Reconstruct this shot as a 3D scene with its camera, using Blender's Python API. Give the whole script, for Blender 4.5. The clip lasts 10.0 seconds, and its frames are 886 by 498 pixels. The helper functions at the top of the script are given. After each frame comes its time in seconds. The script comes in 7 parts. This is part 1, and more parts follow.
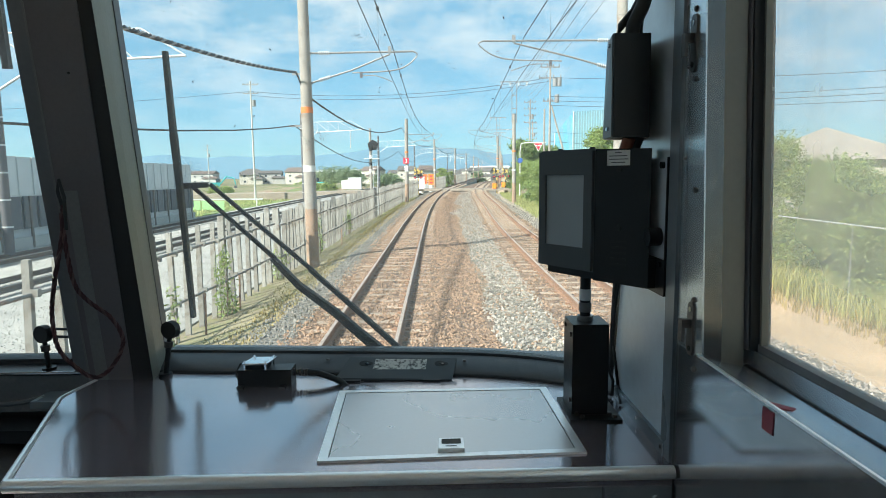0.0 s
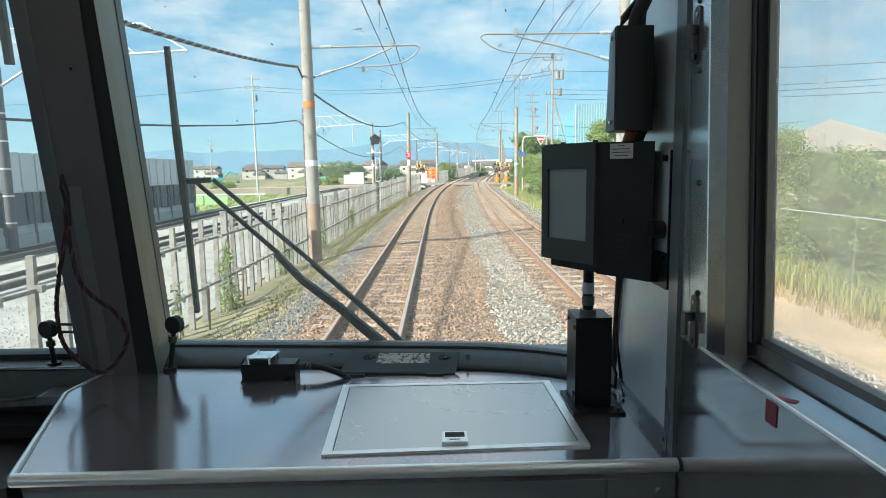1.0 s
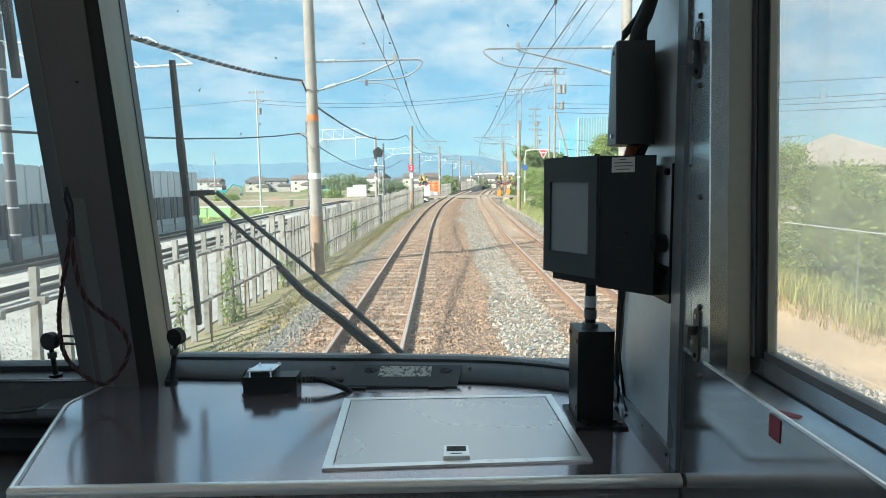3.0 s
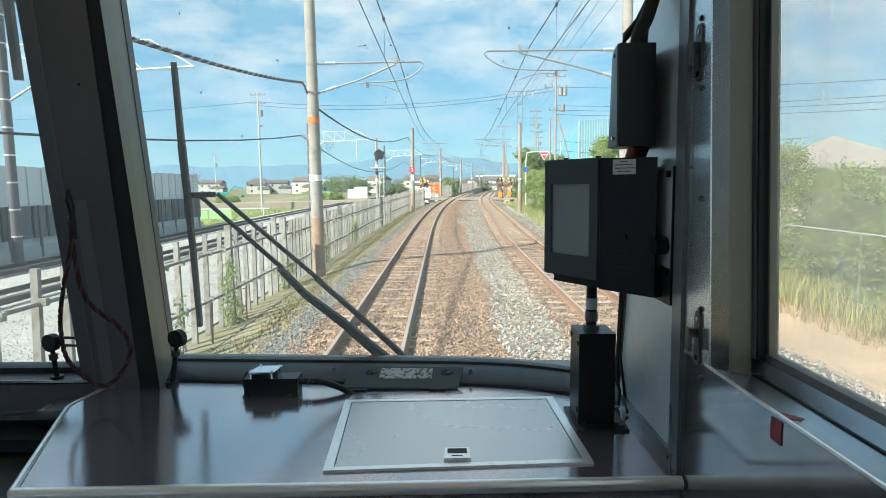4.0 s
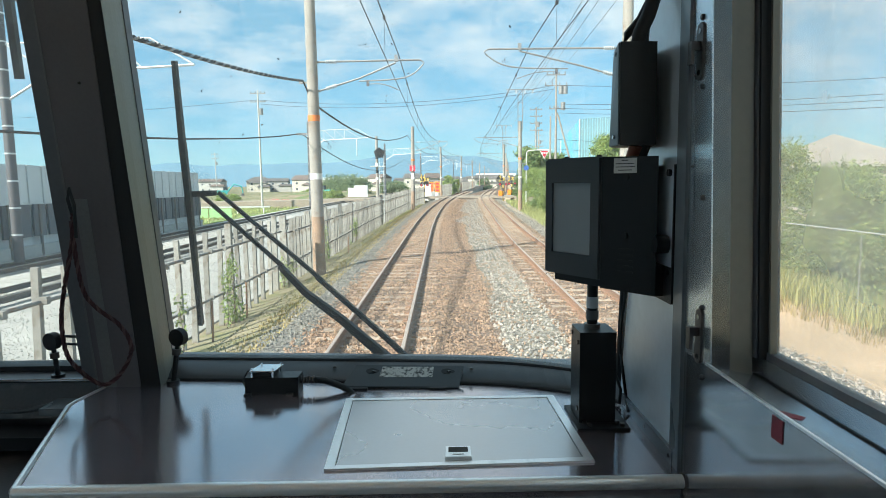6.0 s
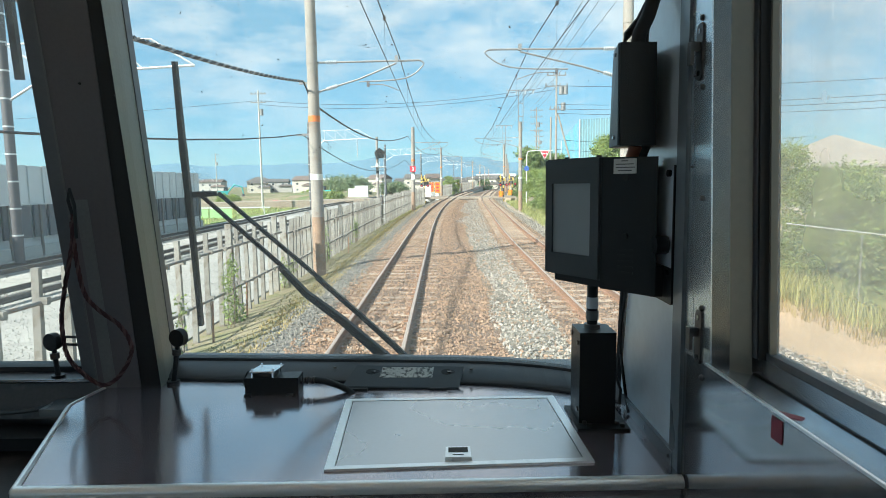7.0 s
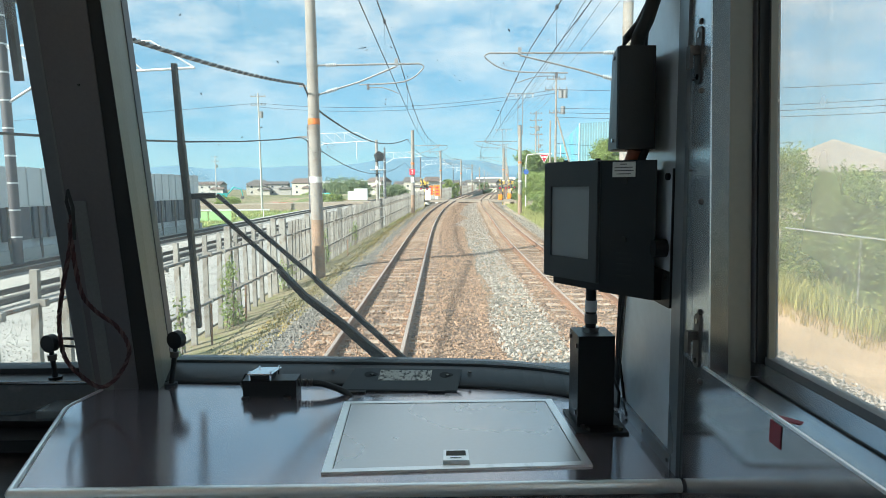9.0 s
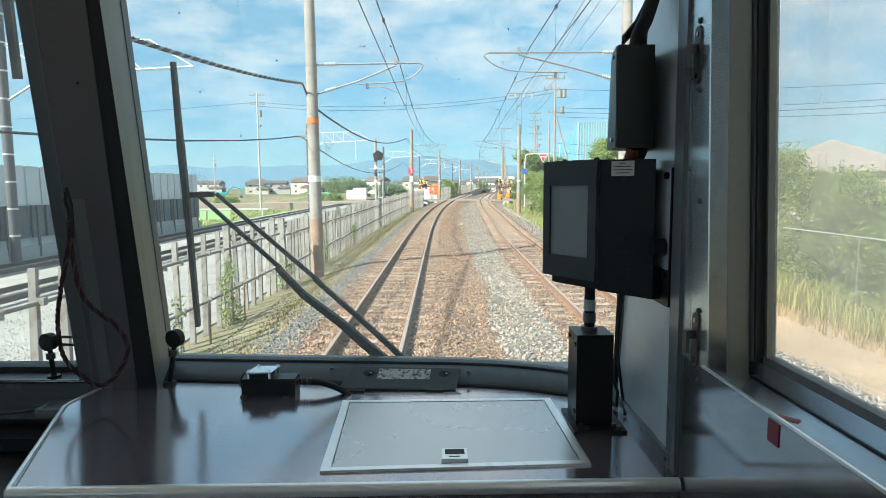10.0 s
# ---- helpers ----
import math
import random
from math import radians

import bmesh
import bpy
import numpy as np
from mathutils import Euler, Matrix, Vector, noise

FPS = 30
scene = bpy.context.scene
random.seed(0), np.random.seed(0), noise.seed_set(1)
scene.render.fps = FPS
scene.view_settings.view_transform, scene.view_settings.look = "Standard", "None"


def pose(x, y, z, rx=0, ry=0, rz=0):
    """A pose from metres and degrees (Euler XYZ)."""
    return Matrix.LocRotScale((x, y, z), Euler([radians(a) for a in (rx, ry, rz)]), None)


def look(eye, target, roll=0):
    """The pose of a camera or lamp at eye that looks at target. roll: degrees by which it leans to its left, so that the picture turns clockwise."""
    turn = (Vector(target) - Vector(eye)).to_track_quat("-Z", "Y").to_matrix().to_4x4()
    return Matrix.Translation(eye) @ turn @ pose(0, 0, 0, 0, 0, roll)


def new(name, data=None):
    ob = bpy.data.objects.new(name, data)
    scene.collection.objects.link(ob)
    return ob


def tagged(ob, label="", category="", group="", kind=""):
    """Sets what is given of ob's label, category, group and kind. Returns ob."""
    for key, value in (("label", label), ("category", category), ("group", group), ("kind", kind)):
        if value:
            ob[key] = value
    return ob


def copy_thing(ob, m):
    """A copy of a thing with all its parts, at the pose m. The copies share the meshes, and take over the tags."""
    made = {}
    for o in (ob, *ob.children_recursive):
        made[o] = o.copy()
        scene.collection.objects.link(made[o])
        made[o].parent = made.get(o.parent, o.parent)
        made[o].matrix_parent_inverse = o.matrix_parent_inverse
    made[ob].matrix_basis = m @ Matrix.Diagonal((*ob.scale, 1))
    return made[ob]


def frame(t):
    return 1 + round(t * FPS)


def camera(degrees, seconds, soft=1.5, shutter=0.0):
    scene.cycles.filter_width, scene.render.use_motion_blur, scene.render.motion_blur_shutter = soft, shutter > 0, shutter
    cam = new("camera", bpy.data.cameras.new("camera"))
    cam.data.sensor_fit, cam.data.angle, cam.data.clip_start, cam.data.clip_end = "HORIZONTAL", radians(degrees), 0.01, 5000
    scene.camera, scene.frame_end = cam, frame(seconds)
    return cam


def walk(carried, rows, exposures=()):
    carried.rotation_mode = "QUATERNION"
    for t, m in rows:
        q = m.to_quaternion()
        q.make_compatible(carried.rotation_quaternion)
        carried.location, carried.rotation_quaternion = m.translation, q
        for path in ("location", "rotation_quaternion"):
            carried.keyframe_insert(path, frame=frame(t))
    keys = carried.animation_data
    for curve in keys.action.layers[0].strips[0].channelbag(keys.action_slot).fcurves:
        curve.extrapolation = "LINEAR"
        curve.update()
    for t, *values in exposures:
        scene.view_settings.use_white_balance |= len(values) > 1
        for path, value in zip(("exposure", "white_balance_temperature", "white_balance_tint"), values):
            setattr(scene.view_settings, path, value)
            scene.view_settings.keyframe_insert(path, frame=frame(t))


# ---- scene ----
# The eye stands at the origin, 2.35 m above the rails; y runs along the train, x to its right.
cam = camera(73.1, 10.0, soft=0.8)
walk(cam, [
    (0.0, pose(-0.0004, 0.0007, -0.0000, 83.071, 0.515, -0.689)),
    (0.5, pose(-0.0002, 0.0008, -0.0002, 82.906, 0.573, -0.664)),
    (1.0, pose(-0.0007, 0.0003, -0.0002, 82.519, 0.775, -0.464)),
    (1.5, pose(-0.0020, 0.0011, 0.0007, 82.213, 0.886, -0.340)),
    (2.0, pose(-0.0018, 0.0010, 0.0001, 82.566, 0.843, -0.345)),
    (2.5, pose(-0.0000, 0.0000, -0.0000, 83.300, 0.700, -0.300)),
    (4.0, pose(-0.0002, -0.0007, 0.0000, 83.944, 0.609, -0.121)),
    (4.5, pose(-0.0008, 0.0002, 0.0013, 83.903, 0.667, -0.150)),
    (5.0, pose(-0.0007, -0.0009, -0.0000, 83.877, 0.636, -0.090)),
    (5.5, pose(-0.0015, -0.0007, 0.0006, 83.772, 0.609, -0.109)),
    (7.0, pose(-0.0007, -0.0013, 0.0007, 83.838, 0.625, -0.068)),
    (7.5, pose(-0.0005, -0.0014, -0.0005, 83.780, 0.633, -0.068)),
    (8.0, pose(0.0004, -0.0002, -0.0006, 83.661, 0.476, -0.033)),
    (8.5, pose(0.0004, -0.0016, -0.0004, 83.941, 0.320, -0.065)),
    (9.0, pose(0.0003, -0.0004, -0.0001, 84.135, 0.408, -0.119)),
    (9.5, pose(0.0004, -0.0008, -0.0007, 84.228, 0.357, -0.260)),
    (10.0, pose(0.0001, -0.0010, -0.0011, 84.081, 0.318, -0.224)),
], exposures=[(0, 1.32), (10, 1.32)])

# ---- world and sun ----
world = bpy.data.worlds.new("sky")
scene.world = world
world.use_nodes = True
wn, wl = world.node_tree.nodes, world.node_tree.links
wn.clear()
w_out = wn.new("ShaderNodeOutputWorld")
w_sky = wn.new("ShaderNodeTexSky")
w_sky.sky_type, w_sky.sun_disc = "NISHITA", False
w_sky.sun_elevation, w_sky.sun_rotation = radians(39), radians(229.5)
w_sky.air_density, w_sky.dust_density, w_sky.ozone_density = 1.0, 0.0, 3.0
w_sky.altitude = 500
w_bg = wn.new("ShaderNodeBackground")
w_bg.inputs["Strength"].default_value = 0.082
w_tint = wn.new("ShaderNodeMix")
w_tint.data_type, w_tint.blend_type = "RGBA", "MULTIPLY"
w_tint.inputs[0].default_value = 1.0
w_tint.inputs[7].default_value = (0.78, 0.96, 1.0, 1)
wl.new(w_sky.outputs["Color"], w_tint.inputs[6])
w_haze = wn.new("ShaderNodeMix")
w_haze.data_type = "RGBA"
w_haze.inputs[0].default_value = 0.65
w_haze.inputs[7].default_value = (1.62, 3.45, 4.55, 1)
wl.new(w_tint.outputs[2], w_haze.inputs[6])
wl.new(w_haze.outputs[2], w_bg.inputs["Color"])
# thin broken cloud, laid out on a flat layer overhead
w_co = wn.new("ShaderNodeTexCoord")
w_sep = wn.new("ShaderNodeSeparateXYZ")
wl.new(w_co.outputs["Generated"], w_sep.inputs[0])
w_add = wn.new("ShaderNodeMath")
w_add.operation, w_add.inputs[1].default_value = "ADD", 0.22
wl.new(w_sep.outputs["Z"], w_add.inputs[0])
w_max = wn.new("ShaderNodeMath")
w_max.operation, w_max.inputs[1].default_value = "MAXIMUM", 0.05
wl.new(w_add.outputs[0], w_max.inputs[0])
w_div = wn.new("ShaderNodeVectorMath")
w_div.operation = "DIVIDE"
w_cmb = wn.new("ShaderNodeCombineXYZ")
for k in ("X", "Y", "Z"):
    wl.new(w_max.outputs[0], w_cmb.inputs[k])
wl.new(w_co.outputs["Generated"], w_div.inputs[0])
wl.new(w_cmb.outputs[0], w_div.inputs[1])
w_noise = wn.new("ShaderNodeTexNoise")
w_noise.inputs["Scale"].default_value = 2.1
w_noise.inputs["Detail"].default_value = 7.0
w_noise.inputs["Roughness"].default_value = 0.64
wl.new(w_div.outputs[0], w_noise.inputs["Vector"])
w_ramp = wn.new("ShaderNodeValToRGB")
w_ramp.color_ramp.elements[0].position = 0.42
w_ramp.color_ramp.elements[1].position = 0.61
wl.new(w_noise.outputs["Fac"], w_ramp.inputs["Fac"])
w_fade = wn.new("ShaderNodeMapRange")
w_fade.inputs["From Min"].default_value, w_fade.inputs["From Max"].default_value = 0.05, 0.30
w_fade.inputs["To Min"].default_value, w_fade.inputs["To Max"].default_value = 0.12, 0.85
wl.new(w_sep.outputs["Z"], w_fade.inputs["Value"])
w_mul = wn.new("ShaderNodeMath")
w_mul.operation = "MULTIPLY"
wl.new(w_ramp.outputs["Color"], w_mul.inputs[0])
wl.new(w_fade.outputs["Result"], w_mul.inputs[1])
w_cloud = wn.new("ShaderNodeBackground")
w_cloud.inputs["Color"].default_value = (0.93, 0.98, 1.0, 1)
w_cloud.inputs["Strength"].default_value = 0.49
w_mix = wn.new("ShaderNodeMixShader")
wl.new(w_mul.outputs[0], w_mix.inputs[0])
wl.new(w_bg.outputs[0], w_mix.inputs[1])
wl.new(w_cloud.outputs[0], w_mix.inputs[2])
wl.new(w_mix.outputs[0], w_out.inputs["Surface"])

sun = new("sun", bpy.data.lights.new("sun", "SUN"))
sun.data.energy, sun.data.angle, sun.data.color = 4.8, radians(1.2), (1.0, 0.94, 0.84)
sun.matrix_world = look((-0.76 * 50, -0.65 * 50, 40.5), (0, 0, 0))


# ---- materials ----
def surf(name, col, rough=0.6, metal=0.0, var=0.18, scale=6.0, fine=90.0, bump=0.15, rand=0.0, dirt=None, dirt_at=0.6, spec=0.5, island=False, ior=1.5, coat=0.0, cells=0.0):
    """Procedural paint: base colour with coarse and fine variation, optional dirt of its own colour, fine relief."""
    m = bpy.data.materials.new(name)
    m.use_nodes = True
    nd, ln = m.node_tree.nodes, m.node_tree.links
    b = nd["Principled BSDF"]
    co = nd.new("ShaderNodeTexCoord")
    n1, n2 = nd.new("ShaderNodeTexNoise"), nd.new("ShaderNodeTexNoise")
    for n, sc in ((n1, scale), (n2, fine)):
        n.inputs["Scale"].default_value, n.inputs["Detail"].default_value = sc, 5.0
        ln.new(co.outputs["Object"], n.inputs["Vector"])
    mix = nd.new("ShaderNodeMix")
    mix.data_type = "RGBA"
    mix.inputs[6].default_value = (*[max(0.0, c * (1 - var)) for c in col], 1)
    mix.inputs[7].default_value = (*[min(1.0, c * (1 + var)) for c in col], 1)
    ad = nd.new("ShaderNodeMath")
    ad.operation = "MULTIPLY_ADD"
    ad.inputs[1].default_value = 0.45
    ln.new(n2.outputs["Fac"], ad.inputs[0])
    hf = nd.new("ShaderNodeMath")
    hf.operation = "MULTIPLY"
    hf.inputs[1].default_value = 0.6
    ln.new(n1.outputs["Fac"], hf.inputs[0])
    ln.new(hf.outputs[0], ad.inputs[2])
    st = nd.new("ShaderNodeMapRange")
    st.inputs["From Min"].default_value, st.inputs["From Max"].default_value = 0.33, 0.72
    ln.new(ad.outputs[0], st.inputs["Value"])
    ln.new(st.outputs["Result"], mix.inputs[0])
    colour = mix.outputs[2]
    if cells:
        vo = nd.new("ShaderNodeTexVoronoi")
        vo.inputs["Scale"].default_value = cells
        ln.new(co.outputs["Object"], vo.inputs["Vector"])
        sp = nd.new("ShaderNodeSeparateXYZ")
        ln.new(vo.outputs["Color"], sp.inputs[0])
        vr = nd.new("ShaderNodeMapRange")
        vr.inputs["To Min"].default_value, vr.inputs["To Max"].default_value = 0.45, 1.5
        ln.new(sp.outputs["X"], vr.inputs["Value"])
        vh = nd.new("ShaderNodeHueSaturation")
        ln.new(vr.outputs["Result"], vh.inputs["Value"])
        ln.new(colour, vh.inputs["Color"])
        colour = vh.outputs["Color"]
    if dirt:
        n3 = nd.new("ShaderNodeTexNoise")
        n3.inputs["Scale"].default_value, n3.inputs["Detail"].default_value = scale * 2.3, 8.0
        ln.new(co.outputs["Object"], n3.inputs["Vector"])
        r3 = nd.new("ShaderNodeMapRange")
        r3.inputs["From Min"].default_value, r3.inputs["From Max"].default_value = dirt_at - 0.08, dirt_at + 0.1
        ln.new(n3.outputs["Fac"], r3.inputs["Value"])
        mx = nd.new("ShaderNodeMix")
        mx.data_type = "RGBA"
        mx.inputs[7].default_value = (*dirt, 1)
        ln.new(r3.outputs["Result"], mx.inputs[0])
        ln.new(colour, mx.inputs[6])
        colour = mx.outputs[2]
    if rand:
        if island:
            src = nd.new("ShaderNodeNewGeometry").outputs["Random Per Island"]
        else:
            src = nd.new("ShaderNodeObjectInfo").outputs["Random"]
        hv = nd.new("ShaderNodeHueSaturation")
        rr = nd.new("ShaderNodeMapRange")
        rr.inputs["To Min"].default_value, rr.inputs["To Max"].default_value = 1 - rand, 1 + rand
        ln.new(src, rr.inputs["Value"])
        ln.new(rr.outputs["Result"], hv.inputs["Value"])
        ln.new(colour, hv.inputs["Color"])
        colour = hv.outputs["Color"]
    ln.new(colour, b.inputs["Base Color"])
    b.inputs["Metallic"].default_value = metal
    b.inputs["Specular IOR Level"].default_value = spec
    b.inputs["IOR"].default_value = ior
    if coat:
        b.inputs["Coat Weight"].default_value, b.inputs["Coat IOR"].default_value, b.inputs["Coat Roughness"].default_value = coat, 2.0, 0.15
    rg = nd.new("ShaderNodeMapRange")
    rg.inputs["To Min"].default_value, rg.inputs["To Max"].default_value = max(0.02, rough - 0.07), min(1, rough + 0.07)
    ln.new(n1.outputs["Fac"], rg.inputs["Value"])
    ln.new(rg.outputs["Result"], b.inputs["Roughness"])
    if bump:
        bp = nd.new("ShaderNodeBump")
        bp.inputs["Strength"].default_value, bp.inputs["Distance"].default_value = bump, 0.01
        ln.new(n2.outputs["Fac"], bp.inputs["Height"])
        ln.new(bp.outputs["Normal"], b.inputs["Normal"])
    return m


def leafy(name, col, rand=0.35, trans=0.35):
    """Leaves: diffuse with light coming through, each leaf a little different."""
    m = surf(name, col, 0.55, var=0.25, scale=0.8, fine=6, bump=0, rand=rand, island=True, spec=0.3)
    nd, ln = m.node_tree.nodes, m.node_tree.links
    b = nd["Principled BSDF"]
    src = b.inputs["Base Color"].links[0].from_socket
    tr = nd.new("ShaderNodeBsdfTranslucent")
    ln.new(src, tr.inputs["Color"])
    mx = nd.new("ShaderNodeMixShader")
    mx.inputs[0].default_value = trans
    ln.new(b.outputs[0], mx.inputs[1])
    ln.new(tr.outputs[0], mx.inputs[2])
    ln.new(mx.outputs[0], nd["Material Output"].inputs["Surface"])
    return m


def netting(name, col, cover):
    """A fine net seen from afar: part cloth, part gap."""
    m = surf(name, col, 0.8, var=0.1, scale=0.4, fine=6, bump=0)
    nd, ln = m.node_tree.nodes, m.node_tree.links
    tp, mx = nd.new("ShaderNodeBsdfTransparent"), nd.new("ShaderNodeMixShader")
    mx.inputs[0].default_value = cover
    ln.new(tp.outputs[0], mx.inputs[1])
    ln.new(nd["Principled BSDF"].outputs[0], mx.inputs[2])
    ln.new(mx.outputs[0], nd["Material Output"].inputs["Surface"])
    return m


def pane_glass(name, tint, dust, dust_col=(0.7, 0.7, 0.68)):
    """A clear pane: see-through with a glossy skin, and a share of dust that catches light."""
    m = bpy.data.materials.new(name)
    m.use_nodes = True
    nd, ln = m.node_tree.nodes, m.node_tree.links
    nd.remove(nd["Principled BSDF"])
    tp, gl, fr = nd.new("ShaderNodeBsdfTransparent"), nd.new("ShaderNodeBsdfGlossy"), nd.new("ShaderNodeFresnel")
    tp.inputs["Color"].default_value = (*tint, 1)
    gl.inputs["Roughness"].default_value = 0.02
    fr.inputs["IOR"].default_value = 1.45
    m1, m2 = nd.new("ShaderNodeMixShader"), nd.new("ShaderNodeMixShader")
    ln.new(fr.outputs[0], m1.inputs[0])
    ln.new(tp.outputs[0], m1.inputs[1])
    ln.new(gl.outputs[0], m1.inputs[2])
    df = nd.new("ShaderNodeBsdfTranslucent")
    df.inputs["Color"].default_value = (*dust_col, 1)
    co, nz = nd.new("ShaderNodeTexCoord"), nd.new("ShaderNodeTexNoise")
    nz.inputs["Scale"].default_value, nz.inputs["Detail"].default_value = 5.0, 6.0
    ln.new(co.outputs["Object"], nz.inputs["Vector"])
    mp = nd.new("ShaderNodeMapRange")
    mp.inputs["From Min"].default_value, mp.inputs["From Max"].default_value = 0.3, 0.7
    mp.inputs["To Min"].default_value, mp.inputs["To Max"].default_value = dust * 0.6, dust * 1.4
    ln.new(nz.outputs["Fac"], mp.inputs["Value"])
    ln.new(mp.outputs["Result"], m2.inputs[0])
    ln.new(m1.outputs[0], m2.inputs[1])
    ln.new(df.outputs[0], m2.inputs[2])
    ln.new(m2.outputs[0], nd["Material Output"].inputs["Surface"])
    return m


M_DESK = surf("dark_desk_laminate", (0.37, 0.31, 0.34), 0.11, 0.72, var=0.28, scale=5, fine=160, bump=0.03, ior=2.3, coat=1.0)
M_LID = surf("grey_satin_steel", (0.63, 0.605, 0.60), 0.28, 0.75, var=0.03, scale=4, fine=200, bump=0.015)
M_ALU = surf("brushed_aluminium", (0.96, 0.945, 0.94), 0.30, 0.7, var=0.06, scale=9, fine=300, bump=0.04, dirt=(0.5, 0.5, 0.5), dirt_at=0.72)
M_SILL = surf("sill_aluminium", (0.66, 0.70, 0.75), 0.22, 0.85, var=0.06, scale=5, fine=80, bump=0.0)
M_STEEL_L = surf("lower_steel_panel", (0.40, 0.395, 0.40), 0.12, 0.85, var=0.16, scale=2.0, fine=50, bump=0.0, dirt=(0.28, 0.275, 0.28), dirt_at=0.64)
M_STEEL = surf("stainless_panel", (0.21, 0.21, 0.21), 0.14, 1.0, var=0.14, scale=3, fine=60, bump=0.0)
M_STRIP = surf("polished_strip_steel", (0.60, 0.64, 0.67), 0.26, 0.85, var=0.10, scale=2.5, fine=60, bump=0.0)
# stainless with its base darkened to stand for the dark reflections it shows
M_JAMB = surf("dark_reflection_stainless", (0.15, 0.147, 0.14), 0.2, 1.0, var=0.14, scale=3, fine=60, bump=0.0)
M_STEEL_D = surf("dull_steel", (0.52, 0.56, 0.59), 0.24, 0.85, var=0.10, scale=2.5, fine=60, bump=0.0)
M_TRIM = surf("painted_upright", (0.21, 0.235, 0.25), 0.28, 0.4, var=0.10, scale=4, fine=80, bump=0.0)
M_BRONZE = surf("dark_bronze", (0.10, 0.09, 0.085), 0.38, 0.7, var=0.2, scale=30, fine=200, bump=0.05)
M_WALL = surf("grey_wall_paint", (0.64, 0.70, 0.75), 0.32, 0.2, var=0.08, scale=3, fine=60, bump=0.0)
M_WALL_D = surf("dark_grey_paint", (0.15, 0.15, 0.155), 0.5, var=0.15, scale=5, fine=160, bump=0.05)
M_LEDGE = surf("black_brown_paint", (0.055, 0.05, 0.05), 0.4, var=0.25, scale=8, fine=160, bump=0.05, dirt=(0.12, 0.11, 0.10), dirt_at=0.64)
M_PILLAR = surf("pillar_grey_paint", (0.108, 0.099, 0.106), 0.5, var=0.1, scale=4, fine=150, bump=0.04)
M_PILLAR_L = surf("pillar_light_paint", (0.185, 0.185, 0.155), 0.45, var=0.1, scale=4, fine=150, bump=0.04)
M_FLOOR = surf("vinyl_floor", (0.52, 0.51, 0.49), 0.5, var=0.1, scale=3, fine=80, bump=0.05)
M_OFFWHITE = surf("offwhite_panel", (0.82, 0.81, 0.78), 0.5, var=0.04, scale=3, fine=80, bump=0.02)
M_BLACK = surf("black_rubber", (0.014, 0.014, 0.015), 0.6, var=0.2, scale=20, fine=200, bump=0.05)
M_CASE = surf("black_powder_coat", (0.0105, 0.0115, 0.013), 0.42, var=0.15, scale=10, fine=600, bump=0.08, spec=0.42)
M_CASE_G = surf("grey_monitor_shell", (0.066, 0.074, 0.080), 0.46, var=0.12, scale=8, fine=500, bump=0.06, spec=0.4)
M_PLATE = surf("grey_painted_plate", (0.080, 0.083, 0.088), 0.34, 0.2, var=0.15, scale=8, fine=300, bump=0.04)
M_SCREEN = surf("idle_screen", (0.34, 0.38, 0.40), 0.12, var=0.06, scale=2, fine=12, bump=0.0)
M_LABEL = surf("paper_label", (0.68, 0.68, 0.66), 0.6, var=0.08, scale=30, fine=300, bump=0.03)
M_INK = surf("label_ink", (0.12, 0.12, 0.13), 0.7, var=0.1, bump=0)
M_WORN = surf("worn_label", (0.60, 0.59, 0.55), 0.7, var=0.1, scale=60, fine=200, bump=0.1, dirt=(0.06, 0.06, 0.06), dirt_at=0.56)
M_CHROME = surf("bright_metal", (0.75, 0.75, 0.75), 0.2, 1.0, var=0.06, bump=0.0)
M_TAPE = surf("red_tape", (0.26, 0.022, 0.04), 0.5, var=0.12, scale=40, fine=300, bump=0.05)
M_ROPE = surf("red_rope", (0.055, 0.018, 0.021), 0.9, var=0.5, scale=120, fine=400, bump=0.4)
M_ROPE_W = surf("white_rope", (0.105, 0.06, 0.06), 0.9, var=0.3, scale=120, fine=400, bump=0.4)
M_COPPER = surf("reddish_connector", (0.35, 0.12, 0.07), 0.5, 0.4, bump=0.05)
M_BEIGE = surf("beige_frame", (0.19, 0.18, 0.15), 0.33, var=0.08, scale=6, fine=100, bump=0.03)
M_GLASS = pane_glass("windscreen_glass", (0.95, 0.985, 0.98), 0.068)
M_GLASS_S = pane_glass("dusty_side_glass", (0.96, 0.96, 0.95), 0.23, (0.86, 0.82, 0.74))
M_SPOT = surf("dried_spot", (0.10, 0.09, 0.08), 0.9, var=0.3, bump=0)


M_CRACK = leafy("chipped_glass", (0.85, 0.90, 0.92), 0.05, 0.75)
M_RAIL_S = surf("rusty_rail", (0.27, 0.155, 0.10), 0.7, 0.1, var=0.3, scale=3, fine=60, bump=0.3)
M_RAIL_T = surf("polished_rail_top", (0.42, 0.34, 0.29), 0.50, 0.35, var=0.15, scale=3, fine=90, bump=0.03)
M_SLEEPER = surf("concrete_sleeper", (0.34, 0.27, 0.21), 0.85, var=0.25, scale=4, fine=60, bump=0.3, rand=0.2)
M_BED_B = surf("rusty_ballast_bed", (0.175, 0.115, 0.079), 0.95, var=0.3, scale=0.9, fine=34, bump=0.9, cells=15)
M_BED_S = surf("dark_ballast_bed", (0.135, 0.125, 0.11), 0.95, var=0.3, scale=0.9, fine=34, bump=0.9, cells=15)
M_STONE_S = surf("dark_stones", (0.20, 0.19, 0.17), 0.9, var=0.25, scale=1.5, fine=50, bump=0.2, rand=0.35, island=True)
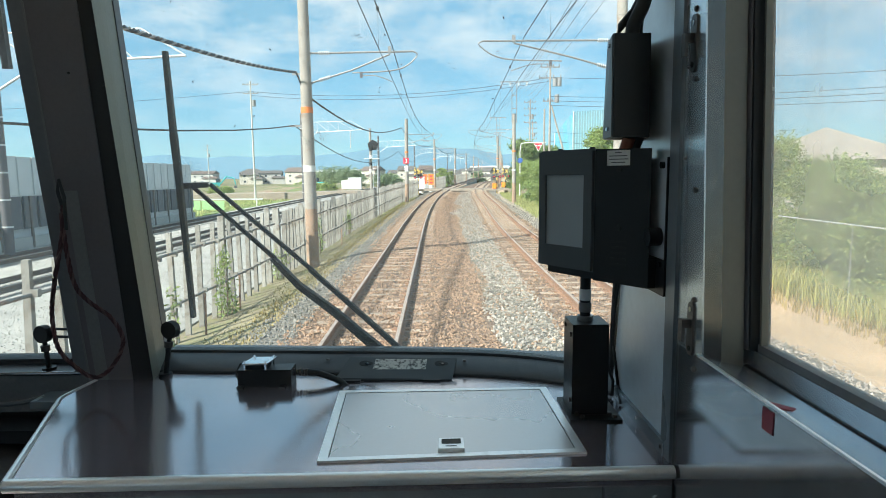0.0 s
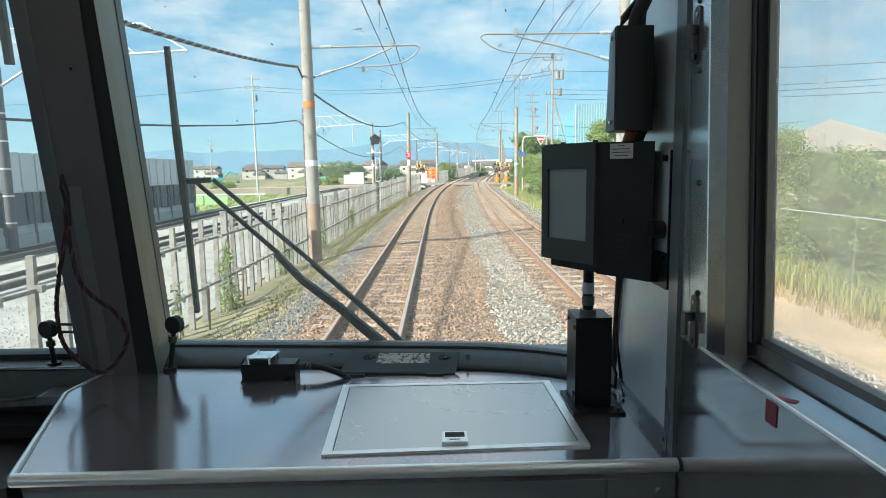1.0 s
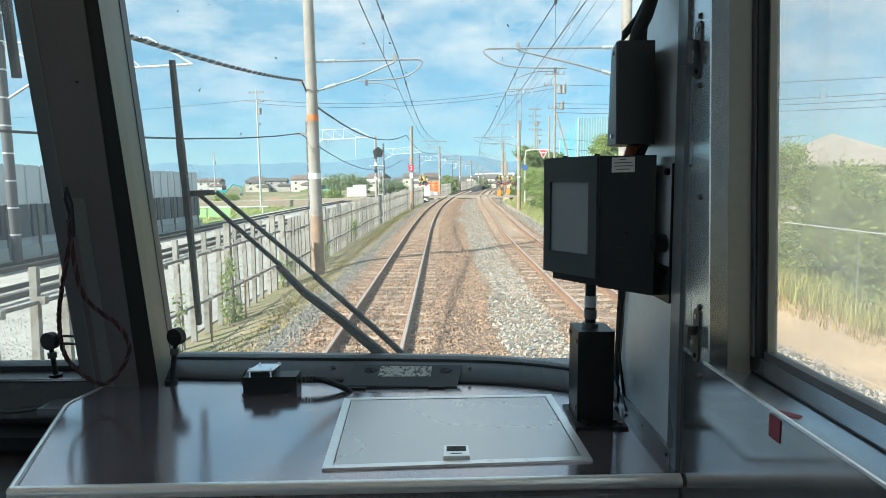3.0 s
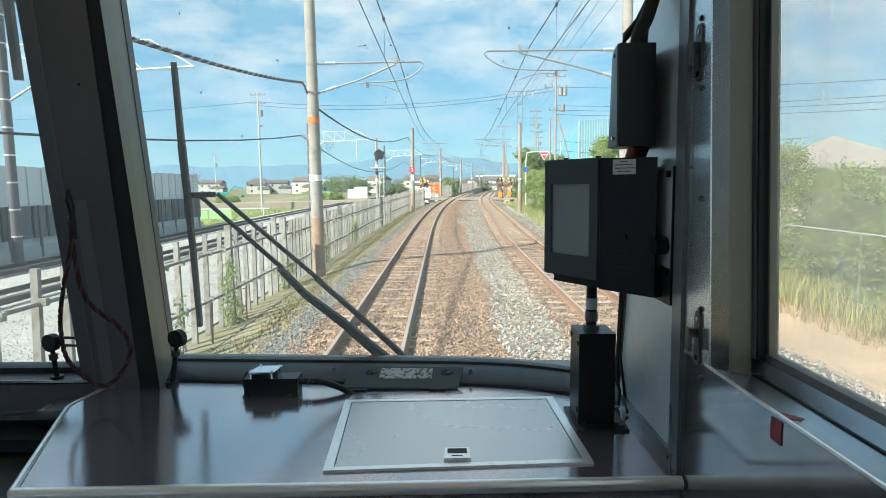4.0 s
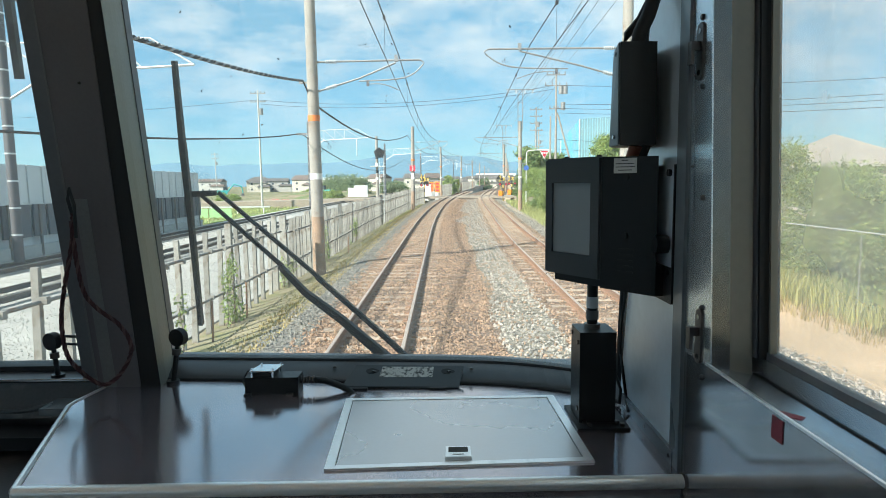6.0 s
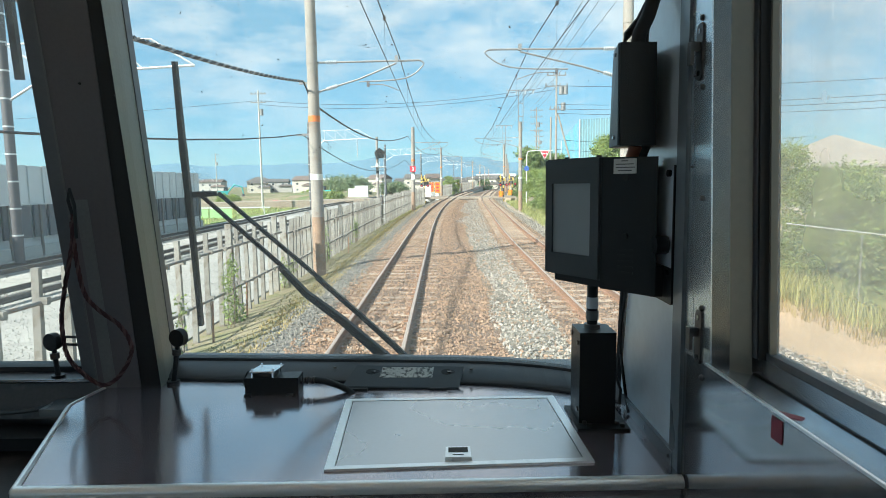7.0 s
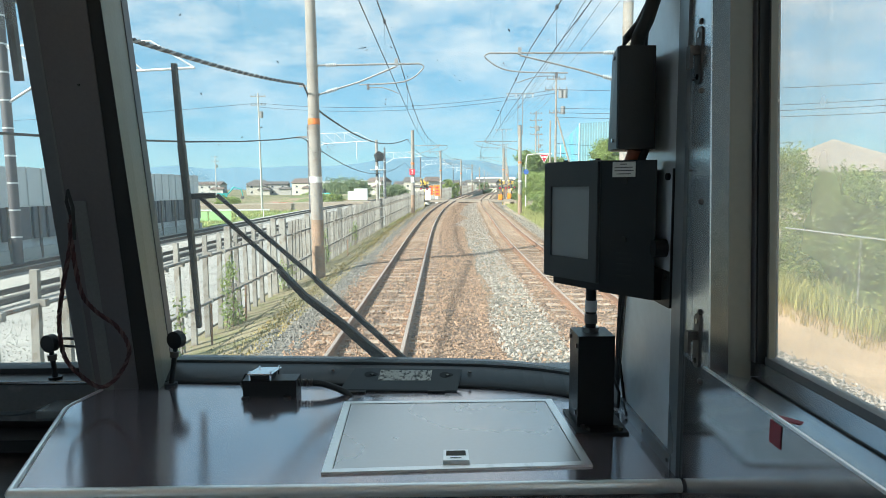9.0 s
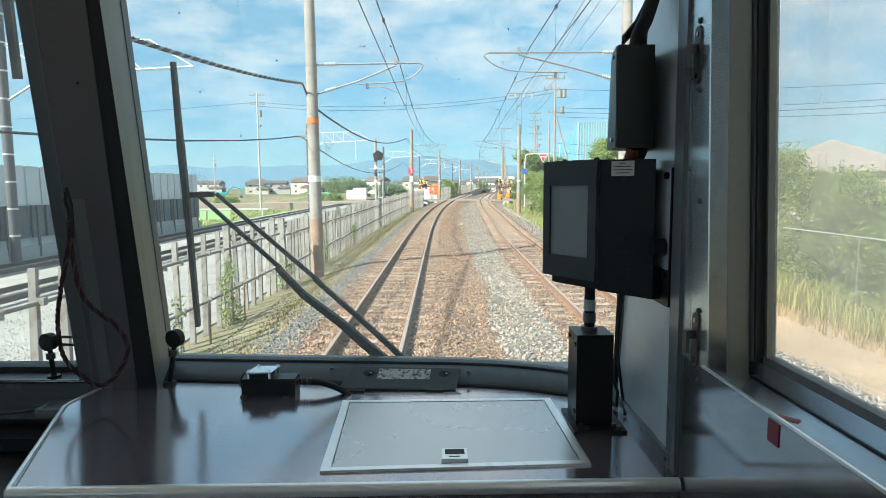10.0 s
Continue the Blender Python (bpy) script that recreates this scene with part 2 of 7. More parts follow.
M_RAIL_D = surf("dark_unused_rail", (0.085, 0.072, 0.065), 0.6, 0.2, var=0.2, scale=3, fine=60, bump=0.2)
M_BED_G = surf("grey_ballast_bed", (0.175, 0.153, 0.124), 0.95, var=0.3, scale=0.9, fine=34, bump=0.9, cells=15)
M_STONE_B = surf("rusty_stones", (0.315, 0.208, 0.141), 0.9, var=0.25, scale=1.5, fine=50, bump=0.2, rand=0.35, island=True)
M_STONE_G = surf("grey_stones", (0.345, 0.315, 0.275), 0.9, var=0.2, scale=1.5, fine=50, bump=0.2, rand=0.3, island=True)
M_GROUND = surf("grassy_ground", (0.115, 0.125, 0.05), 0.95, var=0.4, scale=0.05, fine=1.2, bump=0.4, dirt=(0.27, 0.22, 0.14), dirt_at=0.52)
M_GRASS = leafy("grass_blades", (0.34, 0.36, 0.15), 0.4, 0.3)
M_GRASS_DRY = leafy("dry_grass", (0.36, 0.28, 0.12), 0.35, 0.25)
M_LEAF = leafy("bush_leaves", (0.27, 0.34, 0.12), 0.45, 0.4)
M_LEAF_Y = leafy("yellow_green_leaves", (0.27, 0.345, 0.11), 0.35, 0.4)
M_LEAF_D = leafy("tree_leaves", (0.22, 0.30, 0.115), 0.45, 0.35)
M_BARK = surf("bark", (0.16, 0.12, 0.085), 0.95, var=0.35, scale=5, fine=40, bump=0.6)
M_FIELD = surf("harvested_field", (0.55, 0.42, 0.25), 0.95, var=0.15, scale=0.08, fine=3, bump=0.3)
M_CONC = surf("pole_concrete", (0.32, 0.295, 0.265), 0.85, var=0.2, scale=1.5, fine=40, bump=0.2, dirt=(0.26, 0.20, 0.16), dirt_at=0.62)
M_FENCE = surf("weathered_fence", (0.285, 0.275, 0.25), 0.85, var=0.25, scale=2.5, fine=60, bump=0.3, rand=0.25, dirt=(0.17, 0.14, 0.11), dirt_at=0.56)
M_FENCE_R = surf("fence_rail_steel", (0.20, 0.195, 0.185), 0.6, 0.3, var=0.2, scale=4, fine=60, bump=0.2, dirt=(0.20, 0.11, 0.07), dirt_at=0.58)
M_ORANGE = surf("orange_band", (0.70, 0.20, 0.05), 0.6, var=0.1, bump=0.05)
M_GALV = surf("galvanised_steel", (0.60, 0.62, 0.63), 0.5, 0.5, var=0.1, scale=5, fine=80, bump=0.05)
M_WHITE = surf("white_paint", (0.78, 0.78, 0.76), 0.6, var=0.06, scale=2, fine=50, bump=0.05)
M_WIRE = surf("dark_wire", (0.045, 0.045, 0.05), 0.6, 0.3, var=0.1, bump=0)
M_POLE_D = surf("dark_steel_pole", (0.12, 0.12, 0.13), 0.6, 0.3, var=0.15, scale=2, fine=30, bump=0.1)
M_PANEL = surf("sheet_barrier", (0.56, 0.59, 0.61), 0.5, 0.25, var=0.1, scale=0.8, fine=20, bump=0.1, rand=0.08)
M_PANEL_D = surf("dark_barrier_panel", (0.14, 0.147, 0.16), 0.7, var=0.15, scale=1, fine=20, bump=0.1, rand=0.15)
M_CONC_W = surf("pale_concrete", (0.45, 0.45, 0.43), 0.85, var=0.15, scale=0.8, fine=20, bump=0.2)
M_RENDER = surf("grey_render", (0.40, 0.395, 0.375), 0.8, var=0.08, scale=0.6, fine=12, bump=0.1)
# greyed green: distance haze is mixed into the far leaf colour
M_LEAF_F = leafy("haze_tinted_leaves", (0.20, 0.26, 0.145), 0.35, 0.35)
M_TILE = surf("roof_tiles", (0.115, 0.105, 0.10), 0.7, var=0.2, scale=1, fine=14, bump=0.4)
M_TILE_R = surf("brown_roof_tiles", (0.15, 0.115, 0.10), 0.7, var=0.2, scale=1, fine=14, bump=0.4)
M_CREAM = surf("cream_render", (0.50, 0.47, 0.41), 0.8, var=0.06, scale=0.6, fine=12, bump=0.1)
M_WIN = surf("dark_window_glass", (0.05, 0.06, 0.07), 0.08, var=0.1, bump=0)
M_RED = surf("red_letters", (0.62, 0.04, 0.07), 0.5, var=0.08, bump=0)
M_MAROON = surf("maroon_cladding", (0.34, 0.09, 0.09), 0.6, var=0.08, scale=0.5, fine=10, bump=0.05)
M_YEL = surf("warning_orange", (0.80, 0.34, 0.03), 0.5, var=0.08, bump=0.03)
# far hills: the blue of distance haze is put into the base colour
M_HILL = surf("haze_tinted_hill", (0.125, 0.215, 0.285), 1.0, var=0.05, scale=0.004, fine=0.03, bump=0, spec=0)
M_TEAL = surf("teal_paint", (0.05, 0.42, 0.42), 0.5, var=0.08, bump=0)
M_SOIL = surf("bare_soil", (0.27, 0.205, 0.14), 0.95, var=0.25, scale=0.12, fine=3, bump=0.5, dirt=(0.13, 0.165, 0.06), dirt_at=0.5)
M_GLAND = surf("dull_gland_metal", (0.20, 0.20, 0.20), 0.4, 0.5, var=0.2, scale=60, fine=300, bump=0.1)
M_PIPE = surf("weathered_galvanised_pipe", (0.27, 0.275, 0.28), 0.55, 0.3, var=0.15, scale=3, fine=60, bump=0.05)
M_CONC_R = surf("rust_stained_concrete", (0.33, 0.225, 0.16), 0.9, var=0.3, scale=2.5, fine=40, bump=0.2, dirt=(0.30, 0.26, 0.22), dirt_at=0.62)
M_BAND = surf("pillar_edge_paint", (0.125, 0.13, 0.145), 0.4, var=0.1, scale=5, fine=120, bump=0.02)
M_VERGE = surf("verge_earth", (0.22, 0.185, 0.115), 0.95, var=0.35, scale=0.7, fine=12, bump=0.6, dirt=(0.17, 0.165, 0.075), dirt_at=0.55)
M_DIRT = surf("tan_earth", (0.50, 0.365, 0.235), 0.95, var=0.2, scale=0.6, fine=14, bump=0.4, dirt=(0.40, 0.31, 0.20), dirt_at=0.6)
M_MEADOW = surf("meadow_grass", (0.17, 0.25, 0.075), 0.95, var=0.3, scale=0.15, fine=2.5, bump=0.4, dirt=(0.34, 0.27, 0.15), dirt_at=0.62)
M_BED_P = surf("pale_ballast_bed", (0.33, 0.325, 0.305), 0.95, var=0.18, scale=0.5, fine=20, bump=0.3, dirt=(0.27, 0.265, 0.25), dirt_at=0.55)
M_STONE_P = surf("pale_stones", (0.35, 0.345, 0.32), 0.9, var=0.2, scale=1.5, fine=50, bump=0.2, rand=0.3, island=True)
M_GRASS_O = leafy("olive_grass", (0.24, 0.22, 0.09), 0.35, 0.25)
M_GRASS_Y = leafy("yellow_green_grass", (0.42, 0.42, 0.16), 0.35, 0.35)
M_SLAB = surf("worn_concrete_slab", (0.30, 0.25, 0.20), 0.85, var=0.15, scale=0.5, fine=10, bump=0.2, dirt=(0.30, 0.26, 0.21), dirt_at=0.6)
M_YEL2 = surf("signal_yellow", (0.72, 0.50, 0.10), 0.5, var=0.1, bump=0.03)
M_ORANGE2 = surf("signal_orange", (0.85, 0.25, 0.03), 0.5, var=0.1, bump=0.03)
M_BLUE = surf("sign_blue", (0.05, 0.13, 0.42), 0.5, var=0.1, bump=0)
M_ROOF_G = surf("pale_roof_sheet", (0.30, 0.275, 0.245), 0.7, var=0.12, scale=0.8, fine=12, bump=0.2)
M_MESH = surf("green_mesh_sheet", (0.30, 0.52, 0.24), 0.7, var=0.12, scale=1.2, fine=20, bump=0.1)
M_TEAL_N = netting("teal_net", (0.08, 0.42, 0.56), 0.6)
M_NET = netting("pale_green_net", (0.30, 0.55, 0.50), 0.28)


# ---- building helpers ----
BASE = {}


def thing(name, label, category, loc=(0, 0, 0), group="", kind=""):
    ob = new(name)
    ob.location = loc
    BASE[ob.name] = Vector(loc)
    return tagged(ob, label, category, group, kind)


def part(name, bm, material, parent=None, label="", smooth=True, recalc=True):
    """Links a bmesh, built in the place's own metres, as one mesh object under a thing or a part."""
    me = bpy.data.meshes.new(name)
    base = BASE[parent.name] if parent else Vector()
    if base.length:
        bmesh.ops.translate(bm, verts=bm.verts[:], vec=-base)
    if recalc:
        bmesh.ops.recalc_face_normals(bm, faces=bm.faces[:])
    bm.to_mesh(me)
    bm.free()
    if smooth:
        me.set_sharp_from_angle(angle=radians(35))
        for p in me.polygons:
            p.use_smooth = True
    me.materials.append(material)
    ob = new(name, me)
    BASE[ob.name] = base
    if parent:
        ob.parent = parent
    if label:
        ob["label"] = label
    return ob


def solo(name, bm, material, label, category, group="", kind="", smooth=True):
    ob = part(name, bm, material, smooth=smooth)
    return tagged(ob, label, category, group, kind)


def raw(name, verts, faces, material, parent=None, smooth=False):
    me = bpy.data.meshes.new(name)
    me.from_pydata(verts, [], faces)
    me.materials.append(material)
    ob = new(name, me)
    if parent:
        ob.parent = parent
    return ob


def B():
    return bmesh.new()


def box(bm, x0, x1, y0, y1, z0, z1):
    v = [bm.verts.new(p) for p in ((x0, y0, z0), (x1, y0, z0), (x1, y1, z0), (x0, y1, z0), (x0, y0, z1), (x1, y0, z1), (x1, y1, z1), (x0, y1, z1))]
    for f in ((0, 3, 2, 1), (4, 5, 6, 7), (0, 1, 5, 4), (1, 2, 6, 5), (2, 3, 7, 6), (3, 0, 4, 7)):
        bm.faces.new([v[i] for i in f])
    return bm


def loft(bm, lower, upper):
    """A solid between two rings of points."""
    a, b = [bm.verts.new(p) for p in lower], [bm.verts.new(p) for p in upper]
    n = len(a)
    bm.faces.new(a[::-1]), bm.faces.new(b)
    for i in range(n):
        bm.faces.new((a[i], a[(i + 1) % n], b[(i + 1) % n], b[i]))
    return bm


def prism(bm, plan, z0, z1):
    return loft(bm, [(x, y, z0) for x, y in plan], [(x, y, z1) for x, y in plan])


def tube(bm, pts, r, n=8, taper=None):
    pts = [Vector(p) for p in pts]
    rings = []
    for i, p in enumerate(pts):
        d = (pts[min(i + 1, len(pts) - 1)] - pts[max(i - 1, 0)]).normalized()
        u = d.cross(Vector((0, 0, 1)) if abs(d.z) < 0.9 else Vector((1, 0, 0))).normalized()
        w = d.cross(u)
        rr = r if taper is None else r + (taper - r) * i / (len(pts) - 1)
        rings.append([bm.verts.new(p + (u * math.cos(a) + w * math.sin(a)) * rr) for a in (2 * math.pi * k / n for k in range(n))])
    for a, b in zip(rings, rings[1:]):
        for k in range(n):
            bm.faces.new((a[k], a[(k + 1) % n], b[(k + 1) % n], b[k]))
    bm.faces.new(rings[0][::-1]), bm.faces.new(rings[-1])
    return bm


def bev(bm, w, seg=2):
    es = [e for e in bm.edges if len(e.link_faces) == 2 and e.calc_face_angle(0) > 0.5]
    bmesh.ops.bevel(bm, geom=es, offset=w, segments=seg, affect="EDGES", profile=0.6)
    return bm


def bbox(x0, x1, y0, y1, z0, z1, w=0.002, seg=2):
    return bev(box(B(), x0, x1, y0, y1, z0, z1), w, seg)


def screw(parent, at, axis, r=0.004, material=None):
    """A domed screw head, its axis along x, y or z."""
    d = {"x": Vector((-1, 0, 0)), "y": Vector((0, -1, 0)), "z": Vector((0, 0, 1))}[axis]
    bm = B()
    p = Vector(at)
    tube(bm, [p, p + d * 0.002, p + d * 0.0032], r, 10, r * 0.6)
    return part("screw", bm, material or M_STEEL_D, parent)


# ================= the cab: shell =================
def yg(x):
    """Plan line of the windscreen's foot."""
    return 1.238 - 0.07 * x - 1.9 * max(0.0, x + 0.05) ** 3


RAKE = 0.15
DESK = -0.40


def solid(name, bm, material, label):
    return solo(name, bm, material, label, name.split("_")[0], kind="structure")


def holed(x0, x1, y0, y1, z0, z1, holes, axis):
    """A wall with rectangular openings (along, low, high) cut right through it; axis tells which way it runs."""
    bm = B()
    lo, hi = (y0, y1) if axis == "y" else (x0, x1)
    cuts = [lo]
    for a, b, za, zb in holes:
        cuts += [a, b]
    cuts.append(hi)

    def piece(a, b, za, zb):
        if axis == "y":
            box(bm, x0, x1, a, b, za, zb)
        else:
            box(bm, a, b, y0, y1, za, zb)
    for k in range(0, len(cuts), 2):
        piece(cuts[k], cuts[k + 1], z0, z1)
    for a, b, za, zb in holes:
        piece(a, b, z0, za)
        piece(a, b, zb, z1)
    return bm


# Unseen carriage shell: windows and pale surfaces added to bounce daylight into the cab.
solid("floor", bbox(-2.65, 0.45, -8.0, 1.40, -1.31, -1.25, 0.004), M_FLOOR, "grey vinyl floor of the carriage")
solid("ceiling", bbox(-2.65, 0.45, -8.0, 1.25, 0.80, 0.85, 0.004), M_OFFWHITE, "off-white carriage ceiling")
# rear bulkhead and left wall toned dark, one sill raised, to darken reflections
solid("wall_rear", holed(-2.6, 0.40, -0.80, -0.75, -1.25, 0.80, [(-2.4, -1.75, -0.35, 0.62), (-1.55, -0.85, -0.35, 0.62), (-0.65, 0.25, 0.10, 0.62)], "x"), M_TRIM, "unseen grey rear bulkhead with window openings set to shape the light")
solid("wall_left", holed(-2.65, -2.6, -8.0, 1.33, -1.25, 0.80, [(-7.4, -5.8, -0.35, 0.55), (-5.2, -3.6, -0.35, 0.55), (-3.0, -1.4, -0.35, 0.55), (-0.6, 0.85, -0.25, 0.60)], "y"), M_WALL_D, "unseen carriage side wall with windows, toned dark to dim reflections")
solid("wall_carriage", holed(0.40, 0.45, -8.0, -0.75, -1.25, 0.80, [(-7.4, -5.8, -0.35, 0.55), (-5.2, -3.6, -0.35, 0.55), (-3.0, -1.4, -0.35, 0.55)], "y"), M_OFFWHITE, "unseen pale carriage side wall with windows that let light in")
solid("wall_end", bbox(-2.65, 0.45, -8.06, -8.0, -1.31, 0.85, 0.004), M_OFFWHITE, "unseen pale end wall of the added carriage")
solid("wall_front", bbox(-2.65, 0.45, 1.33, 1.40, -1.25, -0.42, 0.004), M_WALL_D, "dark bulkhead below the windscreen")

# side wall beside the desk: its front edge follows the raked windscreen
bm = B()
loft(bm, [(0.325, 0.79, -1.25), (0.36, 0.79, -1.25), (0.36, 1.13, -1.25), (0.325, 1.13, -1.25)],
     [(0.325, 0.79, DESK), (0.36, 0.79, DESK), (0.36, 1.105, DESK), (0.325, 1.085, DESK)])
loft(bm, [(0.325, 0.79, DESK), (0.36, 0.79, DESK), (0.36, 1.105, DESK), (0.325, 1.075, DESK)],
     [(0.325, 0.82, 0.80), (0.36, 0.82, 0.80), (0.36, 0.88, 0.80), (0.325, 0.86, 0.80)])
solid("wall_right", bev(bm, 0.002), M_WALL, "blue-grey painted steel side panel beside the windscreen")

# upright trim, screw strip and lower panel of the side wall
solo("trim", bev(loft(B(), [(0.3205, 0.781, -1.25), (0.34, 0.781, -1.25), (0.34, 0.812, -1.25), (0.3205, 0.812, -1.25)],
              [(0.3205, 0.801, 0.80), (0.34, 0.801, 0.80), (0.34, 0.832, 0.80), (0.3205, 0.832, 0.80)]), 0.004, 3), M_TRIM,
              "rounded dark steel upright trim on the side wall", "trim", kind="structure")

def leaning(x0, x1, ya, yb, z0=-0.236, z1=0.80, lean=0.073):
    """An upright bar whose y grows with height, as the whole front edge of the side window does; ya and yb are taken at z = -0.123."""
    lo, hi = lean * (z0 + 0.123), lean * (z1 + 0.123)
    return loft(B(), [(x0, ya + lo, z0), (x1, ya + lo, z0), (x1, yb + lo, z0), (x0, yb + lo, z0)],
                [(x0, ya + hi, z1), (x1, ya + hi, z1), (x1, yb + hi, z1), (x0, yb + hi, z1)])


wall_b = solid("wall_side", bev(leaning(0.325, 0.3268, 0.7178, 0.7660, -0.2276, lean=0.070), 0.0006, 1), M_STRIP, "grey steel strip with screws beside the side window")
solid("wall_side_inner", bev(leaning(0.325, 0.3268, 0.7676, 0.800, -0.2276, lean=0.070), 0.0006, 1), M_STRIP, "narrow grey steel strip beside the upright trim")
solid("wall_side_backing", leaning(0.3270, 0.36, 0.752, 0.81, -0.2276, lean=0.070), M_BLACK, "dark joint behind the steel strips")
solid("wall_side_lower", bbox(0.325, 0.335, -0.75, 0.788, -1.25, -0.2278, 0.0004, 1), M_STEEL_L, "dull stainless panel below the side window")
# window reveal: steel jamb with dark reflections in its colour, then a beige one
solid("jamb_steel", bev(leaning(0.327, 0.3485, 0.7177, 0.742), 0.003, 3), M_JAMB, "stainless window jamb, coloured dark for its reflections")
solid("jamb_beige", bev(leaning(0.3488, 0.3768, 0.7192, 0.75), 0.002, 2), M_BEIGE, "beige painted window jamb")
solid("jamb_backing", leaning(0.3500, 0.4100, 0.7290, 0.755), M_BLACK, "dark rebate behind the window jamb")
# sill
solid("sill", bev(loft(B(), [(0.3255, -0.75, -0.2275), (0.388, -0.75, -0.2455), (0.388, 0.722, -0.2455), (0.3255, 0.722, -0.2275)],
      [(0.3255, -0.75, -0.2242), (0.388, -0.75, -0.2388), (0.388, 0.722, -0.2388), (0.3255, 0.722, -0.2242)]), 0.001, 1), M_SILL, "bright aluminium sill of the side window")
solo("joint_sill", bbox(0.3838, 0.3862, -0.75, 0.722, -0.2402, -0.2366, 0.0006), M_BLACK, "dark sealed joint between sill and window frame", "joint", kind="structure")
solo("trim_edge", bbox(0.3232, 0.3262, -0.75, 0.722, -0.2262, -0.2232, 0.0012), M_ALU, "polished aluminium sill edge", "trim", kind="structure")

# side window
win_s = thing("window_1", "side window with dusty pane in a grey frame", "window", (0.39, 0.3, -0.2), kind="structure")
bm = B()
box(bm, 0.386, 0.41, -0.75, 0.738, -0.250, -0.2145)
part("window_frame", bev(bm, 0.002), M_SILL, win_s, "blue-grey lower frame")
bm = B()
box(bm, 0.389, 0.404, -0.75, 0.703, -0.2145, -0.206)
part("gasket", bev(bm, 0.0025), M_WALL_D, win_s, "black rubber gasket")
part("gasket", bev(leaning(0.3802, 0.405, 0.7100, 0.7280, -0.2145), 0.0015), M_BLACK, win_s, "black rubber gasket")
part("frame_lip", bev(leaning(0.3783, 0.3822, 0.7140, 0.7280, -0.2145), 0.0012), M_WALL_D, win_s, "thin grey frame lip")
part("frame_strip", bev(leaning(0.3893, 0.3975, 0.7018, 0.7060, -0.206), 0.0008), M_BEIGE, win_s, "beige inner frame strip")
bm = B()
for x in (0.398, 0.402):
    bm.faces.new([bm.verts.new(q) for q in ((x, -0.75, -0.21), (x, -0.75, 0.80), (x, 0.765, 0.80), (x, 0.70, -0.21))])
p = part("pane", bm, M_GLASS_S, win_s, "dusty glass", smooth=False, recalc=False)
p.visible_shadow = False

# windscreen in front of the desk
win_f = thing("window_2", "large raked windscreen spotted with dried insects", "window", (-0.12, 1.2, -0.37), kind="structure")
bm = B()
xs = np.linspace(-0.592, 0.352, 26)
cols = []
for dy in (0.0, 0.006):
    cols.append([[bm.verts.new((x, yg(x) + dy - RAKE * (z + 0.37), z)) for x in xs] for z in (-0.375, 0.1, 0.80)])
for c in cols:
    for r0, r1 in zip(c, c[1:]):
        for i in range(len(xs) - 1):
            bm.faces.new((r0[i], r0[i + 1], r1[i + 1], r1[i]))
p = part("pane", bm, M_GLASS, win_f, "clear glass", recalc=False)
p.visible_shadow = False
# black seal along the foot of the pane
bm = B()
for x0, x1 in zip(xs, xs[1:]):
    loft(bm, [(x0, yg(x0) - 0.012, -0.376), (x1, yg(x1) - 0.012, -0.376), (x1, yg(x1) + 0.02, -0.376), (x0, yg(x0) + 0.02, -0.376)],
         [(x0, yg(x0) - 0.006, -0.3695), (x1, yg(x1) - 0.006, -0.3695), (x1, yg(x1) + 0.02, -0.3695), (x0, yg(x0) + 0.02, -0.3695)])
part("gasket", bm, M_BLACK, win_f, "black rubber seal")
bm = tube(B(), [(0.334, 1.112, -0.40), (0.334, 1.09, -0.2), (0.334, 1.0, 0.2), (0.334, 0.875, 0.79)], 0.008, 8)
part("gasket", bm, M_BLACK, win_f, "black rubber seal")
# insect marks
rng = np.random.default_rng(5)
bm = B()
for i in range(380):
    x = rng.uniform(-0.56, 0.33)
    z = -0.34 + 0.68 * rng.uniform(0, 1) ** 0.62
    y = yg(x) - RAKE * (z + 0.37) - 0.0012
    s = 0.00040 + 0.0008 * rng.uniform(0, 1) ** 4
    a, st = rng.uniform(0, math.pi), rng.uniform(0.8, 2.6)
    ring = []
    for k in range(7):
        an = 2 * math.pi * k / 7
        rr = s * rng.uniform(0.6, 1.25)
        u, v = rr * st * math.cos(an), rr * math.sin(an)
        ring.append(bm.verts.new((x + u * math.cos(a) - v * math.sin(a), y - RAKE * (u * math.sin(a) + v * math.cos(a)), z + u * math.sin(a) + v * math.cos(a))))
    bm.faces.new(ring)
p = part("insect_marks", bm, M_SPOT, win_f, "dried insect marks", smooth=False)
tagged(p, kind="stuff")
# smears of small legs and wings round three larger hits, and a star-shaped chip
bm = B()
for cx0, cz0, rad, cnt, mt in ((-0.222, 0.075, 0.016, 30, 0), (0.118, 0.225, 0.007, 9, 0), (-0.145, 0.26, 0.008, 8, 0)):
    for i in range(cnt):
        a, r0, ln_ = rng.uniform(0, 6.28), rad * rng.uniform(0, 1), rng.uniform(0.001, 0.005)
        x, z = cx0 + r0 * math.cos(a) * 1.3, cz0 + r0 * math.sin(a) * 0.8
        b = rng.uniform(0, 6.28)
        y = yg(x) - RAKE * (z + 0.37) - 0.0012
        tube(bm, [(x, y, z), (x + ln_ * math.cos(b), y - RAKE * ln_ * math.sin(b), z + ln_ * math.sin(b))], 0.00035, 4)
p = part("insect_smear", bm, M_SPOT, win_f, "smeared insect remains", smooth=False)
tagged(p, kind="stuff")
bm = B()
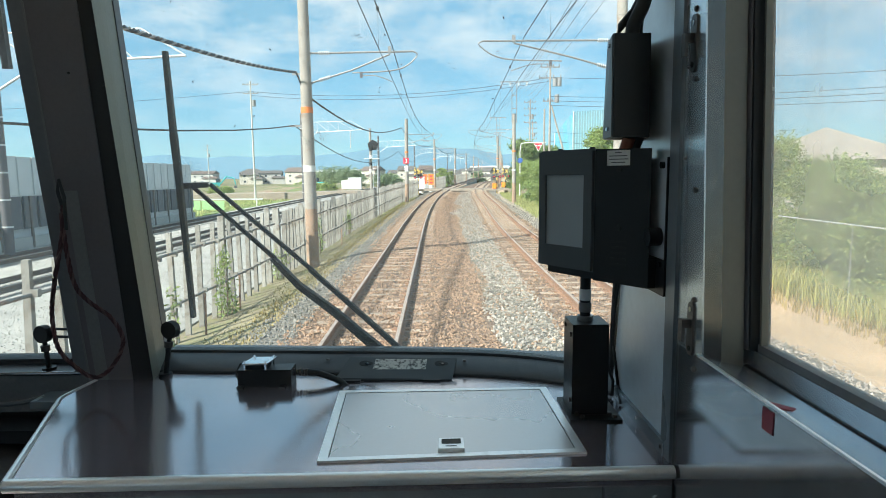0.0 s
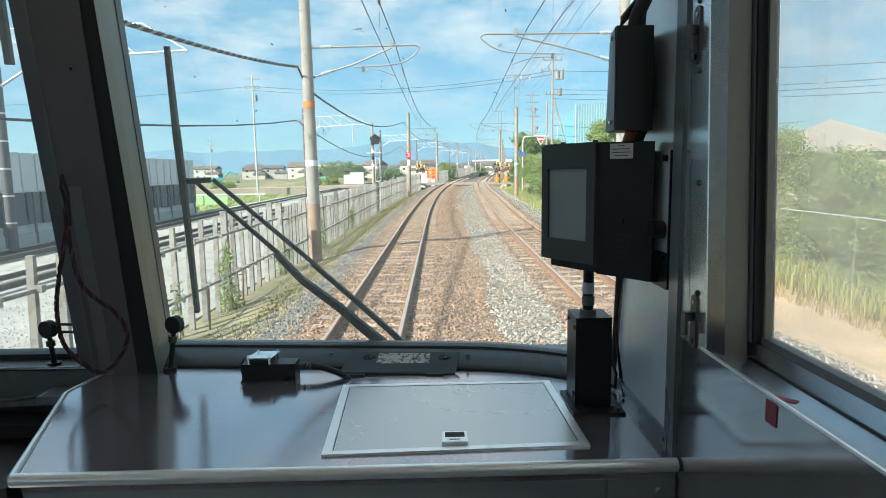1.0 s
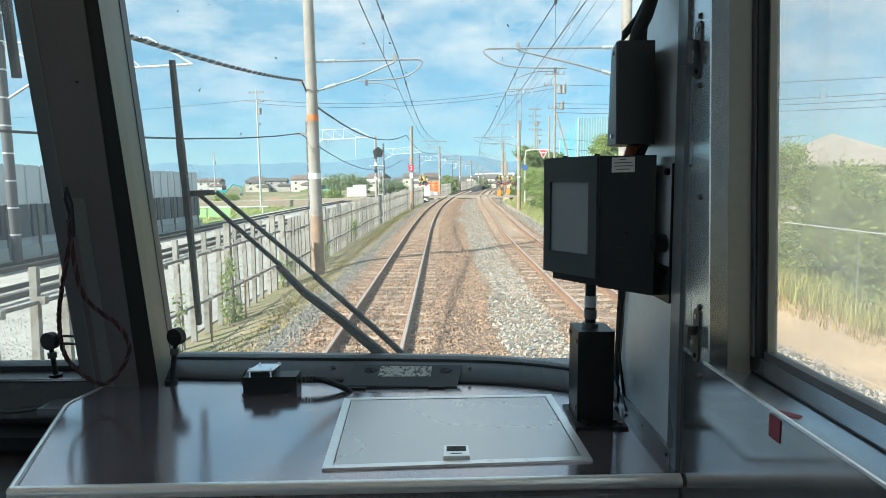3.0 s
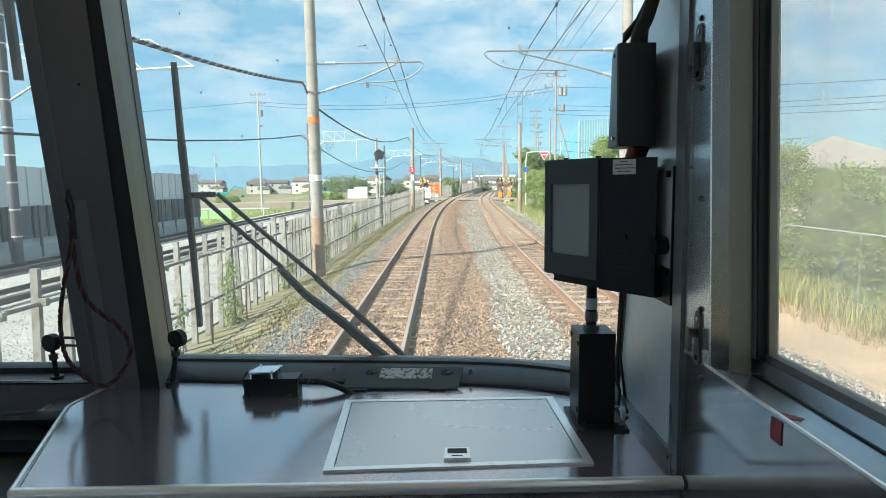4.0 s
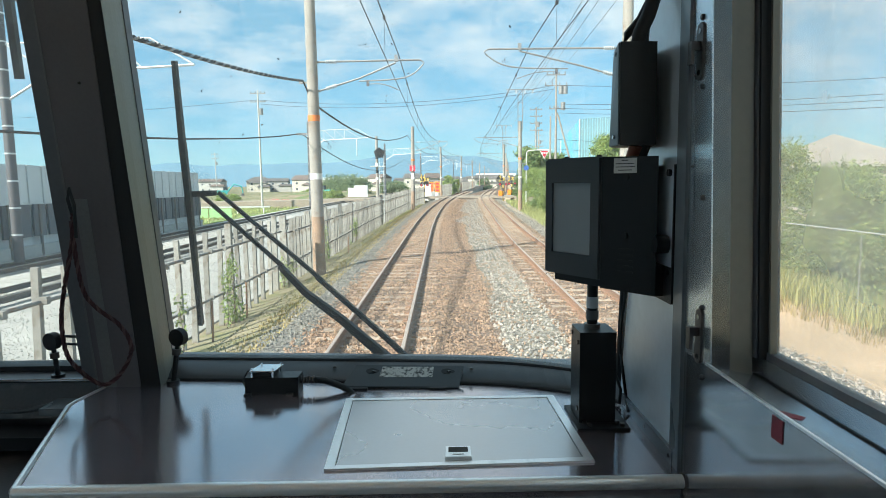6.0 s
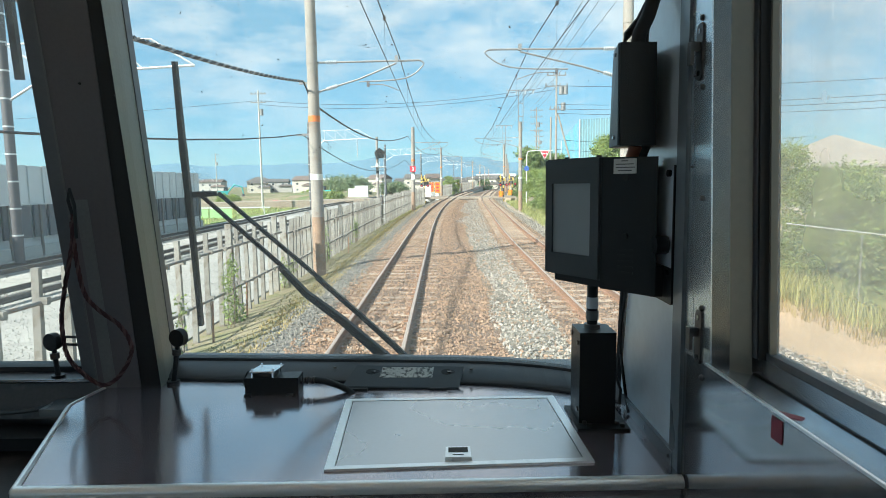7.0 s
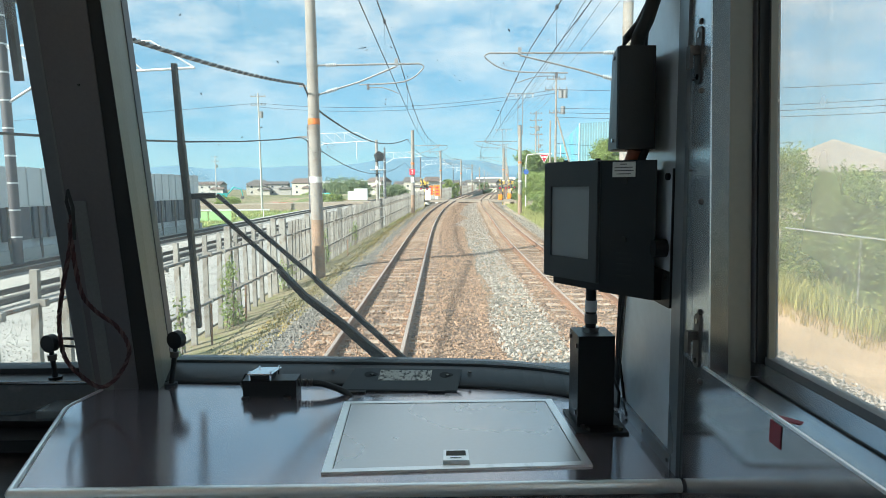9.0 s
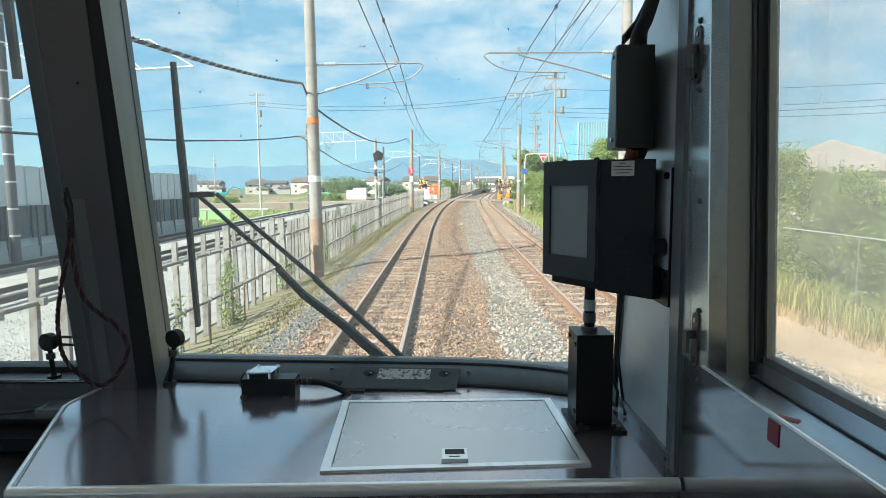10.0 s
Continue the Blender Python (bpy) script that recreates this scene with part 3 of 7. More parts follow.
for i in range(64):
    a = rng.uniform(0, 6.28)
    l0, l1 = rng.uniform(0, 0.010), rng.uniform(0.008, 0.026)
    cx0, cz0 = (-0.492, 0.020) if i < 44 else (-0.461, 0.012)
    q = [(cx0 + l * math.cos(a + j) , yg(-0.5) - RAKE * (cz0 + l * math.sin(a + j) + 0.37) - 0.0012, cz0 + l * math.sin(a + j)) for l, j in ((l0, 0), ((l0 + l1) / 2, rng.uniform(-0.12, 0.12)), (l1, 0))]
    tube(bm, q, 0.00011, 4)
part("star_chip", bm, M_CRACK, win_f, "pale star-shaped chip in the glass", smooth=False)

# driver's window and its ledge
win_d = thing("window_3", "raked windscreen in front of the driver's seat", "window", (-1.3, 1.2, -0.37), kind="structure")
bm = B()
for dy in (0.0, 0.006):
    v = [bm.verts.new((x, 1.265 + dy - RAKE * (z + 0.37), z)) for x, z in ((-2.6, -0.385), (-0.74, -0.385), (-0.74, 0.80), (-2.6, 0.80))]
    bm.faces.new(v)
p = part("pane", bm, M_GLASS, win_d, "clear glass", smooth=False, recalc=False)
p.visible_shadow = False
bm = bbox(-2.6, -0.735, 1.245, 1.29, -0.412, -0.378, 0.004)
part("gasket", bm, M_BLACK, win_d, "black rubber seal")
solo("ledge_driver", bev(loft(B(), [(-2.6, 1.16, -0.46), (-0.70, 1.16, -0.46), (-0.70, 1.33, -0.46), (-2.6, 1.33, -0.46)],
     [(-2.6, 1.175, -0.388), (-0.70, 1.175, -0.388), (-0.70, 1.33, -0.392), (-2.6, 1.33, -0.392)]), 0.006, 3), M_LEDGE,
     "dark painted ledge below the driver's windscreen", "ledge", kind="structure")
solo("trim_ledge", tube(B(), [(-2.6, 1.172, -0.386), (-0.715, 1.172, -0.386)], 0.004, 10), M_STEEL, "worn steel edge of the ledge", "trim", kind="structure")

# ledge between desk and windscreen, following the glass
bm = B()
for x0, x1 in zip(xs, xs[1:]):
    r = []
    for x in (x0, x1):
        b = yg(x) - 0.063
        r.append([(x, b, DESK - 0.02), (x, b, -0.396), (x, b + 0.006, -0.391), (x, yg(x) - 0.01, -0.374), (x, yg(x) + 0.05, -0.374), (x, yg(x) + 0.05, DESK - 0.02)])
    loft(bm, r[0], r[1])
bmesh.ops.remove_doubles(bm, verts=bm.verts[:], dist=0.0002)
solo("ledge_windscreen", bm, M_PLATE, "dark grey curved ledge below the windscreen", "ledge", kind="structure")
bm = B()
pts = [(x, yg(x) - 0.066, DESK + 0.001) for x in xs if x < 0.31]
solo("trim_seal", tube(bm, pts, 0.0035, 8), M_BLACK, "black seal along the back of the desk", "trim", kind="structure")
led = thing("ledge_screws", "screws in the curved ledge", "screw", (0, 1.2, -0.38), kind="structure")
for x in (-0.23, 0.055):
    screw(led, (x, yg(x) - 0.035, -0.3795), "z", 0.0045, M_BRONZE)

# centre pillar between the two windscreens
pil = thing("pillar", "raked dark grey pillar between the two windscreens", "pillar", (-0.65, 1.15, -0.42), kind="structure")


def upright(xa, xb, c0, c1, ta, tb, z0=-0.42, z1=0.80):
    """An upright on the raked plane, from xa..xb at its foot to ta..tb at its head."""
    return loft(B(), [(xa, c0 - RAKE * z0, z0), (xb, c0 - RAKE * z0, z0), (xb, c1 - RAKE * z0, z0), (xa, c1 - RAKE * z0, z0)],
                [(ta, c0 - RAKE * z1, z1), (tb, c0 - RAKE * z1, z1), (tb, c1 - RAKE * z1, z1), (ta, c1 - RAKE * z1, z1)])


part("pillar_face", bev(upright(-0.698, -0.6145, 1.11, 1.25, -0.696, -0.602), 0.003), M_PILLAR, pil, "dark grey painted face")
# thin lighter strip draws the highlight along the face's left edge
part("edge_highlight", bev(upright(-0.7010, -0.6975, 1.1085, 1.13, -0.6990, -0.6955), 0.0008, 1), M_WALL_D, pil, "thin raised line, lighter for the edge highlight")
part("cover_strip", bev(upright(-0.686, -0.662, 1.1085, 1.12, -0.684, -0.660, -0.42, -0.02), 0.001), M_WALL_D, pil, "darker cover strip")
part("pillar_edge", bev(upright(-0.743, -0.7005, 1.135, 1.25, -0.741, -0.6985), 0.004), M_BAND, pil, "blue-grey window edge")
part("groove", upright(-0.618, -0.575, 1.1125, 1.139, -0.606, -0.589), M_BLACK, pil, "black recessed groove")
z0, z1 = -0.42, 0.80
bm = loft(B(), [(-0.572, 1.108 - RAKE * z0, z0), (-0.5845, 1.200 - RAKE * z0, z0), (-0.640, 1.200 - RAKE * z0, z0), (-0.574, 1.14 - RAKE * z0, z0)],
          [(-0.586, 1.108 - RAKE * z1, z1), (-0.5955, 1.200 - RAKE * z1, z1), (-0.640, 1.200 - RAKE * z1, z1), (-0.588, 1.14 - RAKE * z1, z1)])
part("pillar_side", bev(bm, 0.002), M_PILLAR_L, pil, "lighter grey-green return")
part("gasket", bev(upright(-0.600, -0.5835, 1.2005, 1.222, -0.610, -0.5935), 0.002), M_BAND, pil, "dark rubber edge")
for x, z in ((-0.640, 0.185), (-0.582, 0.165)):
    screw(pil, (x, 1.1095 - RAKE * z, z), "y", 0.0025, M_BLACK)

# ================= the cab: things =================
# desk
desk = thing("desk", "dark glossy laminate cab desk with an aluminium edge", "desk", (-0.15, 0.95, -1.25))
back = [(x, yg(x) - 0.060) for x in xs if x > -0.59]
plan = [(-0.574, 0.768), (0.3235, 0.781), (0.3235, 1.09)] + [(x, y) for x, y in reversed(back) if x < 0.32] + [(-0.66, 1.196), (-0.685, 1.165), (-0.695, 1.075)]
part("desktop", bev(prism(B(), plan, DESK - 0.028, DESK), 0.002), M_DESK, desk, "dark brown-black glossy laminate")
bm = tube(B(), [(-0.580, 0.762, DESK - 0.006), (-0.14, 0.768, DESK - 0.006), (0.322, 0.775, DESK - 0.006)], 0.0095, 14)
part("edge_trim", bm, M_ALU, desk, "scratched aluminium front edge")
bm = tube(B(), [(-0.580, 0.762, DESK - 0.004), (-0.697, 1.07, DESK - 0.004), (-0.697, 1.09, DESK - 0.004), (-0.687, 1.168, DESK - 0.004)], 0.0065, 10)
part("edge_trim", bm, M_ALU, desk, "aluminium side edge")
part("front_panel", bbox(-0.58, 0.225, 0.778, 0.80, -1.25, DESK - 0.028, 0.002), M_STEEL_D, desk, "grey steel front panel")
part("front_panel", bbox(0.229, 0.322, 0.778, 0.80, -1.25, DESK - 0.028, 0.002), M_STEEL_D, desk, "grey steel front panel")
part("side_panel", bev(loft(B(), [(-0.58, 0.78, -1.25), (-0.56, 0.78, -1.25), (-0.68, 1.15, -1.25), (-0.70, 1.15, -1.25)],
     [(-0.58, 0.78, DESK - 0.028), (-0.56, 0.78, DESK - 0.028), (-0.68, 1.15, DESK - 0.028), (-0.70, 1.15, DESK - 0.028)]), 0.001, 1), M_WALL_D, desk, "dark side panel")
screw(desk, (0.300, 0.7785, -0.446), "y", 0.006)

# hatch lid with its frame, let into the desk
hatch = thing("desk_hatch", "grey hatch lid in a bright aluminium frame", "hatch", (0.015, 0.945, DESK))
hc = [(-0.172, 0.802), (0.214, 0.820), (0.204, 1.088), (-0.185, 1.082)]
mid = Vector((sum(c[0] for c in hc) / 4, sum(c[1] for c in hc) / 4))
hi_ = [tuple(Vector(c) + (Vector((0.0135 if c[0] < mid.x else -0.0135, 0.011 if c[1] < mid.y else -0.011)))) for c in hc]
for i in range(4):
    j = (i + 1) % 4
    part("frame_bar", bev(prism(B(), [hc[i], hc[j], hi_[j], hi_[i]], DESK, DESK + 0.0035), 0.0008, 1), M_ALU, hatch, "bright aluminium bar")
part("seal", prism(B(), hi_, DESK, DESK + 0.0012), M_BLACK, hatch, "dark gap round the lid")
inn = [tuple(mid + (Vector(c) - mid) * 0.992) for c in hi_]
part("lid", bev(prism(B(), inn, DESK + 0.001, DESK + 0.0026), 0.0005, 1), M_LID, hatch, "plain grey laminate lid")

# small clock on the lid
clock = thing("digital_clock", "small silver digital clock lying on the hatch lid", "clock", (0.017, 0.852, DESK + 0.0026))
cz = DESK + 0.0026
part("case", bev(loft(B(), [(-0.0012, 0.8265, cz), (0.0378, 0.8268, cz), (0.0375, 0.8605, cz), (-0.0005, 0.8600, cz)],
     [(-0.0006, 0.8270, cz + 0.0055), (0.0372, 0.8273, cz + 0.0055), (0.0368, 0.8600, cz + 0.0065), (0.0, 0.8595, cz + 0.0065)]), 0.001, 2), M_ALU, clock, "silver plastic case")
part("display", loft(B(), [(0.004, 0.8415, cz + 0.0055), (0.0330, 0.8418, cz + 0.0055), (0.0327, 0.8560, cz + 0.0059), (0.0042, 0.8557, cz + 0.0059)],
     [(0.004, 0.8415, cz + 0.0065), (0.0330, 0.8418, cz + 0.0065), (0.0327, 0.8560, cz + 0.0070), (0.0042, 0.8557, cz + 0.0070)]), M_SPOT, clock, "dark blank display")
part("caption_bar", box(B(), 0.010, 0.026, 0.8335, 0.8348, cz + 0.0045, cz + 0.0063), M_INK, clock)

# black receiver box with a mirror-plate on spacers
rec = thing("receiver_box", "black junction box with a small metal plate on studs", "equipment box", (-0.335, 1.13, DESK))
part("body", bbox(-0.386, -0.283, 1.118, 1.158, DESK, DESK + 0.033, 0.0015), M_CASE, rec, "black metal body")
part("riser", bbox(-0.372, -0.330, 1.122, 1.154, DESK + 0.033, DESK + 0.041, 0.001), M_CASE, rec)
plate = part("top_plate", bev(loft(B(), [(-0.376, 1.116, DESK + 0.045), (-0.327, 1.116, DESK + 0.045), (-0.320, 1.160, DESK + 0.045), (-0.367, 1.160, DESK + 0.045)],
             [(-0.376, 1.116, DESK + 0.047), (-0.327, 1.116, DESK + 0.047), (-0.320, 1.160, DESK + 0.047), (-0.367, 1.160, DESK + 0.047)]), 0.0005, 1), M_CHROME, rec, "bright metal plate")
for x, y in ((-0.372, 1.120), (-0.332, 1.120), (-0.325, 1.155), (-0.363, 1.155)):
    part("stud", tube(B(), [(x, y, DESK + 0.033), (x, y, DESK + 0.051)], 0.0022, 8), M_CHROME, rec, "steel stud")
for x in (-0.380, -0.299):
    part("foot", bbox(x - 0.006, x + 0.006, 1.108, 1.12, DESK, DESK + 0.003, 0.001), M_BRONZE, rec, "small steel foot")
bm = B()
for i in range(5):
    tube(bm, [(-0.283 + i * 0.006, 1.138, DESK + 0.022), (-0.279 + i * 0.006, 1.138, DESK + 0.022)], 0.0075 if i % 2 == 0 else 0.006, 12)
part("connector", bm, M_BRONZE, rec, "threaded metal connector")
part("cable", tube(B(), [(-0.255, 1.138, DESK + 0.022), (-0.235, 1.137, DESK + 0.020), (-0.21, 1.132, DESK + 0.013), (-0.19, 1.127, DESK + 0.006), (-0.178, 1.124, DESK - 0.004)], 0.0062, 12), M_BLACK, rec, "black cable")
part("cable", tube(B(), [(-0.372, 1.15, DESK + 0.037), (-0.39, 1.15, DESK + 0.036), (-0.397, 1.14, DESK + 0.02), (-0.387, 1.125, DESK + 0.012)], 0.0018, 8), M_BLACK, rec, "thin black lead")

# cover plate with keyhole slots and a worn label
cov = thing("cover_plate", "dark steel cover plate with keyhole slots and worn label", "cover plate", (-0.08, 1.15, -0.39))


def cz_(y):
    return -0.3965 + (y - 1.142) * 0.48


pl = [(-0.203, 1.147), (0.027, 1.140), (0.040, 1.194), (-0.181, 1.200)]
part("plate", bev(loft(B(), [(x, y, cz_(y) - 0.003) for x, y in pl], [(x, y, cz_(y)) for x, y in pl]), 0.0012, 2), M_CASE_G, cov, "dark grey steel plate")
part("front_lip", bev(loft(B(), [(-0.203, 1.1445, DESK), (0.027, 1.1375, DESK), (0.027, 1.1405, DESK), (-0.203, 1.1475, DESK)],
     [(-0.203, 1.1445, -0.3955), (0.027, 1.1375, -0.3985), (0.027, 1.1405, -0.397), (-0.203, 1.1475, -0.394)]), 0.0006, 1), M_CASE, cov, "black front lip")
for x in (-0.186, -0.030):
    part("tab", bbox(x, x + 0.034, 1.1345, 1.1465, DESK, DESK + 0.0035, 0.001), M_CASE, cov)
lb = [(-0.132, 1.167), (-0.025, 1.166), (-0.022, 1.192), (-0.127, 1.194)]
part("worn_label", loft(B(), [(x, y, cz_(y) - 0.0005) for x, y in lb], [(x, y, cz_(y) + 0.0005) for x, y in lb]), M_WORN, cov, "scuffed white label")
for x, yk in ((-0.148, 1.183), (0.005, 1.180)):
    ring = [(x + 0.012 * math.cos(a) * (1.3 if math.cos(a) > 0 else 1), yk + (0.007 if math.cos(a) < 0.3 else 0.005) * math.sin(a)) for a in np.linspace(0, 2 * math.pi, 18, endpoint=False)]
    part("keyhole", loft(B(), [(a, b, cz_(b) - 0.0005) for a, b in ring], [(a, b, cz_(b) + 0.0006) for a, b in ring]), M_BLACK, cov, "black keyhole slot")
    part("screw", tube(B(), [(x + 0.004, yk, cz_(yk)), (x + 0.004, yk, cz_(yk) + 0.0018)], 0.0045, 10), M_STEEL, cov)

# black pedestal with its conduit
ped = thing("pedestal", "black powder-coated pedestal bolted to the desk", "pedestal", (0.25, 0.985, DESK))
part("body", bbox(0.222, 0.282, 0.955, 1.020, DESK + 0.003, -0.2435, 0.002), M_CASE, ped, "black box body")
part("base_plate", bbox(0.214, 0.300, 0.930, 1.035, DESK, DESK + 0.004, 0.0015), M_CASE, ped, "black base plate")
for x, y in ((0.236, 0.940), (0.290, 0.940), (0.230, 0.951), (0.284, 0.951)):
    part("bolt", tube(B(), [(x, y, DESK + 0.004), (x, y, DESK + 0.009)], 0.004, 8), M_BRONZE, ped, "dark steel bolt")
for y, z in ((0.966, -0.262), (1.010, -0.256), (0.966, -0.375)):
    part("screw", tube(B(), [(0.222, y, z), (0.2195, y, z)], 0.004, 10), M_BRONZE, ped)
part("conduit", tube(B(), [(0.250, 0.99, -0.2435), (0.250, 0.99, -0.14)], 0.0088, 14), M_CASE, ped, "black conduit")
part("collar", tube(B(), [(0.250, 0.99, -0.2435), (0.250, 0.99, -0.236)], 0.0135, 14), M_GLAND, ped, "steel gland")
part("collar", tube(B(), [(0.250, 0.99, -0.229), (0.250, 0.99, -0.213)], 0.0105, 14), M_GLAND, ped, "steel gland")
part("sleeve_label", tube(B(), [(0.250, 0.99, -0.209), (0.250, 0.99, -0.190)], 0.0098, 14), M_PANEL, ped, "grey paper sleeve")

# monitor on the side wall
mon = thing("monitor", "dark grey cab monitor with a blank screen", "monitor", (0.25, 0.93, -0.15))
A, Bp, C = Vector((0.1745, 1.0)), Vector((0.2385, 0.902)), Vector((0.3055, 0.852))
shell = [tuple(A), tuple(Bp), (0.262, 0.950), (0.1965, 1.03)]
part("shell", bev(prism(B(), shell, -0.148, 0.0395), 0.004, 3), M_CASE_G, mon, "grey front shell")
part("rear_case", bev(loft(B(), [(0.2390, 0.9025, -0.160), tuple(C) + (-0.165,), (0.320, 0.90, -0.165), (0.262, 0.965, -0.160)],
     [(0.2390, 0.9025, 0.0385), tuple(C) + (0.037,), (0.320, 0.90, 0.037), (0.262, 0.965, 0.0385)]), 0.005, 3), M_CASE, mon, "black rear case")
n_ = Vector((-(Bp - A).y, (Bp - A).x)).normalized()
if n_.x > 0:
    n_ = -n_


def on_face(f, z, d=0.0):
    q = A + (Bp - A) * f + n_ * d
    return (q.x, q.y, z)


def slab(f0, f1, za, zb, d0, d1):
    return loft(B(), [on_face(f0, za, d0), on_face(f1, za, d0), on_face(f1, zb, d0), on_face(f0, zb, d0)],
                [on_face(f0, za, d1), on_face(f1, za, d1), on_face(f1, zb, d1), on_face(f0, zb, d1)])


for f0, f1, za, zb in ((0.01, 0.99, 0.0, 0.037), (0.01, 0.99, -0.146, -0.112), (0.01, 0.135, -0.112, 0.0), (0.85, 0.99, -0.112, 0.0)):
    part("bezel", bev(slab(f0, f1, za, zb, -0.001, 0.005), 0.0012, 2), M_CASE_G, mon)
part("screen", slab(0.13, 0.855, -0.113, 0.001, 0.0, 0.0012), M_SCREEN, mon, "blank grey screen")
part("lower_cover", bev(prism(B(), [(0.187, 0.994), (0.236, 0.918), (0.30, 0.87), (0.31, 0.92), (0.25, 0.98), (0.205, 1.01)], -0.160, -0.148), 0.003), M_CASE, mon, "black underside cover")
for f in (0.28, 0.86):
    q = A + (Bp - A) * f - n_ * 0.012
    part("knob", tube(B(), [(q.x, q.y, 0.0395), (q.x, q.y, 0.0425)], 0.004, 10), M_BLACK, mon)


def on_case(f, z, d=0.0):
    a, b = Vector((0.2390, 0.9025)), C
    q = a + (b - a) * f
    m_ = Vector(((b - a).y, -(b - a).x)).normalized()
    q = q + m_ * d
    return (q.x, q.y, z)


def case_slab(f0, f1, za, zb, d0, d1):
    return loft(B(), [on_case(f0, za, d0), on_case(f1, za, d0), on_case(f1, zb, d0), on_case(f0, zb, d0)],
                [on_case(f0, za, d1), on_case(f1, za, d1), on_case(f1, zb, d1), on_case(f0, zb, d1)])


lab = part("label", case_slab(0.22, 0.63, 0.0135, 0.0355, -0.0005, 0.0008), M_LABEL, mon, "white paper label")
for k, (f0, f1) in enumerate(((0.36, 0.48), (0.26, 0.58), (0.26, 0.60), (0.30, 0.55))):
    z = 0.0315 - k * 0.0047
    part("print_bar", case_slab(f0, f1, z, z + 0.0013, 0.0008, 0.0011), M_INK, lab)
for z in (0.008, -0.078):
    a, b = Vector(on_case(0.45, z, 0)), Vector(on_case(0.45, z, 0.003))
    part("screw", tube(B(), [a, b], 0.0045, 10), M_BLACK, mon)
for k in range(5):
    z = -0.099 - k * 0.0085
    part("vent_slot", case_slab(0.32, 0.60, z - 0.0017, z + 0.0017, -0.0005, 0.0006), M_BLACK, mon, "vent slot")

# bracket that holds it
brk = thing("wall_bracket", "black steel bracket screwed to the side panel", "bracket", (0.32, 0.86, -0.07))
part("plate", bbox(0.320, 0.325, 0.829, 0.93, -0.120, 0.024, 0.001), M_WALL, brk, "pale grey wall plate")
part("plate", bbox(0.319, 0.325, 0.829, 0.93, -0.172, -0.1205, 0.001), M_CASE, brk, "black lower plate")
part("flange", bbox(0.3185, 0.325, 0.8255, 0.8285, -0.170, 0.024, 0.0005, 1), M_CASE, brk, "black flange")
part("arm", bbox(0.300, 0.318, 0.856, 0.89, -0.165, -0.12, 0.002), M_CASE, brk)
part("clamp_knob", tube(B(), [(0.318, 0.845, -0.088), (0.300, 0.845, -0.088)], 0.013, 12), M_CASE, brk, "black clamp knob")
for z in (0.013, -0.088, -0.128):
    part("screw", tube(B(), [(0.3195, 0.842, z), (0.315, 0.842, z)], 0.005, 10), M_CASE, brk)

# upper box with its hose
ub = thing("speaker_box", "black slim equipment box on the side panel", "equipment box", (0.28, 0.88, 0.12))
part("body", bev(loft(B(), [(0.2525, 0.86, 0.053), (0.304, 0.86, 0.053), (0.3245, 0.95, 0.053), (0.258, 0.925, 0.053)],
     [(0.2505, 0.86, 0.196), (0.302, 0.86, 0.196), (0.3245, 0.95, 0.196), (0.262, 0.925, 0.196)]), 0.002), M_CASE, ub, "black body")
# thin greyer skin paints the left face as the lit side
part("lit_side", bev(loft(B(), [(0.2520, 0.861, 0.054), (0.2573, 0.924, 0.054), (0.2555, 0.926, 0.054), (0.2500, 0.863, 0.054)],
     [(0.2500, 0.861, 0.195), (0.2613, 0.924, 0.195), (0.2595, 0.926, 0.195), (0.2485, 0.863, 0.195)]), 0.0005, 1), M_CASE_G, ub, "grey skin that stands for the lit side")
for z in (0.066, 0.183):
    part("screw", tube(B(), [(0.252, 0.882, z), (0.248, 0.882, z)], 0.003, 8), M_STEEL_D, ub)
part("hose", tube(B(), [(0.283, 0.89, 0.190), (0.287, 0.89, 0.215), (0.298, 0.89, 0.238), (0.305, 0.885, 0.265), (0.306, 0.88, 0.30), (0.306, 0.87, 0.50), (0.31, 0.86, 0.79)], 0.0105, 12), M_BLACK, ub, "ribbed black hose")
part("hose", tube(B(), [(0.262, 0.90, 0.190), (0.272, 0.90, 0.215), (0.290, 0.90, 0.236), (0.300, 0.89, 0.26)], 0.006, 10), M_BLACK, ub, "thin black lead")
part("connector", tube(B(), [(0.284, 0.884, 0.055), (0.281, 0.895, 0.036)], 0.0095, 12), M_COPPER, ub, "reddish connector")
part("lead", tube(B(), [(0.297, 0.88, 0.055), (0.293, 0.89, 0.036)], 0.007, 10), M_BLACK, ub, "black lead")

# angle strip and cable at the foot of the side panel
ang = solo("angle_strip", bbox(0.3190, 0.3248, 0.808, 1.045, DESK, DESK + 0.021, 0.0016), M_TRIM,
           "grey steel angle strip between desk and side panel", "trim", kind="structure")
for y in (0.817, 0.92):
    part("screw", tube(B(), [(0.3195, y, DESK + 0.011), (0.3178, y, DESK + 0.011)], 0.003, 8), M_STEEL, ang)
wc = thing("wall_cable", "thin black cable running down the side panel", "cable", (0.31, 1.05, -0.38))
part("cable", tube(B(), [(0.322, 1.03, -0.16), (0.320, 1.055, -0.25), (0.321, 1.06, -0.31), (0.322, 1.03, -0.375), (0.318, 1.0, -0.396)], 0.0028, 8), M_BLACK, wc)
part("cable", tube(B(), [(0.310, 1.055, -0.345), (0.316, 1.04, -0.37), (0.313, 1.035, -0.395)], 0.0028, 8), M_BLACK, wc)


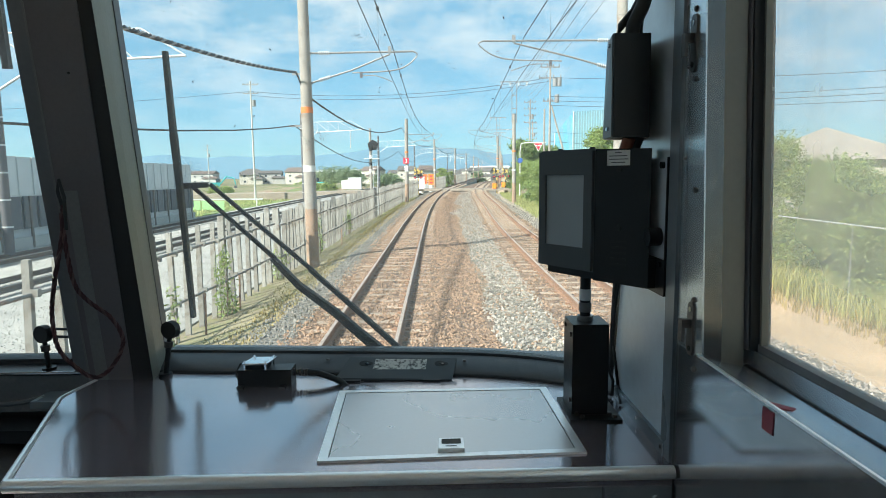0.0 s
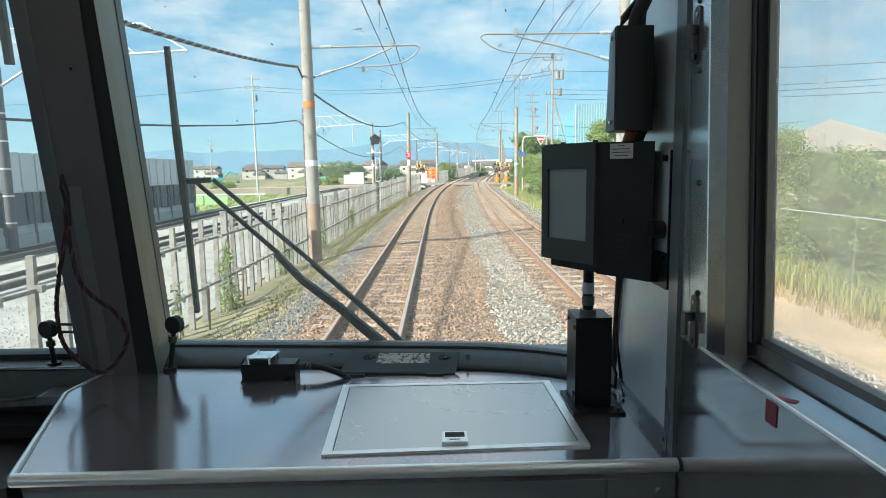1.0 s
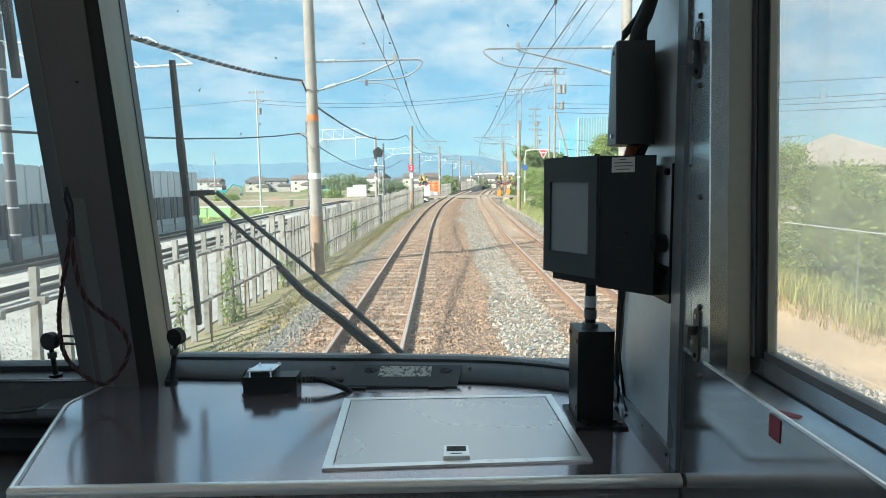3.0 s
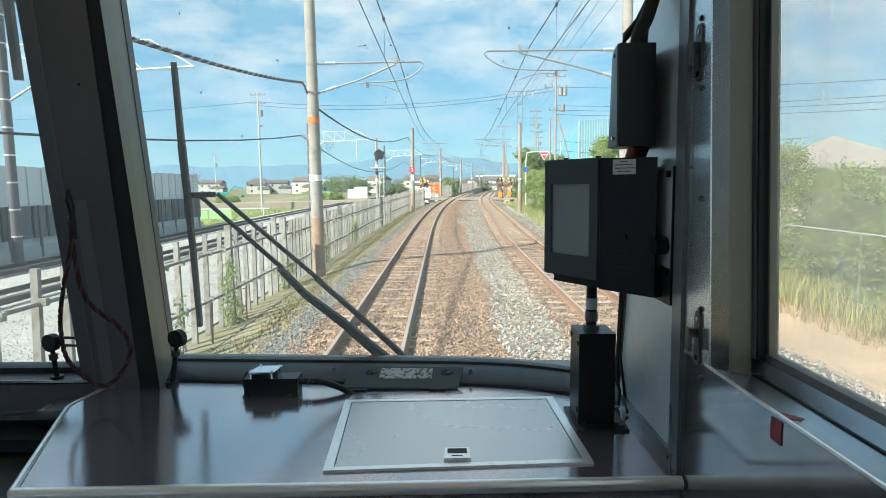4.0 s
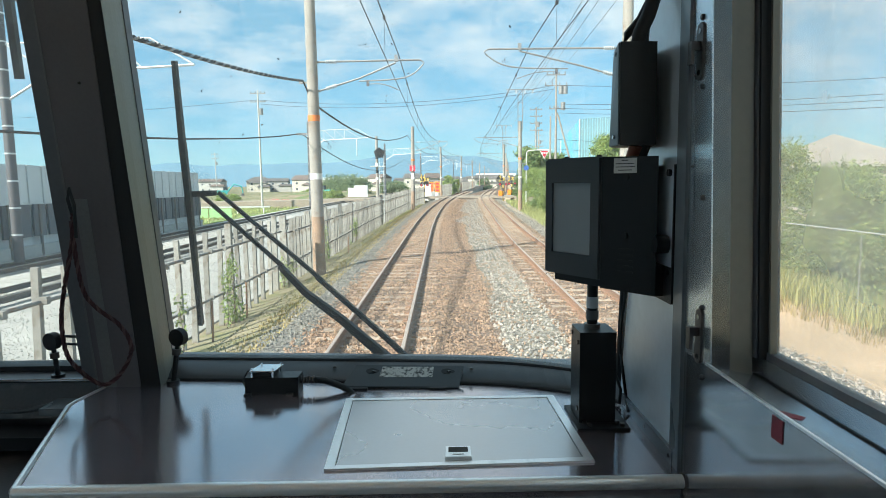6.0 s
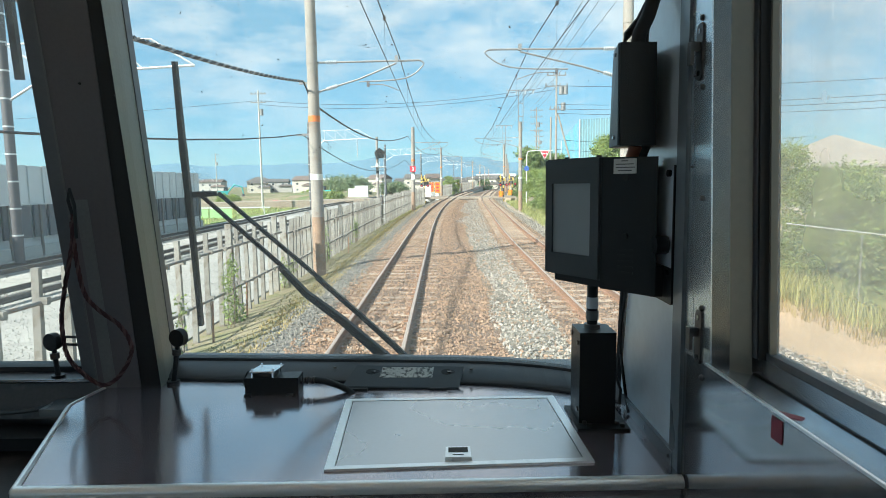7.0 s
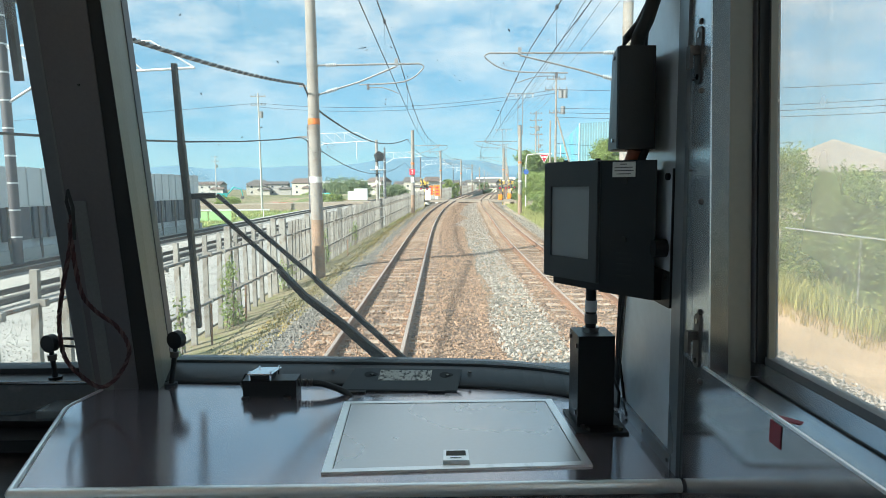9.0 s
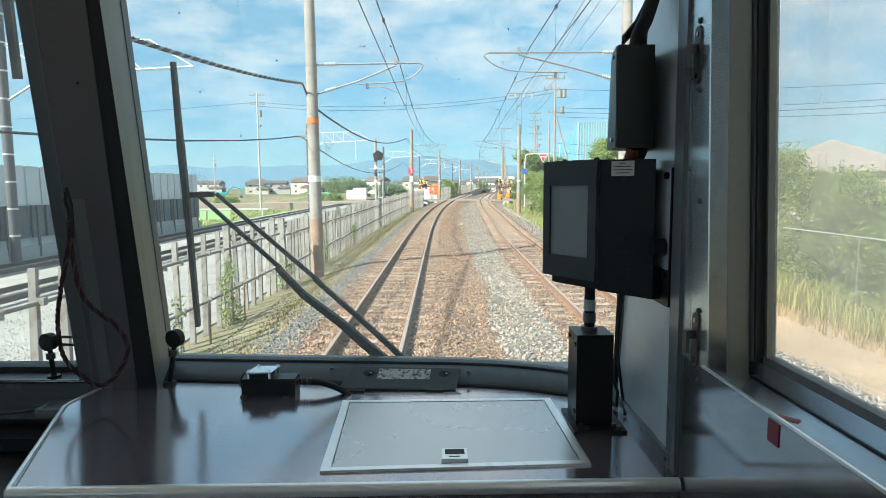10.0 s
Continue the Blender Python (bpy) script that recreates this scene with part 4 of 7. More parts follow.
# window catches
def catch(zc, y, group):
    c = thing("window_catch", "small dark bronze catch screwed to the steel strip", "catch", (0.32, y, zc), group)
    part("plate", bev(loft(B(), [(0.3252, y + 0.010 * math.cos(a), zc + (0.026 if math.sin(a) > 0 else -0.026) + 0.010 * math.sin(a)) for a in np.linspace(0.01, 2 * math.pi + 0.01, 16, endpoint=False)],
         [(0.3225, y + 0.009 * math.cos(a), zc + (0.026 if math.sin(a) > 0 else -0.026) + 0.009 * math.sin(a)) for a in np.linspace(0.01, 2 * math.pi + 0.01, 16, endpoint=False)]), 0.0004, 1), M_BRONZE, c, "dark bronze backing plate")
    part("shank", bbox(0.3125, 0.3225, y - 0.003, y + 0.004, zc + 0.001, zc + 0.012, 0.0025, 3), M_BRONZE, c)
    part("lever", bbox(0.3105, 0.3145, y - 0.004, y + 0.007, zc - 0.016, zc + 0.012, 0.0018, 3), M_BRONZE, c, "dark bronze lever")
    for dz in (0.025, -0.026):
        part("screw", tube(B(), [(0.3225, y, zc + dz), (0.3215, y, zc + dz)], 0.0036, 10), M_STEEL, c)


catch(0.162, 0.768, "window catches")
catch(-0.196, 0.744, "window catches")
for y, z in ((0.766, 0.203), (0.760, 0.118), (0.733, -0.246), (0.748, -0.020), (0.739, -0.158), (0.782, 0.135), (0.782, 0.02)):
    screw(wall_b, (0.325, y, z), "x", 0.0042 if y < 0.78 else 0.002, M_BRONZE)

# red tape marks
tp = thing("tape_mark", "two strips of red tape on the sill and the panel below", "tape", (0.33, 0.57, -0.23))
part("strip", bev(box(B(), 0.3240, 0.3250, 0.552, 0.571, -0.2535, -0.2305), 0.0002, 1), M_TAPE, tp)
tq = [(0.328, 0.566), (0.327, 0.549), (0.341, 0.549), (0.351, 0.560)]
part("strip", loft(B(), [(x, y, -0.2237 - (x - 0.3235) * 0.2326) for x, y in tq], [(x, y, -0.2229 - (x - 0.3235) * 0.2326) for x, y in tq]), M_TAPE, tp)


# knobbed stays of the blinds at the foot of the pillar
def stay(x, y, zk, foot_z, r, lean):
    s = thing("blind_stay", "black knob on a short upright stay by the windscreen", "knob", (x, y, foot_z), "stays beside the pillar")
    part("knob", bev(tube(B(), [(x - 0.002, y - 0.007, zk), (x + 0.002, y + 0.007, zk)], r, 18), 0.004, 3), M_BLACK, s, "round black knob")
    part("stem", tube(B(), [(x + lean, y, foot_z), (x + lean * 0.5, y, (foot_z + zk) / 2), (x, y, zk)], 0.0055, 10, 0.0045), M_CASE, s, "dark metal stem")
    part("foot", tube(B(), [(x + lean, y, foot_z), (x + lean, y, foot_z + 0.006)], 0.013, 12), M_CASE, s)
    part("collar", tube(B(), [(x + lean * 0.4, y, zk - 0.036), (x + lean * 0.3, y, zk - 0.024)], 0.0085, 12), M_BRONZE, s)


stay(-0.542, 1.192, -0.304, DESK, 0.018, -0.016)
stay(-0.808, 1.205, -0.313, -0.389, 0.018, 0.006)
br = thing("stay_arm", "thin black double arm beside the driver's windscreen", "bracket", (-0.77, 1.21, -0.31))
for z in (-0.302, -0.318):
    part("rod", tube(B(), [(-0.808, 1.205, z), (-0.735, 1.195, z)], 0.0028, 8), M_BLACK, br)

# cord tied round the pillar
cd = thing("cord", "twisted red and white cord looped on the pillar", "cord", (-0.65, 1.08, -0.37))
pth = [(-0.678, 1.095, -0.045), (-0.680, 1.09, -0.097), (-0.697, 1.085, -0.179), (-0.708, 1.085, -0.242), (-0.703, 1.085, -0.306), (-0.675, 1.085, -0.344), (-0.640, 1.088, -0.367),
       (-0.607, 1.09, -0.345), (-0.582, 1.085, -0.297), (-0.600, 1.085, -0.254), (-0.639, 1.085, -0.222), (-0.662, 1.085, -0.190), (-0.674, 1.088, -0.127), (-0.680, 1.092, -0.06)]


def smooth_path(pts, n):
    out = []
    P = [Vector(p) for p in pts]
    for i in range(len(P) - 1):
        a, b, c, d = P[max(i - 1, 0)], P[i], P[i + 1], P[min(i + 2, len(P) - 1)]
        for k in range(n):
            t = k / n
            out.append(0.5 * ((2 * b) + (c - a) * t + (2 * a - 5 * b + 4 * c - d) * t * t + (3 * b - a - 3 * c + d) * t ** 3))
    return out + [P[-1]]


sp = smooth_path(pth, 14)
for ph, m_, nm in ((0.0, M_ROPE, "red strand"), (2.09, M_ROPE, "red strand"), (4.19, M_ROPE_W, "pale strand")):
    q = []
    for i, p in enumerate(sp):
        d = (sp[min(i + 1, len(sp) - 1)] - sp[max(i - 1, 0)]).normalized()
        u = d.cross(Vector((0, 1, 0))).normalized()
        w = d.cross(u)
        a = ph + i * 0.75
        q.append(p + (u * math.cos(a) + w * math.sin(a)) * 0.0021)
    part("strand", tube(B(), q, 0.0022, 6), m_, cd, nm)
part("loop", tube(B(), [(-0.678, 1.098, -0.06), (-0.682, 1.09, -0.02), (-0.675, 1.085, 0.0), (-0.668, 1.085, -0.03), (-0.672, 1.09, -0.09)], 0.003, 8), M_BLACK, cd, "black end loop")

# driver's console beyond the desk
con = thing("driver_console", "dark driver's console with a steel hinge plate", "console", (-1.2, 1.0, -1.25))
part("body", bbox(-2.55, -0.735, 0.95, 1.16, -1.25, -0.52, 0.01, 3), M_LEDGE, con, "dark painted body")
part("rail", bbox(-2.55, -0.735, 1.10, 1.165, -0.50, -0.475, 0.006, 3), M_CASE, con)
part("hinge_plate", bbox(-0.775, -0.70, 1.10, 1.16, -0.432, -0.418, 0.002), M_TRIM, con, "worn steel plate")
part("grab_handle", tube(B(), smooth_path([(-1.10, 1.165, -0.452), (-0.95, 1.165, -0.448), (-0.86, 1.165, -0.446), (-0.81, 1.165, -0.438), (-0.77, 1.16, -0.425)], 5), 0.0055, 10), M_CASE_G, con, "dark steel grab handle")


# wipers outside the glass
def wiper(name_pts, label):
    w = thing("windscreen_wiper", label, "wiper", (-0.1, 1.30, -0.41), "wipers")
    return w


wp = wiper(None, "black windscreen wiper with twin arms standing on the glass")


def outer(x, z, d=0.03):
    return Vector((x, 1.2095 + d - RAKE * z + 0.006, z))


def bar(bm, pts, w0, w1, th):
    """A flat bar along points on the glass, tapering from w0 to w1."""
    rings = []
    n = len(pts)
    for i, p in enumerate(pts):
        d = (pts[min(i + 1, n - 1)] - pts[max(i - 1, 0)]).normalized()
        s = d.cross(Vector((0, -1, -RAKE)).normalized()).normalized()
        w = (w0 + (w1 - w0) * i / (n - 1)) / 2
        nn = Vector((0, -1, -RAKE)).normalized() * th / 2
        rings.append([bm.verts.new(p + s * w + nn), bm.verts.new(p - s * w + nn), bm.verts.new(p - s * w - nn), bm.verts.new(p + s * w - nn)])
    for a, b in zip(rings, rings[1:]):
        for k in range(4):
            bm.faces.new((a[k], a[(k + 1) % 4], b[(k + 1) % 4], b[k]))
    bm.faces.new(rings[0][::-1]), bm.faces.new(rings[-1])
    return bm


part("blade", bev(bar(B(), [outer(-0.525, 0.247), outer(-0.5285, 0.09)], 0.008, 0.011, 0.012), 0.001, 1), M_BLACK, wp, "black rubber blade")
part("blade", bev(bar(B(), [outer(-0.5285, 0.09), outer(-0.529, -0.009), outer(-0.531, -0.128), outer(-0.535, -0.302)], 0.013, 0.009, 0.012), 0.001, 1), M_BLACK, wp, "black rubber blade")
part("blade_clip", bev(bar(B(), [outer(-0.530, -0.015, 0.04), outer(-0.508, -0.014, 0.04), outer(-0.474, -0.013, 0.04)], 0.012, 0.010, 0.008), 0.001, 1), M_BLACK, wp)
part("arm", bev(bar(B(), [outer(-0.512, -0.013, 0.045), outer(-0.349, -0.174, 0.045)], 0.0075, 0.0085, 0.006), 0.001, 1), M_BLACK, wp, "thin wiper rod")
part("arm", bev(bar(B(), [outer(-0.355, -0.172, 0.042), outer(-0.302, -0.234, 0.042), outer(-0.226, -0.297, 0.042), outer(-0.168, -0.353, 0.042), outer(-0.100, -0.415, 0.042)], 0.010, 0.023, 0.014), 0.002, 1), M_BLACK, wp, "wide tapered main arm")
part("arm", bev(bar(B(), [outer(-0.474, -0.012, 0.05), outer(-0.265, -0.208, 0.05)], 0.0075, 0.0085, 0.006), 0.001, 1), M_BLACK, wp, "thin second rod")
part("arm", bev(bar(B(), [outer(-0.278, -0.198, 0.048), outer(-0.190, -0.283, 0.048), outer(-0.111, -0.362, 0.048), outer(-0.062, -0.415, 0.048)], 0.009, 0.013, 0.009), 0.002, 1), M_BLACK, wp, "second arm")
part("pivot", bbox(-0.13, -0.02, 1.30, 1.36, -0.45, -0.40, 0.004), M_BLACK, wp)
wp2 = wiper(None, "black windscreen wiper parked before the driver's window")
part("blade", bev(bar(B(), [outer(-0.835, 0.216), outer(-0.829, 0.349), outer(-0.815, 0.62)], 0.013, 0.016, 0.012), 0.001, 1), M_BLACK, wp2, "black rubber blade")
part("arm", bev(bar(B(), [outer(-0.822, 0.45, 0.045), outer(-1.05, 0.78, 0.045)], 0.012, 0.02, 0.01), 0.001, 1), M_BLACK, wp2, "tapered arm")


# ================= the line outside =================
RAIL = -2.35
OWN, NEXT = -1.13, 3.03


def cx(y):
    """Sideways shift of the line: straight, a right-hand curve of 667 m, straight again."""
    d = min(max(y - 26, 0.0), 77.0)
    return d * d / 1333 + max(y - 103, 0.0) * 77 / 666.5


def spare(o, y):
    """How far the second track and all beside it draw away from the first, and come back a little."""
    k = min(max((o - 0.4) / 1.6, 0.0), 1.0)
    g = 0.95 * math.exp(-((y - 50) / 28) ** 2) if y < 50 else 0.4 + 0.55 * math.exp(-((y - 50) / 25) ** 2)
    return k * g


def rise(y):
    """The line climbs gently ahead."""
    d = min(max(y - 22, 0.0), 208.0)
    return d * d / 3600 if d < 20.7 else 0.119 + 0.0115 * (d - 20.7)


def slope(y, o=0.0):
    return (cx(y + 0.5) + spare(o, y + 0.5)) - (cx(y - 0.5) + spare(o, y - 0.5))


def at(off, y, z):
    """The point off metres to the right of the reference line, square to it."""
    m = slope(y)
    k = 1 / math.sqrt(1 + m * m)
    o = off + spare(off, y)
    return (cx(y) + o * k, y - o * m * k, z + rise(y))


def sweep(bm, profile, ys, closed=True):
    rings = [[bm.verts.new(at(o, y, z)) for o, z in profile] for y in ys]
    n = len(profile)
    for a, b in zip(rings, rings[1:]):
        for k in range(n if closed else n - 1):
            bm.faces.new((a[k], a[(k + 1) % n], b[(k + 1) % n], b[k]))
    if closed:
        bm.faces.new(rings[0][::-1]), bm.faces.new(rings[-1])
    return bm


YS = list(np.arange(-30, 20, 5.0)) + list(np.arange(20, 130, 3.0)) + list(np.arange(130, 640, 15.0))
# ground reaching the horizon
bm = B()
gx = [-3000, -900, -300, -120, -60, -30, -12, 12, 30, 60, 120, 300, 900, 3000]
gy = [-1500, -300, -60, 0, 30, 60, 90, 120, 160, 220, 320, 500, 900, 1800, 4000]
gv = [[bm.verts.new((x, y, -3.10)) for x in gx] for y in gy]
for j in range(len(gy) - 1):
    for i in range(len(gx) - 1):
        bm.faces.new((gv[j][i], gv[j][i + 1], gv[j + 1][i + 1], gv[j + 1][i]))
solo("ground", bm, M_GROUND, "flat ground with patchy grass and bare soil", "ground", kind="structure", smooth=False)
solo("field", prism(B(), [(24, -60), (150, -60), (150, 26), (24, 22)], -3.09, -3.02), M_FIELD, "pale harvested field beside the line", "field", kind="structure")
solo("works_yard", prism(B(), [(-70, 105), (-19, 105), (-12, 190), (-90, 190)], -3.09, -3.03), M_SOIL, "bare brown soil of a works yard", "ground", kind="structure")
solo("meadow", prism(B(), [(-120, 40), (-19.5, 50), (-18.5, 100), (-120, 100)], -3.09, -3.04), M_MEADOW, "bright green meadow beyond the new line", "field", kind="structure")


# ballast beds, uneven
def bed(name, offs, ys, material, label):
    bm = B()
    rows = []
    for y in ys:
        row = []
        for o, z in offs:
            x, yy, _ = at(o, y, 0)
            n = noise.noise(Vector((x * 1.7, yy * 1.7, 3.0))) * 0.022 + noise.noise(Vector((x * 6, yy * 6, 9.0))) * 0.012
            row.append(bm.verts.new((x, yy, z + n)))
        rows.append(row)
    for a, b in zip(rows, rows[1:]):
        for k in range(len(offs) - 1):
            bm.faces.new((a[k], a[k + 1], b[k + 1], b[k]))
    return solo(name, bm, material, label, "ballast", kind="structure")


def fine(profile, step):
    out = []
    for (o0, z0), (o1, z1) in zip(profile, profile[1:]):
        n = max(1, int((o1 - o0) / step))
        out += [(o0 + (o1 - o0) * k / n, z0 + (z1 - z0) * k / n) for k in range(n)]
    return out + [profile[-1]]


PROF = [(-5.05, -3.00), (-4.3, -2.88), (-3.5, -2.70), (-2.85, -2.56), (-2.30, -2.505), (0.05, -2.505), (0.55, -2.56), (1.35, -2.56), (1.85, -2.505), (4.25, -2.505), (4.9, -2.62), (5.75, -2.86),
        (6.1, -2.90), (8.3, -2.97), (10.0, -3.06), (14.5, -5.4)]
YB = [-60.0, -30.0, -10.0, 0.0] + list(np.arange(3.5, 40, 0.22)) + list(np.arange(40, 130, 1.0)) + list(np.arange(130, 640, 10.0))


def z_bed(o):
    for (o0, z0), (o1, z1) in zip(PROF, PROF[1:]):
        if o0 <= o <= o1:
            return z0 + (z1 - z0) * (o - o0) / (o1 - o0)
    return -3.1


bed("verge", fine(PROF[:4], 0.16), YB, M_VERGE, "trodden earth verge with thin grass beside the fence")
bed("ballast_shoulder", fine(PROF[3:5], 0.16), YB, M_BED_S, "dark grey crushed stone shoulder of the track bed")
bed("ballast_track", fine(PROF[4:6], 0.16), YB, M_BED_B, "rust-brown crushed stone under the near track")
MID = fine(PROF[5:9], 0.1)
bed("ballast_middle", [q for q in MID if q[0] < 1.0], YB, M_BED_B, "rust-brown crushed stone between the tracks")
bed("ballast_strip", [[q for q in MID if q[0] < 1.0][-1]] + [q for q in MID if q[0] >= 1.0], YB, M_BED_G, "pale grey crushed stone between the tracks")
bed("ballast_far_track", fine(PROF[8:10], 0.16), YB, M_BED_B, "rust-brown crushed stone under the second track")
bed("ballast_edge", fine(PROF[9:12], 0.16), YB, M_BED_G, "grey crushed stone beside the second track")
bed("dirt_path", fine(PROF[11:], 0.3), YB, M_DIRT, "bare tan earth path beside the second track")


# loose stones on the bed
def stones(name, spots, size, material, label, seed):
    r = np.random.default_rng(seed)
    base = np.array([(1, 0, 0), (-1, 0, 0), (0, 1, 0), (0, -1, 0), (0, 0, 1), (0, 0, -1)], float)
    fc = np.array([(0, 2, 4), (2, 1, 4), (1, 3, 4), (3, 0, 4), (2, 0, 5), (1, 2, 5), (3, 1, 5), (0, 3, 5)])
    n = len(spots)
    sc = size * r.uniform(0.55, 1.25, (n, 1, 1)) * r.uniform(0.6, 1.2, (n, 1, 3))
    v = base[None] * sc + r.normal(0, 0.18, (n, 6, 3)) * size
    a = r.uniform(0, 6.28, n)
    c, s = np.cos(a)[:, None], np.sin(a)[:, None]
    tl = r.uniform(-0.7, 0.7, n)[:, None]
    x, y, z = v[..., 0] * c - v[..., 1] * s, v[..., 0] * s + v[..., 1] * c, v[..., 2]
    y, z = y * np.cos(tl) - z * np.sin(tl), y * np.sin(tl) + z * np.cos(tl)
    v = np.stack([x, y, z], -1) + np.asarray(spots)[:, None, :]
    f = fc[None] + (np.arange(n) * 6)[:, None, None]
    me = bpy.data.meshes.new(name)
    me.from_pydata(v.reshape(-1, 3).tolist(), [], f.reshape(-1, 3).tolist())
    me.materials.append(material)
    return tagged(new(name, me), label, "ballast", kind="stuff")


rs = np.random.default_rng(11)


def spread(o0, o1, n, y0=4.5, y1=78.0, power=2.1, keep=None):
    out = []
    while len(out) < n:
        y = y0 + (y1 - y0) * rs.uniform() ** power
        o = rs.uniform(o0, o1)
        if keep and not keep(o, y):
            continue
        out.append(at(o, y, z_bed(o) + rs.uniform(-0.012, 0.02)))
    return out


def clear_rail(o, y):
    return all(abs(o - c - g) > 0.07 for c in (OWN, NEXT) for g in (-0.5335, 0.5335))


def brown_side(o, y):
    return clear_rail(o, y) and noise.noise(Vector((o * 0.9, y * 0.16, 0.0))) * 0.5 > o - 0.95


def grey_side(o, y):
    return clear_rail(o, y) and noise.noise(Vector((o * 0.9, y * 0.16, 0.0))) * 0.5 <= o - 0.95


stones("rusty_stones", spread(-2.45, 0.1, 19000, keep=clear_rail) + spread(0.0, 1.9, 10500, keep=brown_side) + spread(0.7, 2.0, 3000, keep=clear_rail) + spread(1.85, 4.3, 9000, y0=7, keep=clear_rail), 0.030, M_STONE_B,
       "loose rust-brown ballast stones", 1)
stones("dark_stones", spread(-3.2, -2.2, 8500), 0.031, M_STONE_S, "loose dark grey stones of the ballast shoulder", 3)
stones("grey_stones", spread(0.3, 1.95, 7500, keep=grey_side) + spread(4.2, 6.0, 6500, y0=4.5), 0.031, M_STONE_G,
       "loose pale grey ballast stones", 2)


# rails and sleepers
def rail_profile(c):
    h = [(-0.063, -0.153), (0.063, -0.153), (0.063, -0.143), (0.012, -0.128), (0.009, -0.045), (0.032, -0.036), (0.032, -0.006)]
    h2 = [(-0.032, -0.006), (-0.032, -0.036), (-0.009, -0.045), (-0.012, -0.128), (-0.063, -0.143)]
    return [(c + o, RAIL + z) for o, z in h + h2]


tracks = []
for nm, c, lab in (("railway_track", OWN, "rusty narrow-gauge track with polished rail heads on ballast"), ("railway_track", NEXT, "rusty second track with brown sleepers in ballast")):
    t = thing(nm, lab, "railway track", (c, 0, RAIL), "running lines")
    for g in (-0.5335, 0.5335):
        r = part("rail", sweep(B(), rail_profile(c + g), YS), M_RAIL_S, t, "rusty steel rail")
        part("rail_head", sweep(B(), [(c + g - 0.029, RAIL - 0.0058), (c + g - 0.022, RAIL), (c + g + 0.022, RAIL), (c + g + 0.029, RAIL - 0.0058)], YS), M_RAIL_T, r, "polished running surface")
    tracks.append((t, c))


# concrete post fence along the line
def fence_run(y0, y1, off, z0, z1, step, label, wide=0.055):
    f = thing("fence", label, "fence", at(off, y0, z0), "lineside fence")
    base = BASE[f.name]
    for zr in (z1 - 0.38, z1 - 1.30):
        bm = B()
        pts = [at(off + 0.095, y, zr + 0.012 * math.sin(y * 1.3)) for y in np.linspace(y0 - 0.3, y1, max(2, int((y1 - y0) / 2)))]
        tube(bm, pts, 0.026, 6)
        part("fence_rail", bm, M_FENCE_R, f, "rusting steel rail")

    def upright(nm, w, t, h):
        bm = bev(loft(B(), [(-w, -t, -0.15), (w, -t, -0.15), (w, t, -0.15), (-w, t, -0.15)], [(-w * 0.85, -t * 0.8, h), (w * 0.85, -t * 0.8, h), (w * 0.85, t * 0.8, h), (-w * 0.85, t * 0.8, h)]), 0.008, 1)
        for zr in (h - 0.38, h - 1.30):
            box(bm, w * 0.4, 0.13, -0.035, 0.035, zr - 0.045, zr + 0.045)
        me = bpy.data.meshes.new(nm)
        bm.to_mesh(me)
        bm.free()
        me.materials.append(M_FENCE)
        return me
    ma, mb_ = upright("pale", wide, 0.04, z1 - z0), upright("post", wide * 1.5, 0.075, z1 - z0 + 0.1)
    r = np.random.default_rng(int(abs(y0) * 10) + 7)
    y, k = y0, 0
    while y < y1:
        nm = "post" if k % 6 == 0 else "pale"
        o = new(nm, mb_ if nm == "post" else ma)
        o.parent = f
        x, yy, z = at(off, y, z0 + r.uniform(-0.03, 0.03))
        o.location = Vector((x, yy, z)) - base
        o.rotation_euler = (r.normal(0, 0.014), r.normal(0, 0.018), -math.atan(slope(y)) + r.normal(0, 0.05))
        y += step * r.uniform(0.85, 1.15)
        k += 1


fence_run(-20.0, 17.0, -4.70, -2.95, -0.92, 0.62, "weathered concrete post fence with two steel rails", 0.05)
fence_run(17.4, 62.0, -4.62, -2.98, -0.98, 0.50, "weathered grey concrete post fence along the track", 0.07)
fence_run(62.0, 80.0, -4.60, -3.0, -0.95, 0.70, "distant grey concrete fence along the track", 0.08)
fence_run(97.0, 200.0, -4.80, -3.0, -1.0, 1.2, "far grey concrete fence beyond the crossing", 0.10)

# ---- catenary ----
PY = [18.4, 57.0, 96.0, 135.0, 174.0, 213.0, 252.0, 291.0]
FOOT = -2.70


